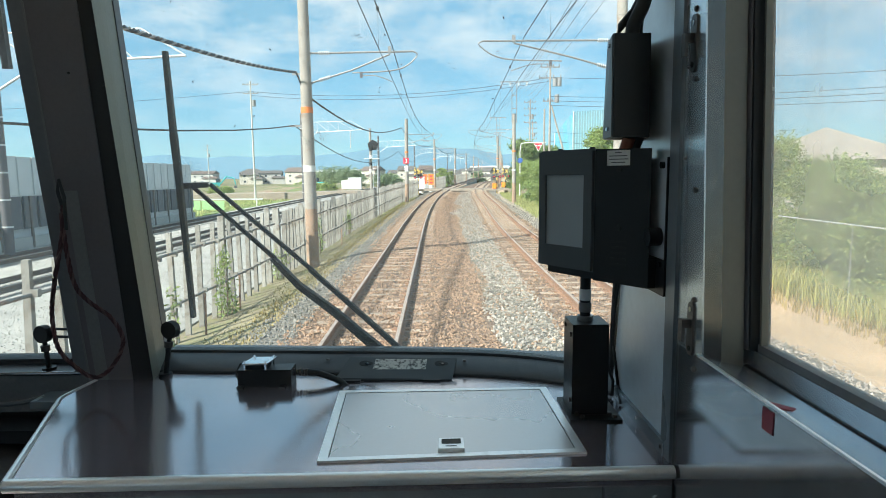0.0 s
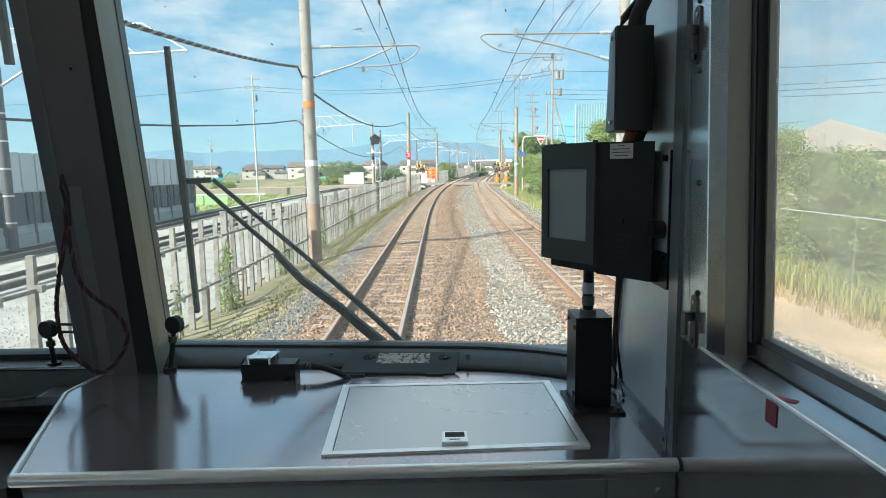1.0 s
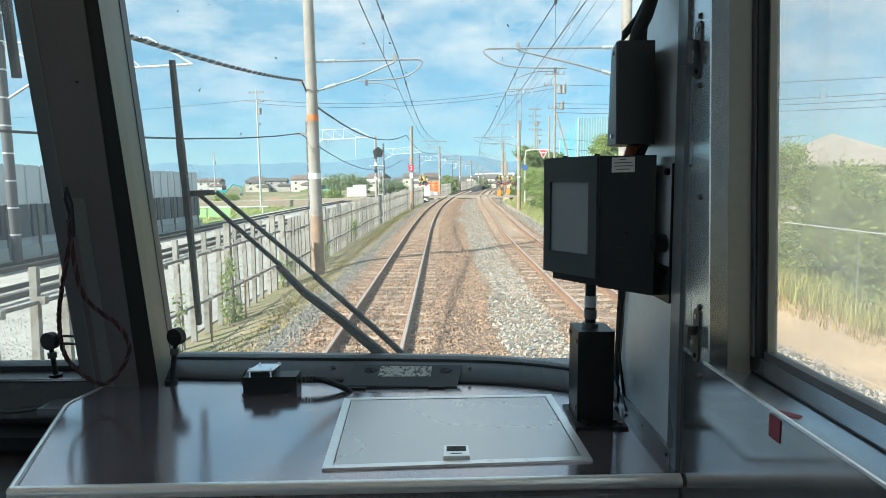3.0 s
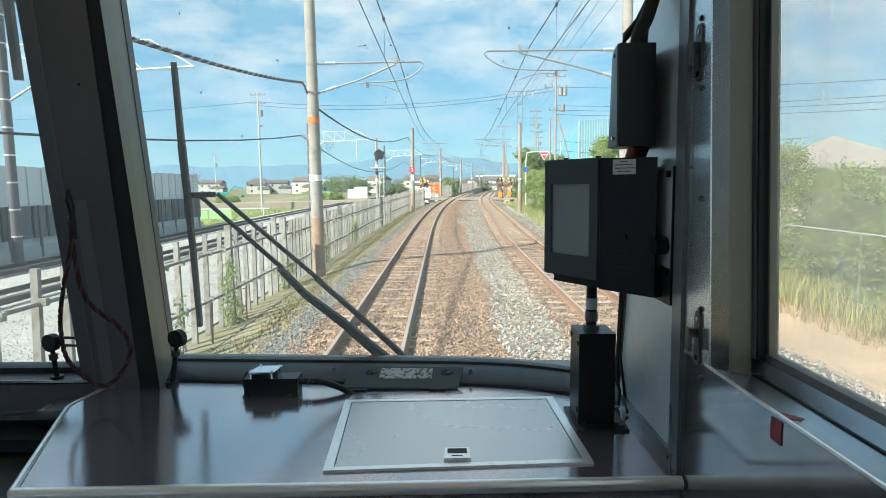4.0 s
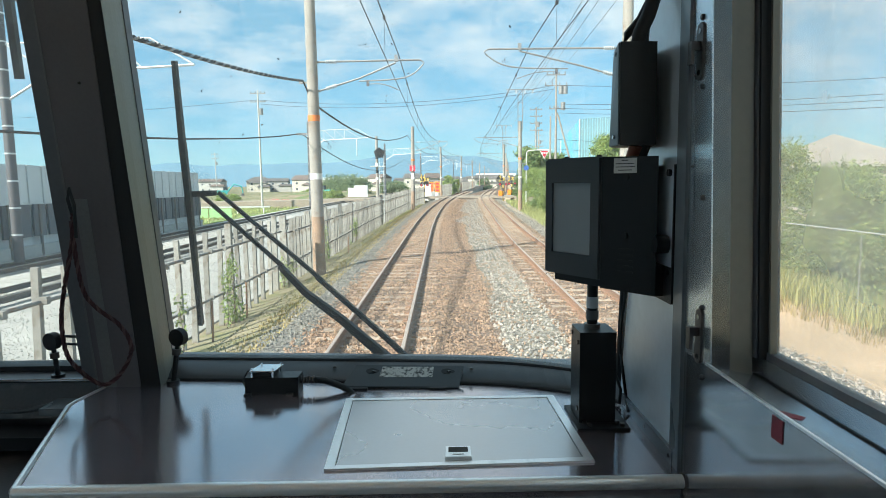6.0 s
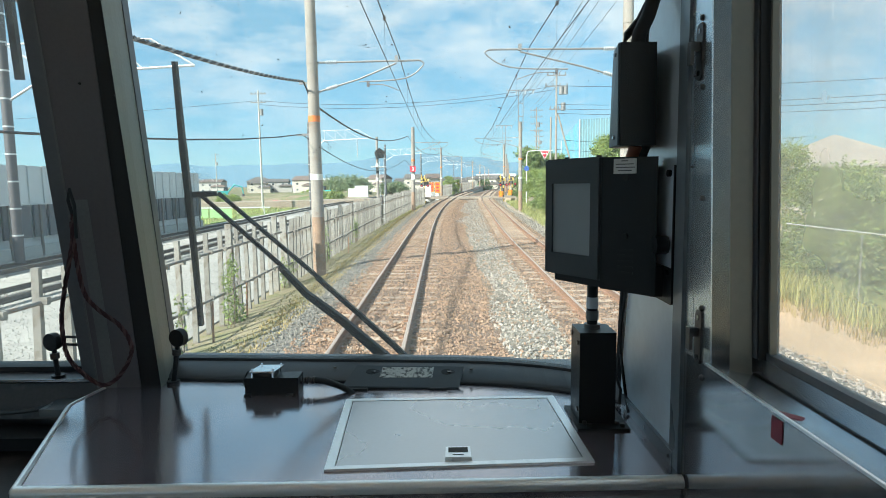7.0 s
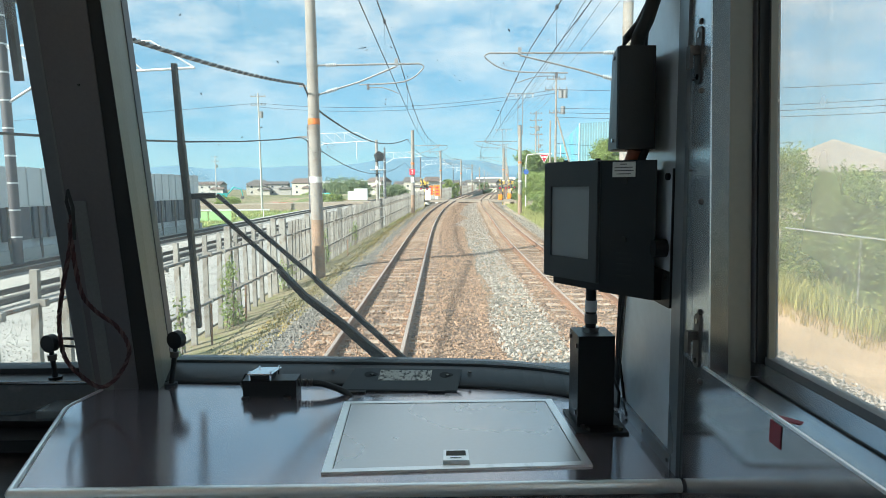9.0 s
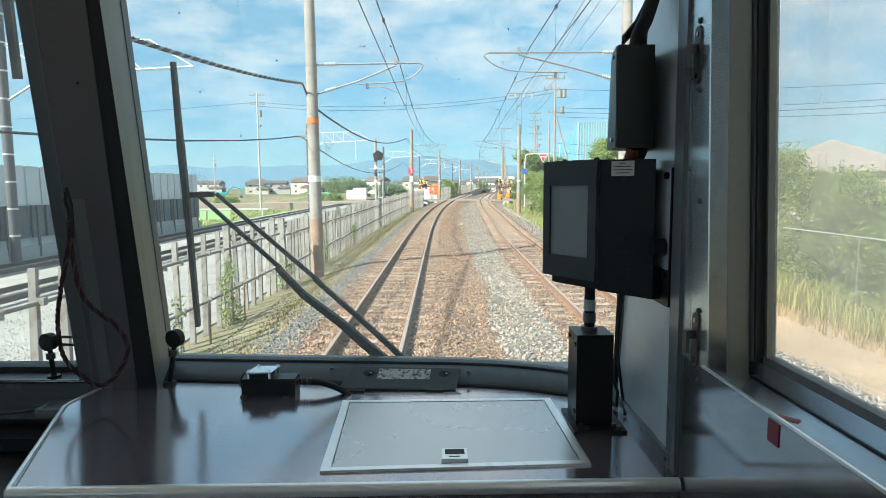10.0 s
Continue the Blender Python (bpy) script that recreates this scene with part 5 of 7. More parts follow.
def cat_pole(label, group, reach, up, tall):
    """A concrete pole with an orange band and a pipe bracket that reaches to +x. Built at its foot."""
    p = thing("catenary_pole", label, "railway pole", (0, 0, 0), group)
    part("pole", tube(B(), [(0, 0, 1.75), (0, 0, 4.1), (0, 0, 6.4), (0, 0, tall)], 0.187, 18, 0.150), M_CONC, p, "weathered concrete shaft")
    part("shaft_foot", tube(B(), [(0, 0, -0.35), (0, 0, 0.7), (0, 0, 1.75)], 0.197, 18, 0.187), M_CONC_R, p, "rust-stained concrete foot")
    part("cap", tube(B(), [(0, 0, tall), (0, 0, tall + 0.06)], 0.158, 18), M_PIPE, p)
    part("band", tube(B(), [(0, 0, 4.62), (0, 0, 4.80)], 0.182, 18), M_ORANGE, p, "orange band")
    part("tag", tube(B(), [(0, 0, 2.88), (0, 0, 3.06)], 0.190, 18), M_WHITE, p, "white number tag")
    for z in (1.1, 1.9, 2.7, 3.5, 4.35, 5.05, 5.45, 5.9, 6.32, 7.4):
        part("clamp", tube(B(), [(0, 0, z), (0, 0, z + 0.035)], 0.189 - z * 0.0028, 18), M_CONC, p, "pale strap")
    h = 6.37 + up
    d = h - 0.86
    part("bracket_pipe", tube(B(), [(0.15, 0, h), (reach - 0.1, 0, h + 0.02)], 0.030, 8), M_PIPE, p, "upper bracket pipe")
    part("bracket_pipe", tube(B(), [(0.15, 0, d), (1.4, 0, d + 0.36), (reach * 0.76, 0, h - 0.05)], 0.028, 8), M_PIPE, p, "diagonal bracket pipe")
    part("bracket_pipe", tube(B(), smooth_path([(reach - 0.1, 0, h + 0.02), (reach, 0, h - 0.12), (reach * 0.83, 0, h - 0.50), (reach * 0.42, 0, h - 0.58)], 5), 0.022, 8), M_PIPE, p, "curved registration pipe")
    part("steady_arm", tube(B(), smooth_path([(reach * 0.5, 0, h - 0.67), (reach * 0.64, 0, h - 0.68), (reach * 0.78, 0, h - 0.86)], 3), 0.015, 6), M_PIPE, p)
    part("hanger", bbox(reach * 0.5 - 0.04, reach * 0.5 + 0.04, -0.03, 0.03, h - 0.73, h - 0.56, 0.01, 1), M_POLE_D, p)
    part("hanger", bbox(reach * 0.76 - 0.05, reach * 0.76 + 0.05, -0.05, 0.05, h - 0.02, h + 0.17, 0.01, 1), M_PIPE, p)
    for z in (h, d):
        bm = B()
        for k in range(6):
            f = 0.42 + k * 0.055
            zz = z + (0.29 * (f - 0.15) if z == d else 0.0)
            tube(bm, [(f, 0, zz), (f + 0.022, 0, zz + 0.003)], 0.062, 12)
        part("insulator", bm, M_PANEL, p, "grey ribbed insulator")
    for k in range(9):
        z, s = 1.9 + k * 0.6, (-1) ** k
        part("step_bolt", tube(B(), [(0, s * 0.14, z), (0, s * 0.30, z)], 0.012, 6), M_POLE_D, p)
    part("cable_arm", bbox(-0.55, -0.1, -0.03, 0.03, 4.22, 4.28, 0.01, 1), M_PIPE, p)
    part("cable_arm", bbox(-0.40, -0.1, -0.03, 0.03, 5.74, 5.80, 0.01, 1), M_PIPE, p)
    return p


pole_l = cat_pole("stained concrete catenary pole with an orange band", "catenary poles", 3.33, 0.0, 7.75)
pole_r = cat_pole("stained concrete catenary pole with a long pipe bracket", "catenary poles", 4.25, 0.32, 8.1)
near_l = cat_pole("tall stained concrete catenary pole with an orange band", "catenary poles", 3.33, 0.0, 9.0)
for i, y in enumerate(PY):
    tn = -math.degrees(math.atan(slope(y)))
    ml = Matrix.Translation(at(-3.83 if i != 1 else -3.5, y, FOOT)) @ pose(0, 0, 0, 0, 0.4 if i % 2 else -0.3, tn)
    mr = Matrix.Translation(at(5.35 if i == 0 else 5.75, y, FOOT)) @ pose(0, 0, 0, 0, 0.2, 180 + tn)
    if i == 0:
        near_l.matrix_basis, pole_r.matrix_basis = ml, mr
    elif i == 1:
        pole_l.matrix_basis = ml
        copy_thing(pole_r, mr)
    else:
        copy_thing(pole_l, ml), copy_thing(pole_r, mr)


def hung(name, spans, r, label, off, category="overhead wire", n=9):
    """A wire hung in spans (y, z, y, z, sag) that follow the line."""
    w = thing(name, label, category, at(off, spans[0][0], spans[0][1]), "overhead wires")
    bm = B()
    for ya, za, yb, zb, sag in spans:
        tube(bm, [at(off, ya + (yb - ya) * t, za + (zb - za) * t - 4 * sag * t * (1 - t)) for t in np.linspace(0, 1, n)], r, 6)
    part("wire", bm, M_WIRE, w)
    return w


def evenly(z, sag, y0=-23.0):
    s = [y0] + PY
    return [(a, z, b, z, sag) for a, b in zip(s, s[1:])]


for c, s, zc, zm in ((-1.25, 1, 2.86, 3.84), (2.42, -1, 3.12, 4.12)):
    hung("contact_wire", evenly(zc, 0.0), 0.010, "dark grooved contact wire above the track", c)
    mw = hung("messenger_wire", evenly(zm, 0.34), 0.014, "dark stranded messenger wire with hanging droppers", c)
    stops = [-23.0] + PY
    for k in range(5):
        for j in range(1, 9):
            t = j / 9
            y = stops[k] + (stops[k + 1] - stops[k]) * t
            zt = zm - 4 * 0.34 * t * (1 - t)
            x0, y0, up = at(c, y, 0)
            part("dropper", tube(B(), [(x0, y0, up + zc + 0.01), (x0, y0, up + zt)], 0.0045, 5), M_WIRE, mw)
            part("dropper_clip", bbox(x0 - 0.028, x0 + 0.028, y0 - 0.06, y0 + 0.06, up + zt - 0.04, up + zt + 0.04, 0.01, 1), M_WIRE, mw)

# feeder: several strands lashed together, rising steeply to the near pole, then on to the next
fd = thing("feeder_cable", "thick lashed feeder cable sagging between the poles", "overhead wire", at(-4.05, 18.4, 3.0), "overhead wires")
for k in range(3):
    pts = []
    for t in np.linspace(0, 1, 620):
        a = 2.09 * k + t * 41 / 0.36 * 2 * math.pi
        pts.append(at(-4.05 + 0.022 * math.cos(a), -23 + 41 * t, 3.06 - 6.0 * t * (1 - t) + 0.024 * math.sin(a)))
    part("strand", tube(B(), pts, 0.018, 5), (M_WIRE, M_PIPE, M_WIRE)[k], fd)
part("jumper", tube(B(), smooth_path([at(-4.05, 18.0, 3.05), at(-4.0, 18.3, 2.8), at(-3.95, 18.45, 2.48), at(-3.85, 18.5, 2.55), at(-3.75, 18.5, 2.85)], 5), 0.026, 8), M_WIRE, fd, "loose jumper loop")
for (ya, za), (yb, zb), sg_ in (((18.4, 2.52), (57, 4.3), 0.7), ((57, 4.3), (96, 4.3), 0.9), ((96, 4.3), (135, 4.3), 0.9), ((135, 4.3), (174, 4.3), 0.9)):
    part("strand", tube(B(), [at(-3.95, ya + (yb - ya) * t, za + (zb - za) * t - 4 * sg_ * t * (1 - t)) for t in np.linspace(0, 1, 14)], 0.032, 6), M_WIRE, fd)
hung("signal_cable", [(-23, 1.56, 18.4, 1.56, 1.2), (18.4, 1.56, 57, 2.1, 1.0), (57, 2.1, 96, 2.1, 0.9), (96, 2.1, 135, 2.1, 0.9)], 0.016, "thin dark cable sagging from pole to pole", -4.25, n=16)
for o, z in ((4.1, 5.6), (4.9, 6.6), (5.7, 7.2), (6.4, 7.2)):
    hung("feeder_wire", evenly(z, 0.5), 0.009, "thin dark feeder wire", o)
for y in PY[1:4]:
    x0, y0, up = at(5.75, y, 0)
    cb = thing("pole_crossarm", "pale steel frame with a crossarm and insulators on a pole top", "crossarm", (x0, y0, up + 6.0), "crossarms")
    for dx in (-0.22, 0.22):
        part("upright", bbox(x0 + dx - 0.03, x0 + dx + 0.03, y0 - 0.05, y0 + 0.05, up + 4.6, up + 8.3, 0.01, 1), M_PIPE, cb)
    for z in (4.7, 5.9, 7.1):
        part("tie", bbox(x0 - 0.22, x0 + 0.22, y0 - 0.04, y0 + 0.04, up + z, up + z + 0.06, 0.01, 1), M_PIPE, cb)
    part("beam", bbox(x0 - 1.3, x0 + 1.3, y0 - 0.05, y0 + 0.05, up + 8.3, up + 8.38, 0.01, 1), M_PIPE, cb)
    for dx in (-1.15, -0.4, 0.4, 1.15):
        part("insulator", tube(B(), [(x0 + dx, y0, up + 8.3), (x0 + dx, y0, up + 7.95)], 0.07, 10, 0.04), M_PANEL, cb)

# red plate with a numeral on the second pole
x, y, up = at(-3.5, PY[1], -0.1)
pl = thing("number_plate_sign", "square red plate with a pale numeral on a pole", "sign", (x, y - 0.2, up + 1.3))
part("plate", bbox(x - 0.27, x + 0.27, y - 0.26, y - 0.235, up + 1.04, up + 1.58, 0.01, 1), M_RED, pl, "red enamel plate")
cu = bpy.data.curves.new("numeral", "FONT")
cu.body, cu.size, cu.extrude, cu.align_x = "3", 0.55, 0.006, "CENTER"
tmp = bpy.data.objects.new("numeral", cu)
nm_ = bpy.data.meshes.new_from_object(tmp)
bpy.data.objects.remove(tmp)
nm_.materials.append(M_WHITE)
num = new("numeral", nm_)
num.parent = pl
num.matrix_basis = pose(0, -0.072, -0.19, 90, 0, 0)
part("lower_plate", bbox(x - 0.16, x + 0.16, y - 0.24, y - 0.22, up + 0.35, up + 0.85, 0.01, 1), M_WHITE, pl, "small white plate")

# ---- new line on the left: pale bed, rails, dark poles with white trusses ----
bm = sweep(B(), [(-21.5, -5.4), (-5.0, -5.4), (-5.02, -2.96), (-17.6, -2.92)], [y for y in YS if -45 < y < 300])
solo("ballast_left", bm, M_BED_P, "very pale grey ballast of the new line", "ballast", kind="structure")
for c in (-11.6, -15.4):
    t = thing("railway_track", "dark rails of the unfinished line on pale ballast", "railway track", (c, 0, -2.8), "unfinished lines")
    for g in (-0.5335, 0.5335):
        part("rail", sweep(B(), [(o, z - 0.36) for o, z in rail_profile(c + g)], [y for y in YS if -45 < y < 300]), M_RAIL_D, t, "dark unused steel rail")
r = np.random.default_rng(3)
stones("new_line_stones", [at(x, y, -2.92 + r.uniform(-0.02, 0.03)) for x, y in zip(r.uniform(-17.4, -5.2, 30000), 6 + 40 * r.uniform(0, 1, 30000) ** 1.6)], 0.017, M_STONE_P, "loose pale grey stones on the unfinished line", 6)


def truss_pole(label, dz, drop):
    """A dark steel pole with a white lattice cantilever to +x and a drop tube. Built at its foot."""
    p = thing("gantry_pole", label, "railway pole", (0, 0, 0), "gantry poles")
    part("pole", tube(B(), [(0, 0, 0), (0, 0, 9.6)], 0.17, 14), M_POLE_D, p, "dark steel shaft")
    for k in range(9):
        part("ring", tube(B(), [(0, 0, 1 + k), (0, 0, 1.06 + k)], 0.185, 14), M_GALV, p)
    part("truss_chord", tube(B(), [(0.1, 0, 7.9 + dz), (5.4, 0, 8.05 + dz)], 0.034, 6), M_GALV, p)
    part("truss_chord", tube(B(), [(0.1, 0, 5.9 + dz), (1.7, 0, 6.85 + dz), (6.95, 0, 7.1 + dz)], 0.045, 6), M_GALV, p)
    part("truss_chord", tube(B(), [(5.4, 0, 8.05 + dz), (6.95, 0, 7.1 + dz)], 0.04, 6), M_GALV, p)
    xs_ = (1.7, 2.9, 4.0, 5.0 + dz)
    for a, b in zip(xs_, xs_[1:]):
        part("truss_web", tube(B(), [(a, 0, 6.87 + dz + (a - 1.7) * 0.045), (a, 0, 7.9 + dz + a * 0.028)], 0.03, 6), M_GALV, p)
        part("truss_web", tube(B(), [(a, 0, 7.9 + dz + a * 0.028), (b, 0, 6.87 + dz + (b - 1.7) * 0.045)], 0.03, 6), M_GALV, p)
    part("truss_web", tube(B(), [(0.15, 0, 7.9 + dz), (1.7, 0, 6.87 + dz)], 0.03, 6), M_GALV, p)
    part("drop_tube", tube(B(), [(drop, 0, 7.0 + dz), (drop, 0, 5.1 + dz)], 0.05, 8), M_GALV, p)
    return p


gp = truss_pole("dark banded steel pole with a white lattice cantilever", 0.75, 5.3)
gp.matrix_basis = Matrix.Translation(at(-15.9, 66, -3.05))
for y in (110, 154, 198, 242):
    copy_thing(gp, Matrix.Translation(at(-15.9, y, -3.05)) @ pose(0, 0, 0, 0, 0, -math.degrees(math.atan(slope(y)))))
gq = truss_pole("dark banded steel pole close by with a white lattice cantilever", 0.05, 4.6)
gq.matrix_basis = pose(-15.9, 22.3, -2.75)

# noise barrier of the new line
bar_ = thing("noise_barrier", "long grey sheet-metal noise barrier with dark lower panels", "barrier", (-18.6, 30, -3.1))
END = 46.0
part("rail", box(B(), -18.72, -18.60, -45, END, -0.74, -0.68), M_GALV, bar_)
part("plinth", bbox(-18.8, -18.45, -45, END, -3.1, -2.55, 0.03, 1), M_CONC_W, bar_, "concrete plinth")


def sheet(nm, bm, material):
    me = bpy.data.meshes.new(nm)
    bm.to_mesh(me)
    bm.free()
    me.materials.append(material)
    return me


mu = sheet("panel", bev(box(B(), -0.04, 0.04, 0.0, 0.47, 0, 1.72), 0.015, 1), M_PANEL)
md = sheet("dark_panel", bev(box(B(), -0.05, 0.05, 0.10, 0.84, 0, 1.45), 0.012, 1), M_PANEL_D)
for k in range(150):
    y = END - 0.5 - k / 2
    o = new("panel", mu)
    o.parent = bar_
    o.location = Vector((-18.65 + (0.05 if k % 2 else 0), y, -0.68 + 0.012 * math.sin(k * 1.7))) - Vector((-18.6, 30, -3.1))
    if k % 2 == 0:
        o2 = new("dark_panel", md)
        o2.parent = bar_
        o2.location = Vector((-18.54, y - 0.45, -2.17)) - Vector((-18.6, 30, -3.1))
part("back_sheet", box(B(), -18.72, -18.66, -30, END, -2.6, -0.70), M_PANEL, bar_, "grey sheet behind the dark panels")
bm = B()
for k in range(38):
    box(bm, -18.5, -18.42, END - 0.6 - 2 * k, END - 0.48 - 2 * k, -3.1, -0.7)
tagged(part("stanchions", bm, M_FENCE_R, bar_, "rusty stanchions"), kind="stuff")


# ---- plants ----
def leaf_cloud(centres, radii, n, size, seed, shell=0.55):
    """Leaves as small folded blades, thicker towards the skin of each clump."""
    r = np.random.default_rng(seed)
    c, rad = np.array(centres, float), np.array(radii, float)
    w = rad.prod(1) ** (2 / 3)
    k = r.choice(len(c), n, p=w / w.sum())
    d = r.normal(size=(n, 3))
    d /= np.linalg.norm(d, axis=1)[:, None]
    reach = shell + (1 - shell) * r.uniform(0, 1, n) ** 0.5
    reach = reach * np.exp(r.normal(0, 0.30, n))
    q = c[k] + d * rad[k] * reach[:, None]
    a = r.normal(size=(n, 3)) + d * 0.4
    a /= np.linalg.norm(a, axis=1)[:, None]
    b = np.cross(a, r.normal(size=(n, 3)))
    b /= np.linalg.norm(b, axis=1)[:, None]
    s = (size * r.uniform(0.6, 1.3, n))[:, None]
    nn = np.cross(a, b)
    v = np.stack([q - a * s, q + b * s * 0.42 + nn * s * 0.15, q + a * s, q - b * s * 0.42 + nn * s * 0.15], 1)
    i = np.arange(n)[:, None] * 4
    f = np.concatenate([i + np.array([[0, 1, 2]]), i + np.array([[0, 2, 3]])])
    return v.reshape(-1, 3).tolist(), f.tolist()


def crown(name, centres, radii, n, size, seed, material, parent=None, label="", shell=0.55):
    v, f = leaf_cloud(centres, radii, n, size, seed, shell)
    base = BASE[parent.name] if parent else Vector()
    if base.length:
        v = [(x - base.x, y - base.y, z - base.z) for x, y, z in v]
    ob = raw(name, v, f, material, parent)
    if label:
        ob["label"] = label
    return ob


def blades(name, spots, h, material, label, seed, lean=0.35, width=0.012):
    r = np.random.default_rng(seed)
    s = np.array(spots, float)
    n = len(s)
    a = r.uniform(0, 6.28, n)
    hh = h * r.uniform(0.4, 1.2, n)
    d = np.stack([np.cos(a), np.sin(a), np.zeros(n)], 1)
    w = np.stack([-np.sin(a), np.cos(a), np.zeros(n)], 1) * width
    l = (lean * hh * r.uniform(0.2, 1.4, n))[:, None]
    up = np.zeros((n, 3))
    up[:, 2] = hh
    v = np.stack([s - w, s + w, s + up * 0.6 + d * l * 0.35 + w * 0.8, s + up * 0.6 + d * l * 0.35 - w * 0.8, s + up + d * l], 1)
    i = np.arange(n)[:, None] * 5
    f = np.concatenate([i + np.array([[0, 1, 2]]), i + np.array([[0, 2, 3]]), i + np.array([[3, 2, 4]])])
    ob = raw(name, v.reshape(-1, 3).tolist(), f.tolist(), material)
    return tagged(ob, label, "grass", kind="stuff")


r = np.random.default_rng(21)


def strip(o0, o1, n, y0, y1, z=None, power=1.4):
    out = []
    for _ in range(n):
        y = y0 + (y1 - y0) * r.uniform() ** power
        o = r.uniform(o0, o1)
        out.append(at(o, y, (z if z is not None else max(-3.1, z_bed(o) if o > -4.15 else -3.1)) - 0.02))
    return out


blades("grass_strip", strip(-4.95, -4.2, 6000, 4, 75), 0.15, M_GRASS, "thin green grass at the foot of the fence", 31)
blades("grass_strip", strip(-4.4, -3.1, 6000, 4, 70), 0.06, M_GRASS_O, "short green grass on the verge", 36)
blades("dry_grass_strip", strip(-3.6, -2.85, 7000, 5, 60), 0.07, M_GRASS_DRY, "dry yellow grass at the ballast edge", 32)
blades("weeds", strip(8.1, 12.5, 26000, 7, 40, z=-3.0), 0.62, M_GRASS_Y, "tall yellow-green weeds beside the line", 34, width=0.014)
blades("weeds", strip(5.7, 8.3, 14000, 24, 80, z=-2.95), 0.40, M_GRASS, "green weeds beside the far track", 37, width=0.016)
blades("dry_grass_strip", strip(7.4, 9.0, 5000, 6, 40, z=-2.97), 0.28, M_GRASS_DRY, "dry yellow grass at the edge of the path", 35)
blades("meadow_grass", [(x, y, -3.05) for x, y in zip(r.uniform(-60, -19.5, 16000), r.uniform(46, 100, 16000))], 0.32, M_GRASS, "long green meadow grass", 38, width=0.04)


def bush(label, cs, rs_, n, size, seed, material, loc, climbing=False):
    t = thing("bush", label, "bush", loc, "lineside bushes")
    bm = B()
    for c in cs[:9] if climbing else []:
        tube(bm, [(c[0], c[1], -3.12), (c[0] + 0.03, c[1] + 0.05, (c[2] - 3.12) / 2), c], 0.012, 5, 0.006)
    for c in [] if climbing else cs[:6]:
        tube(bm, [(loc[0], loc[1], loc[2]), ((loc[0] + c[0]) / 2, (loc[1] + c[1]) / 2, (loc[2] + c[2]) / 2 + 0.1), c], 0.025, 5, 0.008)
    part("stems", bm, M_BARK, t, "thin brown stems")
    crown("foliage", cs, rs_, n, size, seed, material, t)
    return t


# single climbers on the fence
for y0, y1, n, sd, top in ((12.1, 12.9, 520, 1, -1.5), (21.6, 23.4, 520, 2, -1.6), (16.8, 17.9, 260, 4, -2.2), (9.4, 10.2, 240, 3, -2.0), (29, 32, 420, 5, -1.9)):
    r3 = np.random.default_rng(sd + 40)
    cs = [at(-4.58 + r3.uniform(-0.1, 0.16), r3.uniform(y0, y1), r3.uniform(-2.9, top)) for _ in range(12)]
    bush("green climber on the concrete fence", cs, [(0.12, 0.2, 0.25)] * 12, n, 0.05, sd, M_LEAF, at(-4.55, (y0 + y1) / 2, -2.95), True)

# thicket on the right, from low shrubs to small trees
TH = [(11.2, 16.8, 3.4, 1.5), (12.9, 19.6, 3.5, 1.7), (11.0, 19.4, 4.5, 1.3), (12.4, 14.6, 2.8, 1.4), (14.4, 17.0, 3.0, 1.7), (10.3, 13.6, 2.0, 1.0), (14.0, 13.6, 2.6, 1.5), (10.2, 27.0, 4.6, 1.7), (12.4, 25.0, 4.9, 1.9),
      (15.6, 20.5, 3.1, 2.0), (10.6, 33.0, 4.7, 1.8), (9.7, 44.0, 4.2, 1.7), (9.5, 50.5, 4.3, 1.6), (10.6, 57.0, 4.6, 1.9), (10.9, 65.5, 4.8, 1.9), (11.6, 74.0, 5.0, 2.1), (12.6, 84.0, 4.6, 2.2)]
for k, (x, y, h, w) in enumerate(TH):
    r2 = np.random.default_rng(60 + k)
    cs, rr = [], []
    for j in range(34):
        f = r2.uniform(0, 1)
        ww = w * (1.0 - 0.5 * f ** 2)
        cs.append((x + r2.uniform(-ww, ww), y + r2.uniform(-ww, ww), -3.1 + h * (0.08 + 0.86 * f)))
        s = r2.uniform(0.28, 0.62)
        rr.append((s, s, s * 0.8))
    bush("tall dense green shrub beside the line", cs, rr, 13000 if y < 30 else 9000, 0.055 if y < 30 else 0.09, 60 + k, (M_LEAF, M_LEAF_D, M_LEAF_Y)[k % 3] if y > 12 else M_LEAF, (x, y, -3.1))


def tree(x, y, h, spread_, n, seed, label, size=0.16, low=0.25, material=None):
    t = thing("tree", label, "tree", (x, y, -3.1), "trees")
    r2 = np.random.default_rng(seed)
    bm = B()
    tube(bm, [(x, y, -3.15), (x + 0.1, y, -3.1 + h * 0.3), (x - 0.1, y + 0.1, -3.1 + h * 0.7)], 0.03 * h, 9, 0.012 * h)
    cs, rr = [], []
    for k in range(70):
        a, rad = r2.uniform(0, 6.28), spread_ * r2.uniform(0.2, 1) ** 0.6
        z = h * r2.uniform(low, 0.93)
        f = 1.0 - 0.55 * max(0, z / h - 0.5) * 2
        c = (x + rad * f * math.cos(a), y + rad * f * math.sin(a), -3.1 + z)
        cs.append(c)
        s = spread_ * r2.uniform(0.14, 0.34)
        rr.append((s, s, s * 0.75))
        if k < 16:
            tube(bm, [(x, y, -3.1 + z * 0.5), ((x + c[0]) / 2, (y + c[1]) / 2, -3.1 + z * 0.82), c], 0.009 * h, 5, 0.003 * h)
    part("trunk", bm, M_BARK, t, "brown trunk and limbs")
    crown("crown", cs, rr, n, size, seed, material or M_LEAF_D, t, "dense green leaves", 0.15)
    return t


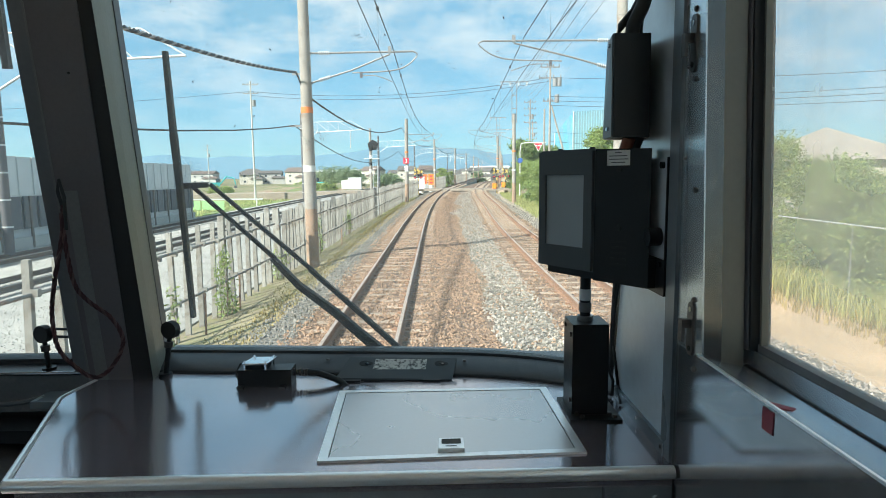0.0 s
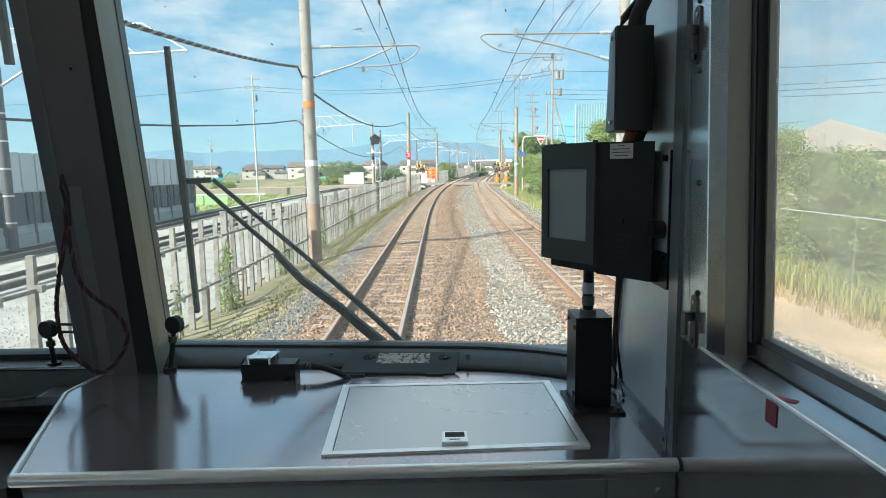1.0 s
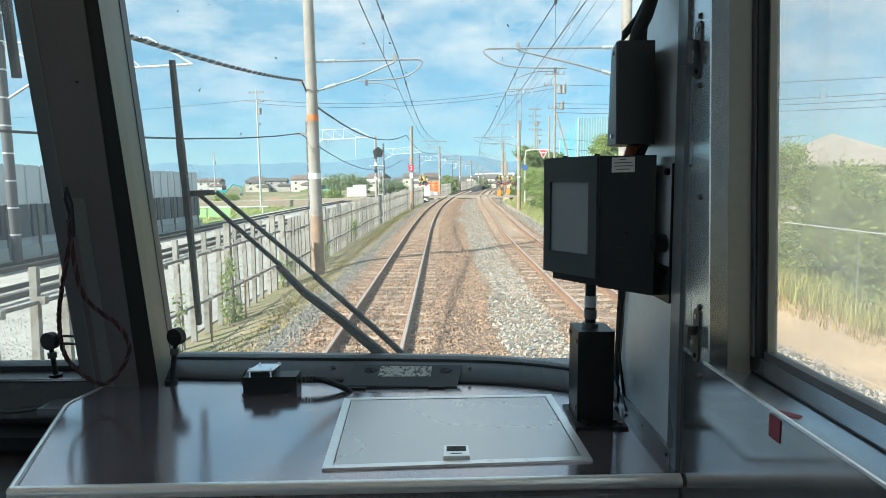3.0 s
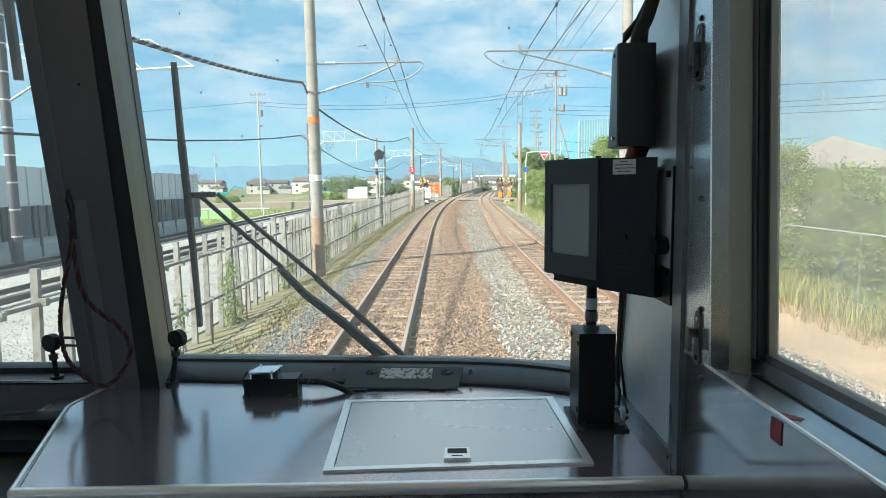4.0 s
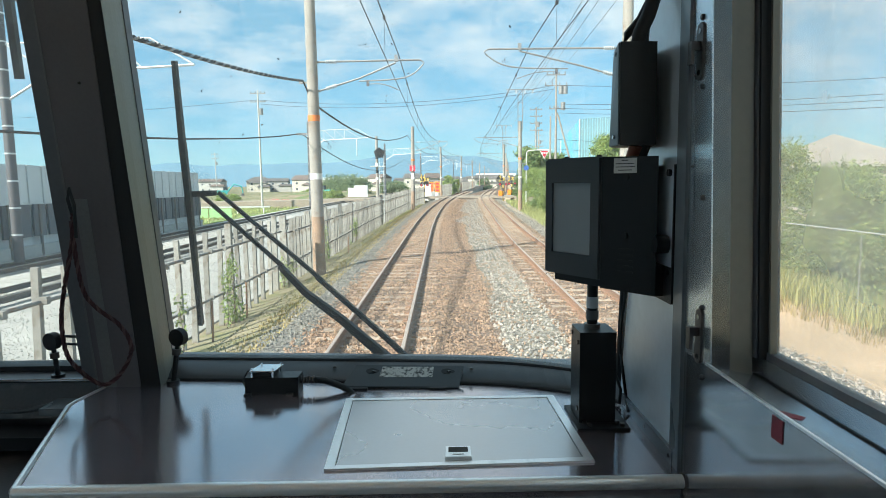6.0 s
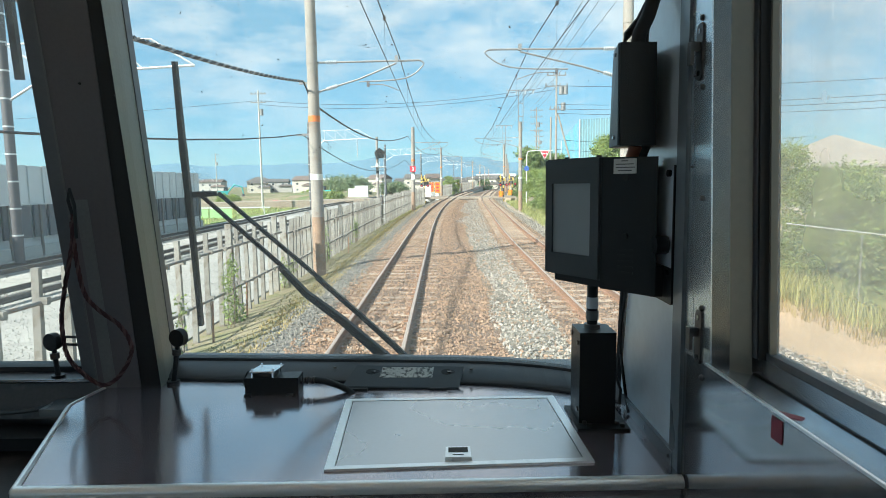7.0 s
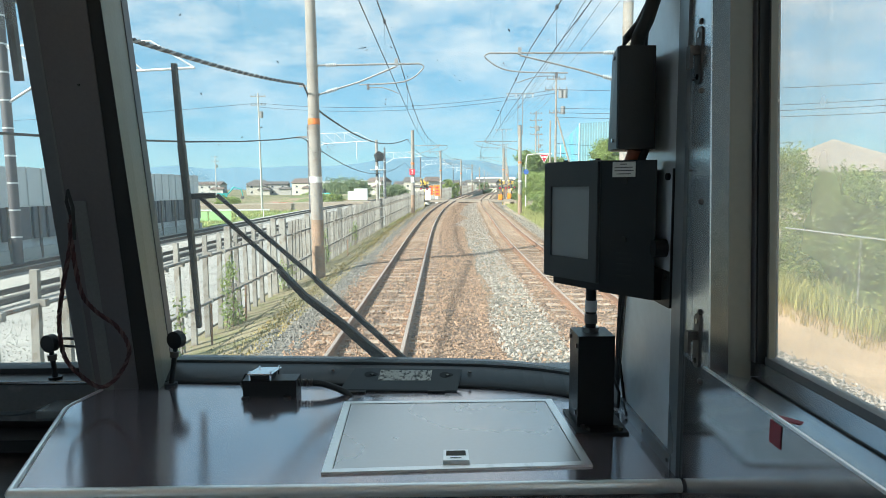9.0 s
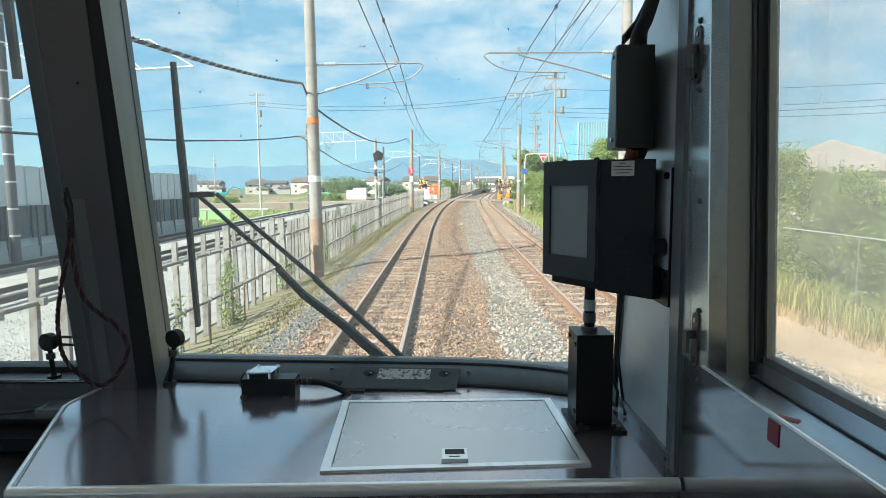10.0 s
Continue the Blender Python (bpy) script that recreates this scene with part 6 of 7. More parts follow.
tree(11.2, 38.5, 6.1, 2.2, 26000, 71, "light green tree in full leaf beside the line", 0.10, 0.1, M_LEAF_Y)
tree(14.2, 92.0, 9.0, 3.4, 12000, 72, "dark green tree beyond the crossing", 0.25, 0.15, M_LEAF_D)
tree(17.8, 99.0, 8.2, 3.0, 9000, 73, "green tree beyond the crossing", 0.25, 0.15, M_LEAF_D)
for k, (x, y, h, s) in enumerate(((-27, 190, 5.2, 6), (-34, 205, 6.2, 8), (-19, 215, 3.6, 4), (-42, 225, 4.2, 5))):
    tree(x, y, h, s, 4200, 80 + k, "rounded far tree of a small wood", 0.36, 0.05, M_LEAF_F)
for k, (o, y, h, s) in enumerate(((-5.3, 124, 3.2, 1.4), (-6.0, 129, 3.8, 1.6), (-5.3, 135, 3.2, 1.4))):
    x, y, _ = at(o, y, 0)
    tree(x, y, h + 1.2, s, 5000, 90 + k, "rounded green shrub tree beyond the crossing", 0.16, 0.05, M_LEAF)


# ---- distance ----
def house(x, y, w, d, h, roof, wall, turn, label, hip=1.2):
    """A two-storey house with a hipped or gabled roof, windows and a wing; built about its foot."""
    t = thing("house", label, "house", (0, 0, 0), "houses of the town")
    part("wall", bbox(-w / 2, w / 2, -d / 2, d / 2, 0, h, 0.03, 1), wall, t, "rendered wall")
    e = 0.5
    rg = w * (0.5 if int(abs(x) * 3 + y) % 5 > 1 else 0.2)
    bm = B()
    lo = [(-w / 2 - e, -d / 2 - e, h), (w / 2 + e, -d / 2 - e, h), (w / 2 + e, d / 2 + e, h), (-w / 2 - e, d / 2 + e, h)]
    loft(bm, lo, [(-rg, -0.05, h + hip), (rg, -0.05, h + hip), (rg, 0.05, h + hip), (-rg, 0.05, h + hip)])
    part("roof", bm, roof, t, "tiled roof", smooth=False)
    ww, wh = w * 0.62, h * 0.56
    part("wing_wall", bbox(w * 0.1, w * 0.1 + ww, -d / 2 - 2.6, -d / 2 + 0.1, 0, wh, 0.03, 1), wall, t, "low front wing")
    bm = loft(B(), [(w * 0.1 - e, -d / 2 - 2.6 - e, wh), (w * 0.1 + ww + e, -d / 2 - 2.6 - e, wh), (w * 0.1 + ww + e, -d / 2, wh), (w * 0.1 - e, -d / 2, wh)],
              [(w * 0.1 + 0.6, -d / 2 - 0.4, wh + 1.0), (w * 0.1 + ww - 0.6, -d / 2 - 0.4, wh + 1.0), (w * 0.1 + ww - 0.6, -d / 2, wh + 1.0), (w * 0.1 + 0.6, -d / 2, wh + 1.0)])
    part("wing_roof", bm, roof, t, "lower tiled roof", smooth=False)
    n = max(2, int(w / 3.4))
    for zz in ([0.9, 3.6] if h > 4.5 else [0.9]):
        for k in range(n):
            xx = -w / 2 + w * (k + 0.5) / n
            wf = part("window", bbox(xx - 0.6, xx + 0.6, -d / 2 - 0.04, -d / 2 + 0.05, zz, zz + 1.05, 0.01, 1), M_GALV, t, "aluminium-framed window")
            part("pane", box(B(), xx - 0.52, xx + 0.52, -d / 2 - 0.05, -d / 2 - 0.035, zz + 0.07, zz + 0.98), M_WIN, wf)
    t.matrix_basis = pose(x, y, -3.1, 0, 0, turn)
    return t


HS = [(-92, 300, 9, 8, 4.6, 0, 0, 10), (-66, 290, 10, 8, 5.8, 1, 1, -8), (-100, 330, 12, 9, 5.8, 0, 1, 4), (-118, 310, 11, 9, 5.5, 1, 0, 0), (-140, 340, 14, 9, 5.7, 0, 0, 2), (-165, 330, 12, 9, 5.6, 1, 1, -5)]
rh = np.random.default_rng(77)
for k in range(30):
    hy = rh.uniform(290, 520)
    HS.append((rh.uniform(-0.13, 0.16) * hy, hy, rh.uniform(7, 11), 8, rh.choice([3.4, 5.4, 5.8, 6.2]), int(rh.uniform() < 0.4), int(rh.uniform() < 0.6), rh.uniform(-35, 35)))
for x, y, w, d, h, a, b, tn in HS:
    house(x, y, w, d, float(h), M_TILE_R if a else M_TILE, (M_CREAM if a else M_RENDER) if b else (M_CONC_W if a else M_CREAM), tn,
          ("pale grey" if b and not a else "white" if a and not b else "cream") + " house with a " + ("brown" if a else "dark") + " tiled roof", float(rh.uniform(1.5, 2.6)))


def shed(x, y, w, d, h, wall, roofm, turn, label):
    t = thing("warehouse", label, "warehouse", (0, 0, 0), "low works buildings")
    part("wall", bbox(-w / 2, w / 2, -d / 2, d / 2, 0, h, 0.05, 1), wall, t)
    part("roof", bev(loft(B(), [(-w / 2 - 0.4, -d / 2 - 0.4, h), (w / 2 + 0.4, -d / 2 - 0.4, h), (w / 2 + 0.4, d / 2 + 0.4, h), (-w / 2 - 0.4, d / 2 + 0.4, h)],
         [(-w / 2, -0.1, h + 1.6), (w / 2, -0.1, h + 1.6), (w / 2, 0.1, h + 1.6), (-w / 2, 0.1, h + 1.6)]), 0.03, 1), roofm, t)
    n = int(w / 5)
    for k in range(n):
        xx = -w / 2 + w * (k + 0.5) / n
        part("window", bbox(xx - 1.2, xx + 1.2, -d / 2 - 0.05, -d / 2 + 0.05, h * 0.45, h * 0.75, 0.02, 1), M_WIN, t)
    t.matrix_basis = pose(x, y, -3.1, 0, 0, turn)


shed(-22, 560, 40, 20, 7.5, M_WHITE, M_PANEL, 2, "long white works hall")
shed(50, 560, 36, 20, 11, M_WHITE, M_PANEL, -3, "white works hall with a grey roof")
shed(-70, 430, 60, 20, 7, M_CREAM, M_PANEL, 4, "long cream works hall")
shed(85, 410, 36, 18, 8, M_WHITE, M_TILE_R, 4, "white works hall with a brown roof")

for k in range(16):
    hy = rh.uniform(255, 380)
    tree(rh.uniform(-0.2, 0.13) * hy, hy, rh.uniform(2.5, 5.5), rh.uniform(2.5, 4.5), 900, 300 + k, "small far tree among the houses", 0.5, 0.05, M_LEAF_F)

for k in range(14):
    y = rh.uniform(96, 190)
    tree(-y * rh.uniform(0.16, 0.46), y, rh.uniform(1.2, 2.2), rh.uniform(1.2, 2.4), 900, 330 + k, "low green scrub on the works side", 0.28, 0.02, M_LEAF)

# hills
for nm, dist, h, seed, span, mid_x in (("hill_range", 2900, 185, 4.0, 2600, -900), ("hill_range", 3500, 270, 9.0, 3000, 300)):
    bm = B()
    prev = None
    for k in range(90):
        f = k / 89
        x = mid_x + (f - 0.5) * 2 * span
        e = math.sin(f * math.pi) ** 0.6
        z = -3 + h * e * (0.55 + 0.45 * noise.noise(Vector((f * 6, seed, 0))) + 0.2 * noise.noise(Vector((f * 21, seed, 2))))
        cur = (bm.verts.new((x, dist, -4)), bm.verts.new((x, dist + 150, max(-3.5, z))), bm.verts.new((x, dist + 500, -4)))
        if prev:
            bm.faces.new((prev[0], cur[0], cur[1], prev[1]))
            bm.faces.new((prev[1], cur[1], cur[2], prev[2]))
        prev = cur
    solo(nm, bm, M_HILL, "range of far hills with haze in their blue colour", "hills", kind="structure")

# shop with a large fascia beyond the field
GONE = 31.7
shop = thing("shop_building", "large white roadside shop with maroon trim and red sign letters", "shop", (52, 78 - GONE, -3.1))
part("wall", bbox(43.6, 100, 80 - GONE, 87 - GONE, -3.1, 4.5, 0.05, 1), M_CONC_W, shop, "pale grey wall")
part("fascia", bbox(43.5, 57.5, 78.5 - GONE, 80.5 - GONE, 4.2, 12.1, 0.05, 1), M_WHITE, shop, "white sign wall")
part("coping", bbox(43.3, 60.8, 78.3 - GONE, 80.7 - GONE, 12.1, 12.9, 0.05, 1), M_MAROON, shop, "maroon coping")
part("coping", bbox(57.5, 60.8, 78.3 - GONE, 80.7 - GONE, 6.2, 12.1, 0.05, 1), M_MAROON, shop, "maroon end panel")
part("canopy", bbox(44, 100, 77.8 - GONE, 80.2 - GONE, 3.6, 4.4, 0.05, 1), M_MAROON, shop, "maroon canopy edge")
part("upper_wall", bbox(60.8, 100, 79.5 - GONE, 87 - GONE, 4.4, 6.6, 0.05, 1), M_WHITE, shop, "white upper wall")
part("coping", bbox(60.8, 100, 79.2 - GONE, 87.2 - GONE, 6.6, 7.5, 0.05, 1), M_MAROON, shop, "maroon coping")
for k in range(7):
    x = 45.0 + k * 1.72
    part("sign_bar", bev(box(B(), x, x + 0.42, 78.3 - GONE, 78.5 - GONE, 9.3, 11.0), 0.05, 1), M_RED, shop, "plain red sign shape")
    part("sign_bar", bev(box(B(), x + 0.75, x + 1.17, 78.3 - GONE, 78.5 - GONE, 9.3, 11.0), 0.05, 1), M_RED, shop, "plain red sign shape")
    part("sign_bar", bev(box(B(), x + 0.42, x + 0.75, 78.3 - GONE, 78.5 - GONE, 10.5, 11.0), 0.05, 1), M_RED, shop, "plain red sign shape")
part("door", bbox(45.5, 48.0, 79.9 - GONE, 80.1 - GONE, -3.1, 0.6, 0.02, 1), M_WIN, shop, "dark glazed door")
rl = thing("white_railing", "white tubular railing in front of the shop", "railing", (46, 70 - GONE, -3.1))
for z in (-2.2, -1.7):
    part("rail", tube(B(), [(42, 70 - GONE, z), (49, 70 - GONE, z)], 0.05, 6), M_WHITE, rl)
for k in range(6):
    part("post", tube(B(), [(42 + k * 1.4, 70 - GONE, -3.1), (42 + k * 1.4, 70 - GONE, -2.2)], 0.05, 6), M_WHITE, rl)


def utility_pole(x, y, h, label, arms=2):
    t = thing("utility_pole", label, "utility pole", (x, y, -3.1), "utility poles")
    part("pole", tube(B(), [(x, y, -3.1), (x, y, -3.1 + h)], 0.15, 10, 0.09), M_CONC if x > 0 else M_CONC_W, t)
    for k in range(arms):
        z = -3.1 + h - 0.5 - k * 1.1
        part("crossarm", bbox(x - 1.0, x + 1.0, y - 0.05, y + 0.05, z, z + 0.1, 0.01, 1), M_PIPE, t)
        for dx in (-0.9, -0.3, 0.4, 0.9):
            part("insulator", tube(B(), [(x + dx, y, z + 0.1), (x + dx, y, z + 0.3)], 0.07, 8, 0.05), M_GLAND, t)
    part("transformer", bev(tube(B(), [(x + 0.35, y, -3.1 + h - 3.2), (x + 0.35, y, -3.1 + h - 2.4)], 0.25, 12), 0.03, 1), M_PIPE, t)


for x, y, h in ((-24, 80, 15.6), (-60, 160, 12), (20.5, 128, 14.5), (15.6, 100, 15.5), (38, 34, 10.5)):
    utility_pole(x, y, h, "grey concrete utility pole with crossarms", 4 if x > 15 else 2)

# braced concrete pole with a transformer
x, y = 13.2, 70.0
ap = thing("utility_pole", "tall concrete utility pole propped by a slanting strut", "utility pole", (x, y, -3.1), "utility poles")
part("pole", tube(B(), [(x, y, -3.15), (x, y, 12.8)], 0.15, 12, 0.10), M_CONC, ap, "grey shaft")
part("strut", tube(B(), [(x + 3.2, y - 0.5, -3.15), (x + 0.15, y, 8.0)], 0.12, 10, 0.09), M_CONC, ap, "slanting strut")
part("side_pole", tube(B(), [(x - 0.65, y, -3.15), (x - 0.62, y, 7.6)], 0.12, 10, 0.10), M_CONC, ap)
for z, w in ((12.2, 1.1), (11.0, 1.3), (8.4, 0.8)):
    part("crossarm", bbox(x - w, x + w, y - 0.06, y + 0.06, z, z + 0.12, 0.01, 1), M_PIPE, ap)
    for k in range(4):
        xx = x - w + 0.1 + k * (2 * w - 0.2) / 3
        part("insulator", tube(B(), [(xx, y, z + 0.1), (xx, y, z + 0.42)], 0.08, 8, 0.05), M_GLAND, ap)
for dx, z in ((0.75, 8.3), (0.5, 10.1), (1.0, 10.1)):
    part("transformer", bev(tube(B(), [(x + dx, y - 0.2, z), (x + dx, y - 0.2, z + 0.85)], 0.27, 12), 0.03, 1), M_PIPE, ap, "grey transformer can")

pw = thing("power_lines", "thin dark power lines between utility poles", "power lines", (0, 70, 9))
for a, b, sg in (((-24, 80, 11.2), (13.2, 70, 11.1), 1.2), ((-24, 80, 10.7), (13.2, 70, 10.7), 1.2), ((-24, 80, 11.2), (-120, 92, 10.6), 1.4), ((13.2, 70, 11.1), (15.2, 100, 12.0), 0.4), ((13.2, 70, 12.3), (15.2, 100, 12.9), 0.4),
                 ((13.2, 70, 11.1), (38, 34, 6.4), 0.6), ((13.2, 70, 9.0), (38, 34, 5.6), 0.6), ((13.2, 70, 8.5), (38, 34, 5.2), 0.6), ((13.2, 70, 8.0), (38, 34, 4.7), 0.6), ((38, 34, 6.4), (120, 10, 6.4), 1.2), ((38, 34, 5.2), (120, 10, 5.2), 1.2),
                 ((15.2, 100, 12.0), (20.5, 128, 11.5), 0.5), ((15.2, 100, 10.5), (20.5, 128, 10.5), 0.5), ((13.2, 70, 5.0), (45, 74, 5.4), 0.7), ((13.2, 70, 3.9), (45, 74, 4.1), 0.7)):
    a, b = Vector(a), Vector(b)
    part("wire", tube(B(), [a.lerp(b, t) - Vector((0, 0, 4 * sg * t * (1 - t))) for t in np.linspace(0, 1, 11)], 0.022, 5), M_WIRE, pw)

# pipe railing before the thicket
rl = thing("pipe_railing", "pale steel pipe railing among tall weeds", "railing", (9.0, 12, -3.0))
part("rail", tube(B(), [(9.05, 4.0, -1.16), (9.0, 15.6, -1.11)], 0.015, 8), M_PANEL, rl)
for k in range(3):
    part("post", tube(B(), [(9.03, 4.6 + k * 4.1, -3.1), (9.02, 4.6 + k * 4.1, -1.14)], 0.014, 8), M_PIPE, rl)
house(24.4, 38.0, 11, 8, 3.8, M_ROOF_G, M_CREAM, 62, "low cream house with a pale grey roof", 2.0)
house(-84, 310, 10, 8, 5.4, M_TILE, M_RENDER, 6, "pale grey house with a dark tiled roof", 1.5)

# signal on a ladder post beside the fence
x, y, z = at(-4.85, 43.0, -3.0)
sg = thing("railway_signal", "dark pentagonal signal head on a ladder post", "signal", (x, y, z))
part("post", tube(B(), [(x, y, z), (x, y, z + 6.3)], 0.11, 12, 0.085), M_CONC, sg, "grey concrete post")
for k in range(4):
    part("band", tube(B(), [(x, y, z + 3.2 + k * 0.5), (x, y, z + 3.42 + k * 0.5)], 0.105, 12), (M_WHITE, M_BLACK)[k % 2], sg)
part("platform", bbox(x - 0.45, x + 0.62, y - 0.35, y + 0.25, z + 4.15, z + 4.21, 0.01, 1), M_GALV, sg, "steel grating platform")
for dx in (0.18, 0.48):
    part("ladder_rail", tube(B(), [(x + dx, y - 0.15, z + 0.2), (x + dx, y - 0.15, z + 5.3)], 0.018, 6), M_GALV, sg)
for k in range(14):
    part("ladder_rung", tube(B(), [(x + 0.18, y - 0.15, z + 0.5 + k * 0.33), (x + 0.48, y - 0.15, z + 0.5 + k * 0.33)], 0.010, 6), M_GALV, sg)
hx_, hz_ = x + 0.22, z + 5.1
ring = [(hx_ + 0.40 * math.sin(a) * (1.1 if k % 2 else 1.0), hz_ + 0.40 * math.cos(a)) for k, a in enumerate(np.linspace(0, 2 * math.pi, 5, endpoint=False))]
head_ = part("head", bev(loft(B(), [(a, y - 0.42, b) for a, b in ring], [(a, y - 0.30, b) for a, b in ring]), 0.03, 1), M_BLACK, sg, "black pentagonal backboard")
for dx, dz in ((0, 0.2), (0.16, -0.06), (-0.14, -0.12)):
    bm = tube(B(), [(hx_ + dx, y - 0.42, hz_ + dz), (hx_ + dx, y - 0.62, hz_ + dz - 0.02)], 0.085, 12)
    part("hood", bm, M_BLACK, head_)


def crossing_post(off, y):
    """A striped post with crossed boards, paired lamps and a gate motor box."""
    x, y, z = at(off, y, -3.1)
    t = thing("crossing_signal", "level crossing post with crossed striped boards", "crossing signal", (x, y, z), "crossing signals")
    for k in range(7):
        part("post_band", tube(B(), [(x, y, z + k * 0.48), (x, y, z + k * 0.48 + 0.48)], 0.085, 10), (M_YEL2, M_BLACK)[k % 2], t)
    for s in (-1, 1):
        for j in range(4):
            a, b = -0.56 + j * 0.28, -0.56 + (j + 1) * 0.28
            q = [(x + a, z + 3.15 + s * a * 0.62 - 0.08), (x + b, z + 3.15 + s * b * 0.62 - 0.08), (x + b, z + 3.15 + s * b * 0.62 + 0.08), (x + a, z + 3.15 + s * a * 0.62 + 0.08)]
            part("cross_board", loft(B(), [(u, y - 0.11 - 0.03 * (s > 0), v) for u, v in q], [(u, y - 0.09 - 0.03 * (s > 0), v) for u, v in q]), (M_YEL2, M_BLACK)[j % 2], t)
    part("lamp_bar", bbox(x - 0.6, x + 0.6, y - 0.12, y - 0.06, z + 2.35, z + 2.45, 0.01, 1), M_BLACK, t)
    for s in (-1, 1):
        lm = part("lamp", tube(B(), [(x + s * 0.42, y - 0.12, z + 2.4), (x + s * 0.42, y - 0.16, z + 2.4)], 0.20, 14), M_BLACK, t, "black lamp disc")
        part("lens", tube(B(), [(x + s * 0.42, y - 0.16, z + 2.4), (x + s * 0.42, y - 0.18, z + 2.4)], 0.11, 12), M_RED, lm, "red lens")
    mb2 = part("motor_box", bbox(x - 0.62, x - 0.12, y - 0.3, y + 0.3, z + 0.75, z + 1.5, 0.05, 2), M_ORANGE2, t, "orange gate motor box")
    part("lid", bbox(x - 0.55, x - 0.19, y - 0.33, y - 0.3, z + 0.85, z + 1.4, 0.02, 1), M_YEL, mb2)
    for k in range(3):
        part("gate_arm_band", tube(B(), [(x - 0.4, y, z + 1.5 + k * 0.8), (x - 0.4, y, z + 2.3 + k * 0.8)], 0.04, 8), (M_YEL2, M_BLACK)[k % 2], t)


crossing_post(5.5, 84)
crossing_post(6.9, 90)
crossing_post(-4.9, 83)
crossing_post(-5.6, 92)


def cabinet(off, y, w, h, m_, label):
    x, y, z = at(off, y, -3.1)
    t = thing("equipment_cabinet", label, "cabinet", (x, y, z), "lineside cabinets")
    part("body", bbox(x - w / 2, x + w / 2, y - 0.4, y + 0.4, z, z + h, 0.03, 1), m_, t)
    part("door", bbox(x - w / 2 + 0.06, x + w / 2 - 0.06, y - 0.43, y - 0.4, z + 0.1, z + h - 0.1, 0.01, 1), m_, t)
    part("roof", bbox(x - w / 2 - 0.06, x + w / 2 + 0.06, y - 0.48, y + 0.46, z + h, z + h + 0.07, 0.02, 1), M_GALV, t)


cabinet(-5.2, 87, 1.5, 2.4, M_WHITE, "white lineside equipment cabinet")
cabinet(-4.2, 93, 0.5, 1.2, M_WHITE, "small white lineside cabinet by the crossing")
cabinet(-20.5, 110, 2.4, 2.1, M_WHITE, "large white works cabinet with doors")
cabinet(-22.6, 111, 1.3, 1.6, M_WHITE, "small white works cabinet with doors")
for o, y, w, h in ((-3.8, 90, 0.8, 1.6), (-5.4, 96, 0.7, 1.5)):
    x, y, z = at(o, y, -3.0)
    bd = thing("warning_board", "tall orange warning board on a post by the crossing", "sign board", (x, y, z), "warning boards")
    part("post", tube(B(), [(x, y, z), (x, y, z + 1.2 + h)], 0.05, 8), M_GALV, bd)
    part("board", bbox(x - w / 2, x + w / 2, y - 0.09, y - 0.06, z + 1.1, z + 1.1 + h, 0.01, 1), M_ORANGE2, bd, "orange board")
    for k in range(3):
        part("writing_bar", bbox(x - w * 0.28, x + w * 0.28, y - 0.096, y - 0.088, z + 1.3 + k * h * 0.3, z + 1.3 + k * h * 0.3 + h * 0.15, 0.004, 1), M_RED, bd)

# level crossing: concrete deck between and beside the rails, and the road to it
rd = thing("crossing_deck", "worn concrete deck of a level crossing between the rails", "level crossing", at(1.0, 86, -2.4), kind="structure")
for o0, o1 in ((-5.0, -1.75), (-1.58, -0.68), (-0.51, 2.40), (2.58, 3.46), (3.64, 7.2)):
    bm = sweep(B(), [(o0, -2.60), (o1, -2.60), (o1, -2.365), (o0, -2.365)], [83.5, 86.0, 88.5])
    part("slab", bev(bm, 0.02, 1), M_SLAB, rd)
solo("road", loft(B(), [(-90, 80, -3.6), (-3.2, 83.6, -3.6), (-3.2, 88.6, -3.6), (-90, 86, -3.6)], [(-90, 80, -3.0), (-3.2, 83.6, -1.8), (-3.2, 88.6, -1.75), (-90, 86, -3.0)]), M_SLAB, "pale concrete road to the level crossing", "road", kind="structure")
solo("road_far", loft(B(), [(10.0, 82.6, -3.6), (90, 74, -3.6), (90, 79, -3.6), (10.0, 87.6, -3.6)], [(10.0, 82.6, -1.85), (90, 74, -3.0), (90, 79, -3.0), (10.0, 87.6, -1.8)]), M_SLAB, "pale concrete road beyond the level crossing", "road", kind="structure")

# stop sign hung from a bent post over the road
x, y = 9.8, 70.0
ss = thing("stop_sign", "red triangular road sign hung from a bent white post", "road sign", (x, y, -3.1))
part("post", tube(B(), smooth_path([(x, y, -3.1), (x, y, 1.5), (x + 0.05, y, 3.3), (x + 0.5, y, 3.75), (x + 3.0, y, 3.8)], 5), 0.05, 8), M_WHITE, ss, "bent white post")
tri = lambda s, yy: [(x + 2.1 - 0.54 * s, yy, 3.62 + 0.08 * s), (x + 2.1 + 0.54 * s, yy, 3.62 + 0.08 * s), (x + 2.1, yy, 3.42 - 0.66 * s)]
part("rim", bev(loft(B(), tri(1.0, y - 0.09), tri(1.0, y - 0.06)), 0.01, 1), M_WHITE, ss, "white rim")
part("plate", bev(loft(B(), tri(0.84, y - 0.10), tri(0.84, y - 0.088)), 0.004, 1), M_RED, ss, "red plate")
for k in range(3):
    part("writing_bar", bbox(x + 1.82 + k * 0.2, x + 1.96 + k * 0.2, y - 0.108, y - 0.099, 3.36, 3.52, 0.004, 1), M_WHITE, ss)
part("disc", tube(B(), [(x, y - 0.09, 1.75), (x, y - 0.06, 1.75)], 0.3, 18), M_BLUE, ss, "blue round sign")

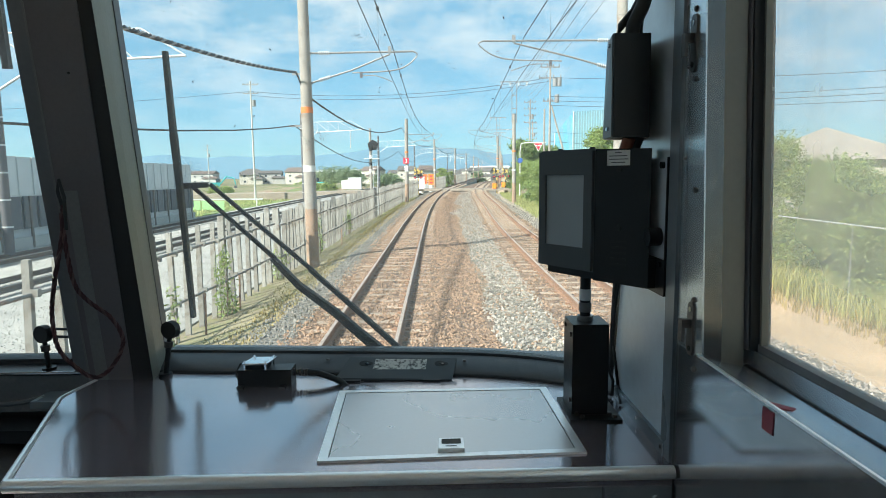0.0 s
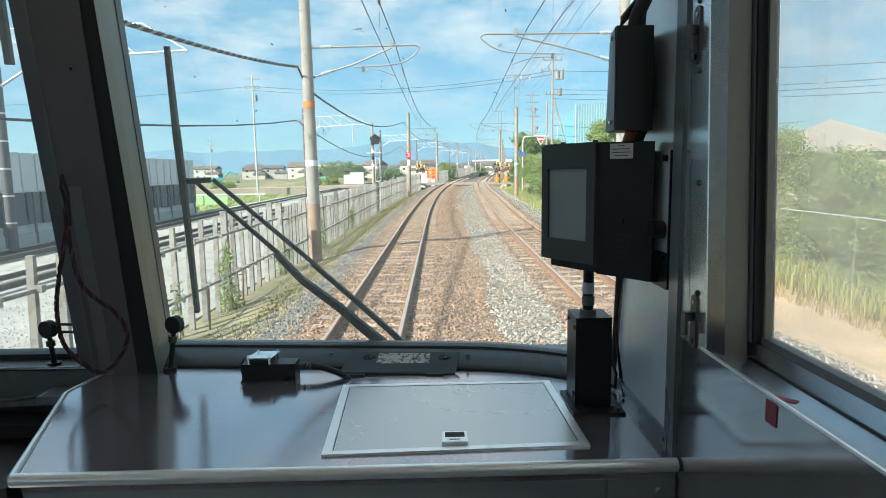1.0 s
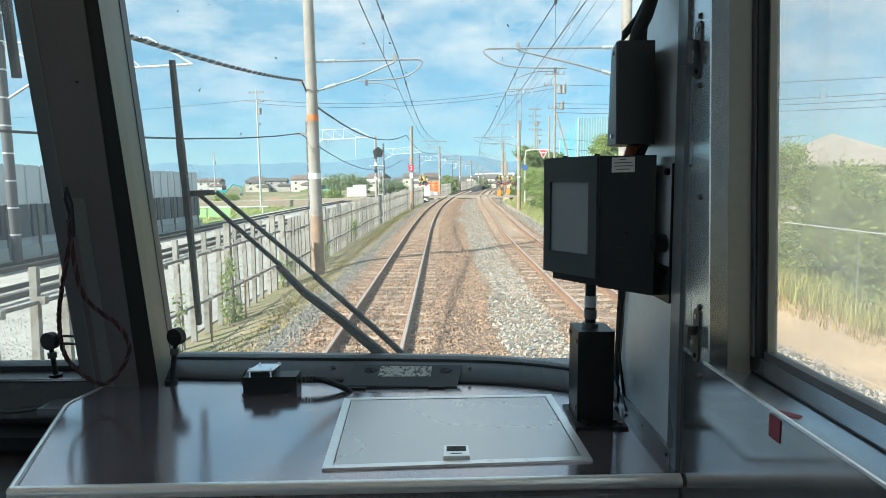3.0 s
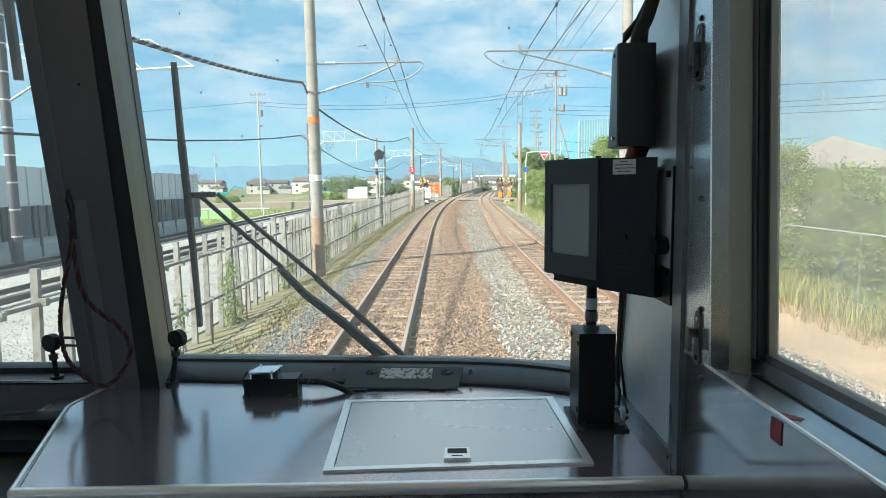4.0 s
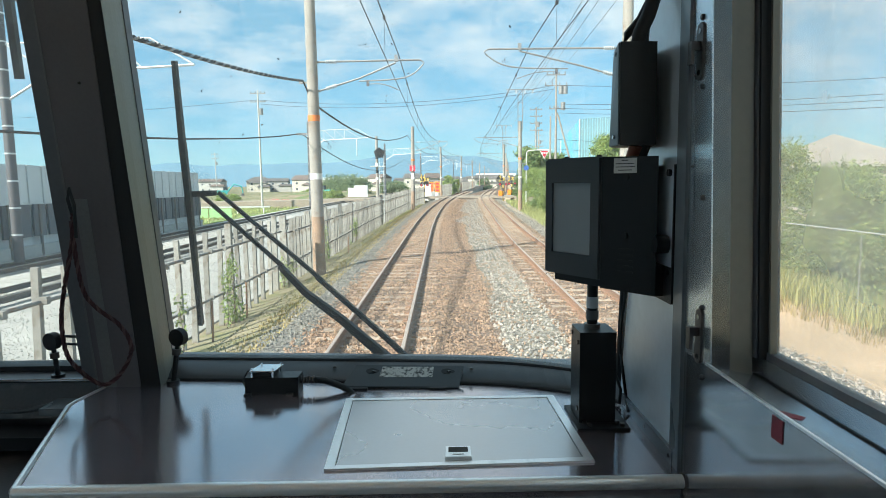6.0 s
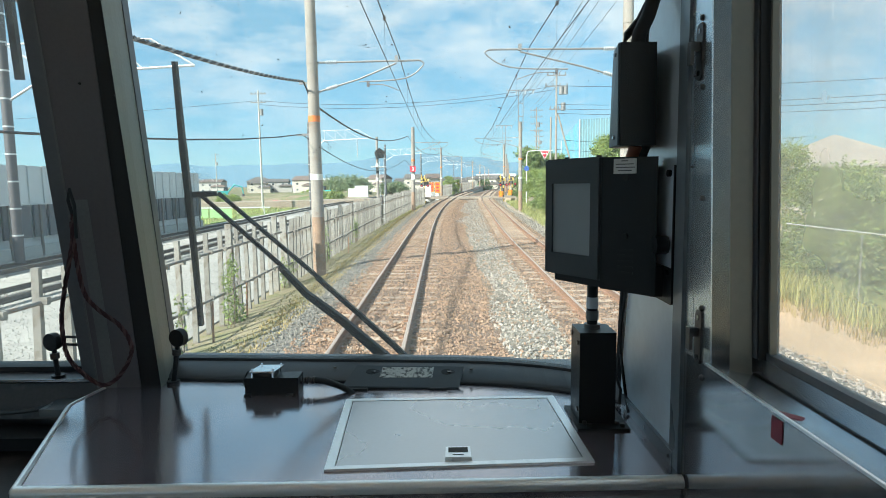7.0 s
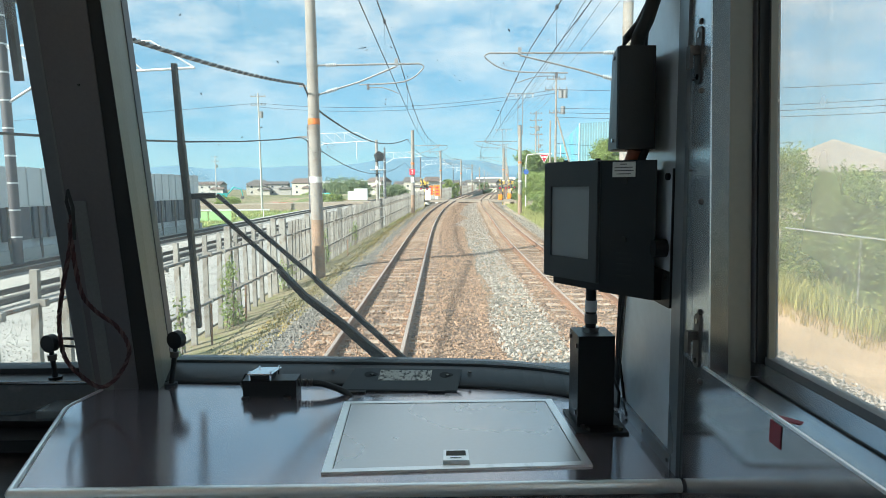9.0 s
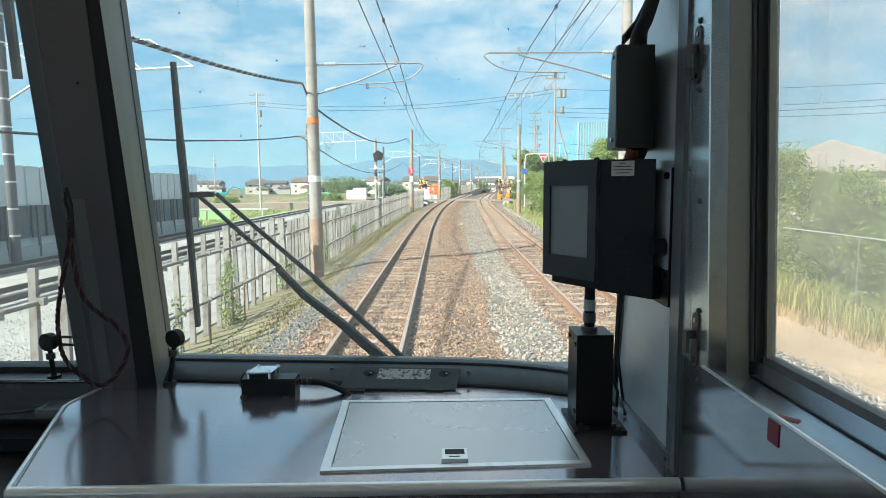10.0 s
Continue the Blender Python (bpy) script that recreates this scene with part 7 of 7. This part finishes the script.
# golf driving range beyond the town road: tall poles and nets
gn = thing("driving_range_net", "tall teal and pale green nets on steel poles", "safety net", (34, 160, -3.1))
PTS = [(31.6, 160, 11.0), (34.6, 152, 15.8), (46, 156, 16.8), (58, 164, 16.8), (70, 172, 16.8)]
for x, y, h in PTS:
    part("pole", tube(B(), [(x, y, -3.1), (x, y, h)], 0.16, 8), M_GALV, gn)
for k, ((x0, y0, h0), (x1, y1, h1)) in enumerate(zip(PTS, PTS[1:])):
    bm = B()
    n = 16
    for j in range(n):
        fa, fb = ((j + 0.25) / n, (j + 0.7) / n) if k == 0 else ((j + 0.1) / n, (j + 0.9) / n)
        loft(bm, [(x0 + (x1 - x0) * f, y0 + (y1 - y0) * f + d, -2.0) for f, d in ((fa, 0), (fb, 0), (fb, 0.05), (fa, 0.05))],
             [(x0 + (x1 - x0) * f, y0 + (y1 - y0) * f + d, h0 + (h1 - h0) * f) for f, d in ((fa, 0), (fb, 0), (fb, 0.05), (fa, 0.05))])
    part("net", bm, M_TEAL_N if k == 0 else M_NET, gn, "bright teal net" if k == 0 else "thin pale green net")

# works beyond the new line: green sheeting, white guard rail, red barriers, earth heap
gs = thing("sheet_fence", "low light green mesh fence of the works", "fence", (-27, 52, -3.1))
for k in range(8):
    x = -37.5 + k * 2.2
    part("panel", bbox(x, x + 2.12, 56.0 + k * 0.1, 56.05 + k * 0.1, -2.95, -2.1, 0.01, 1), M_MESH, gs, "green mesh panel")
    part("post", tube(B(), [(x, 56.1 + k * 0.1, -3.1), (x, 56.1 + k * 0.1, -2.0)], 0.03, 6), M_GALV, gs)
gr = thing("guard_rail", "white steel guard rail along a lane", "guard rail", (-27, 66, -3.1))
part("rail", bbox(-70, -19, 66, 66.08, -2.36, -2.22, 0.03, 1), M_GALV, gr)
for k in range(18):
    part("post", tube(B(), [(-69 + k * 2.9, 66.12, -3.1), (-69 + k * 2.9, 66.12, -2.2)], 0.06, 8), M_WHITE, gr)
wb = None
for k in range(6):
    x = -26.5 + k * (1.4 if k < 3 else 2.3)
    if wb is None:
        wb = thing("road_barrier", "red plastic road barrier on the works yard", "barrier", (0, 0, 0), "road barriers")
        part("body", bev(loft(B(), [(-0.6, -0.25, 0), (0.6, -0.25, 0), (0.6, 0.25, 0), (-0.6, 0.25, 0)], [(-0.6, -0.1, 0.85), (0.6, -0.1, 0.85), (0.6, 0.1, 0.85), (-0.6, 0.1, 0.85)]), 0.05, 2), M_RED, wb)
        part("stripe", bbox(-0.5, 0.5, -0.19, -0.16, 0.4, 0.55, 0.01, 1), M_WHITE, wb)
        wb.matrix_basis = pose(x, 96, -3.05, 0, 0, 4)
    else:
        copy_thing(wb, pose(x, 96 + 0.1 * (k % 2), -3.05, 0, 0, 4 - 5 * (k % 3)))
bm = B()
hv = [[bm.verts.new((-40 + 1.6 * i, 128 + 4 * j, -3.1 + 2.1 * math.sin(math.pi * i / 15) ** 0.7 * math.sin(math.pi * j / 9) ** 0.7 * (0.8 + 0.4 * noise.noise(Vector((i * 0.5, j * 0.6, 1)))))) for i in range(16)] for j in range(10)]
for a, b in zip(hv, hv[1:]):
    for i in range(15):
        bm.faces.new((a[i], a[i + 1], b[i + 1], b[i]))
solo("earth_heap", bm, M_SOIL, "long heap of bare brown earth on the works yard", "earth heap")


def digger(x, y, turn, label):
    t = thing("excavator", label, "excavator", (0, 0, 0), "works machines")
    for s in (-1, 1):
        part("crawler", bbox(-1.6, 1.6, s * 0.9 - 0.25, s * 0.9 + 0.25, 0, 0.7, 0.2, 3), M_BLACK, t)
    part("body", bbox(-1.7, 1.2, -1.1, 1.1, 0.8, 1.9, 0.15, 2), M_TEAL, t, "teal engine housing")
    part("cab", bbox(0.1, 1.3, 0.1, 1.1, 1.9, 3.0, 0.12, 2), M_WIN, t, "dark glazed cab")
    part("boom", tube(B(), [(1.2, -0.3, 1.5), (3.0, -0.3, 3.6), (5.0, -0.3, 3.0)], 0.22, 8, 0.16), M_TEAL, t, "teal boom")
    part("stick", tube(B(), [(5.0, -0.3, 3.0), (5.4, -0.3, 1.0)], 0.16, 8, 0.12), M_TEAL, t)
    part("bucket", bbox(4.9, 5.7, -0.8, 0.2, 0.3, 1.0, 0.12, 2), M_POLE_D, t)
    t.matrix_basis = pose(x, y, -3.05, 0, 0, turn)


digger(-30, 156, 160, "teal excavator on bare soil")
digger(-62, 170, 20, "teal excavator on bare soil")

# thin rusty rods in the verge
for off, yy in ((-4.35, 13.0), (-4.3, 10.9), (-3.9, 24.5)):
    x, y, z = at(off, yy, -2.85)
    st = thing("marker_rod", "thin rusty marker rod in the grass", "rod", (x, y, z), "marker rods")
    part("rod", tube(B(), [(x, y, z - 0.1), (x + 0.02, y, z + 0.75)], 0.02, 6), M_RAIL_S, st)

# sleepers, set almost flush in the ballast
bm = bev(loft(B(), [(-0.98, -0.12, -0.14), (0.98, -0.12, -0.14), (0.98, 0.12, -0.14), (-0.98, 0.12, -0.14)], [(-0.97, -0.095, 0), (0.97, -0.095, 0), (0.97, 0.095, 0), (-0.97, 0.095, 0)]), 0.012, 1)
ms = bpy.data.meshes.new("sleeper")
bm.to_mesh(ms)
bm.free()
ms.materials.append(M_SLEEPER)
bm = B()
for s in (-0.5335, 0.5335):
    for d in (-0.105, 0.105):
        box(bm, s + d - 0.035, s + d + 0.035, -0.05, 0.05, 0, 0.035)
bev(bm, 0.006, 1)
mf = bpy.data.meshes.new("rail_fastening")
bm.to_mesh(mf)
bm.free()
mf.materials.append(M_RAIL_S)
for t, c in tracks:
    y, k = 3.0, 0
    while y < 120:
        p3 = Vector(at(c, y, RAIL - 0.150))
        s = new("sleeper", ms)
        s.parent = t
        s.location = p3 - Vector((c, 0, RAIL))
        s.rotation_euler = (0, 0, -math.atan(slope(y, c)))
        if y < 34:
            f = new("rail_fastening", mf)
            f.parent = s
        y += 0.6
        k += 1
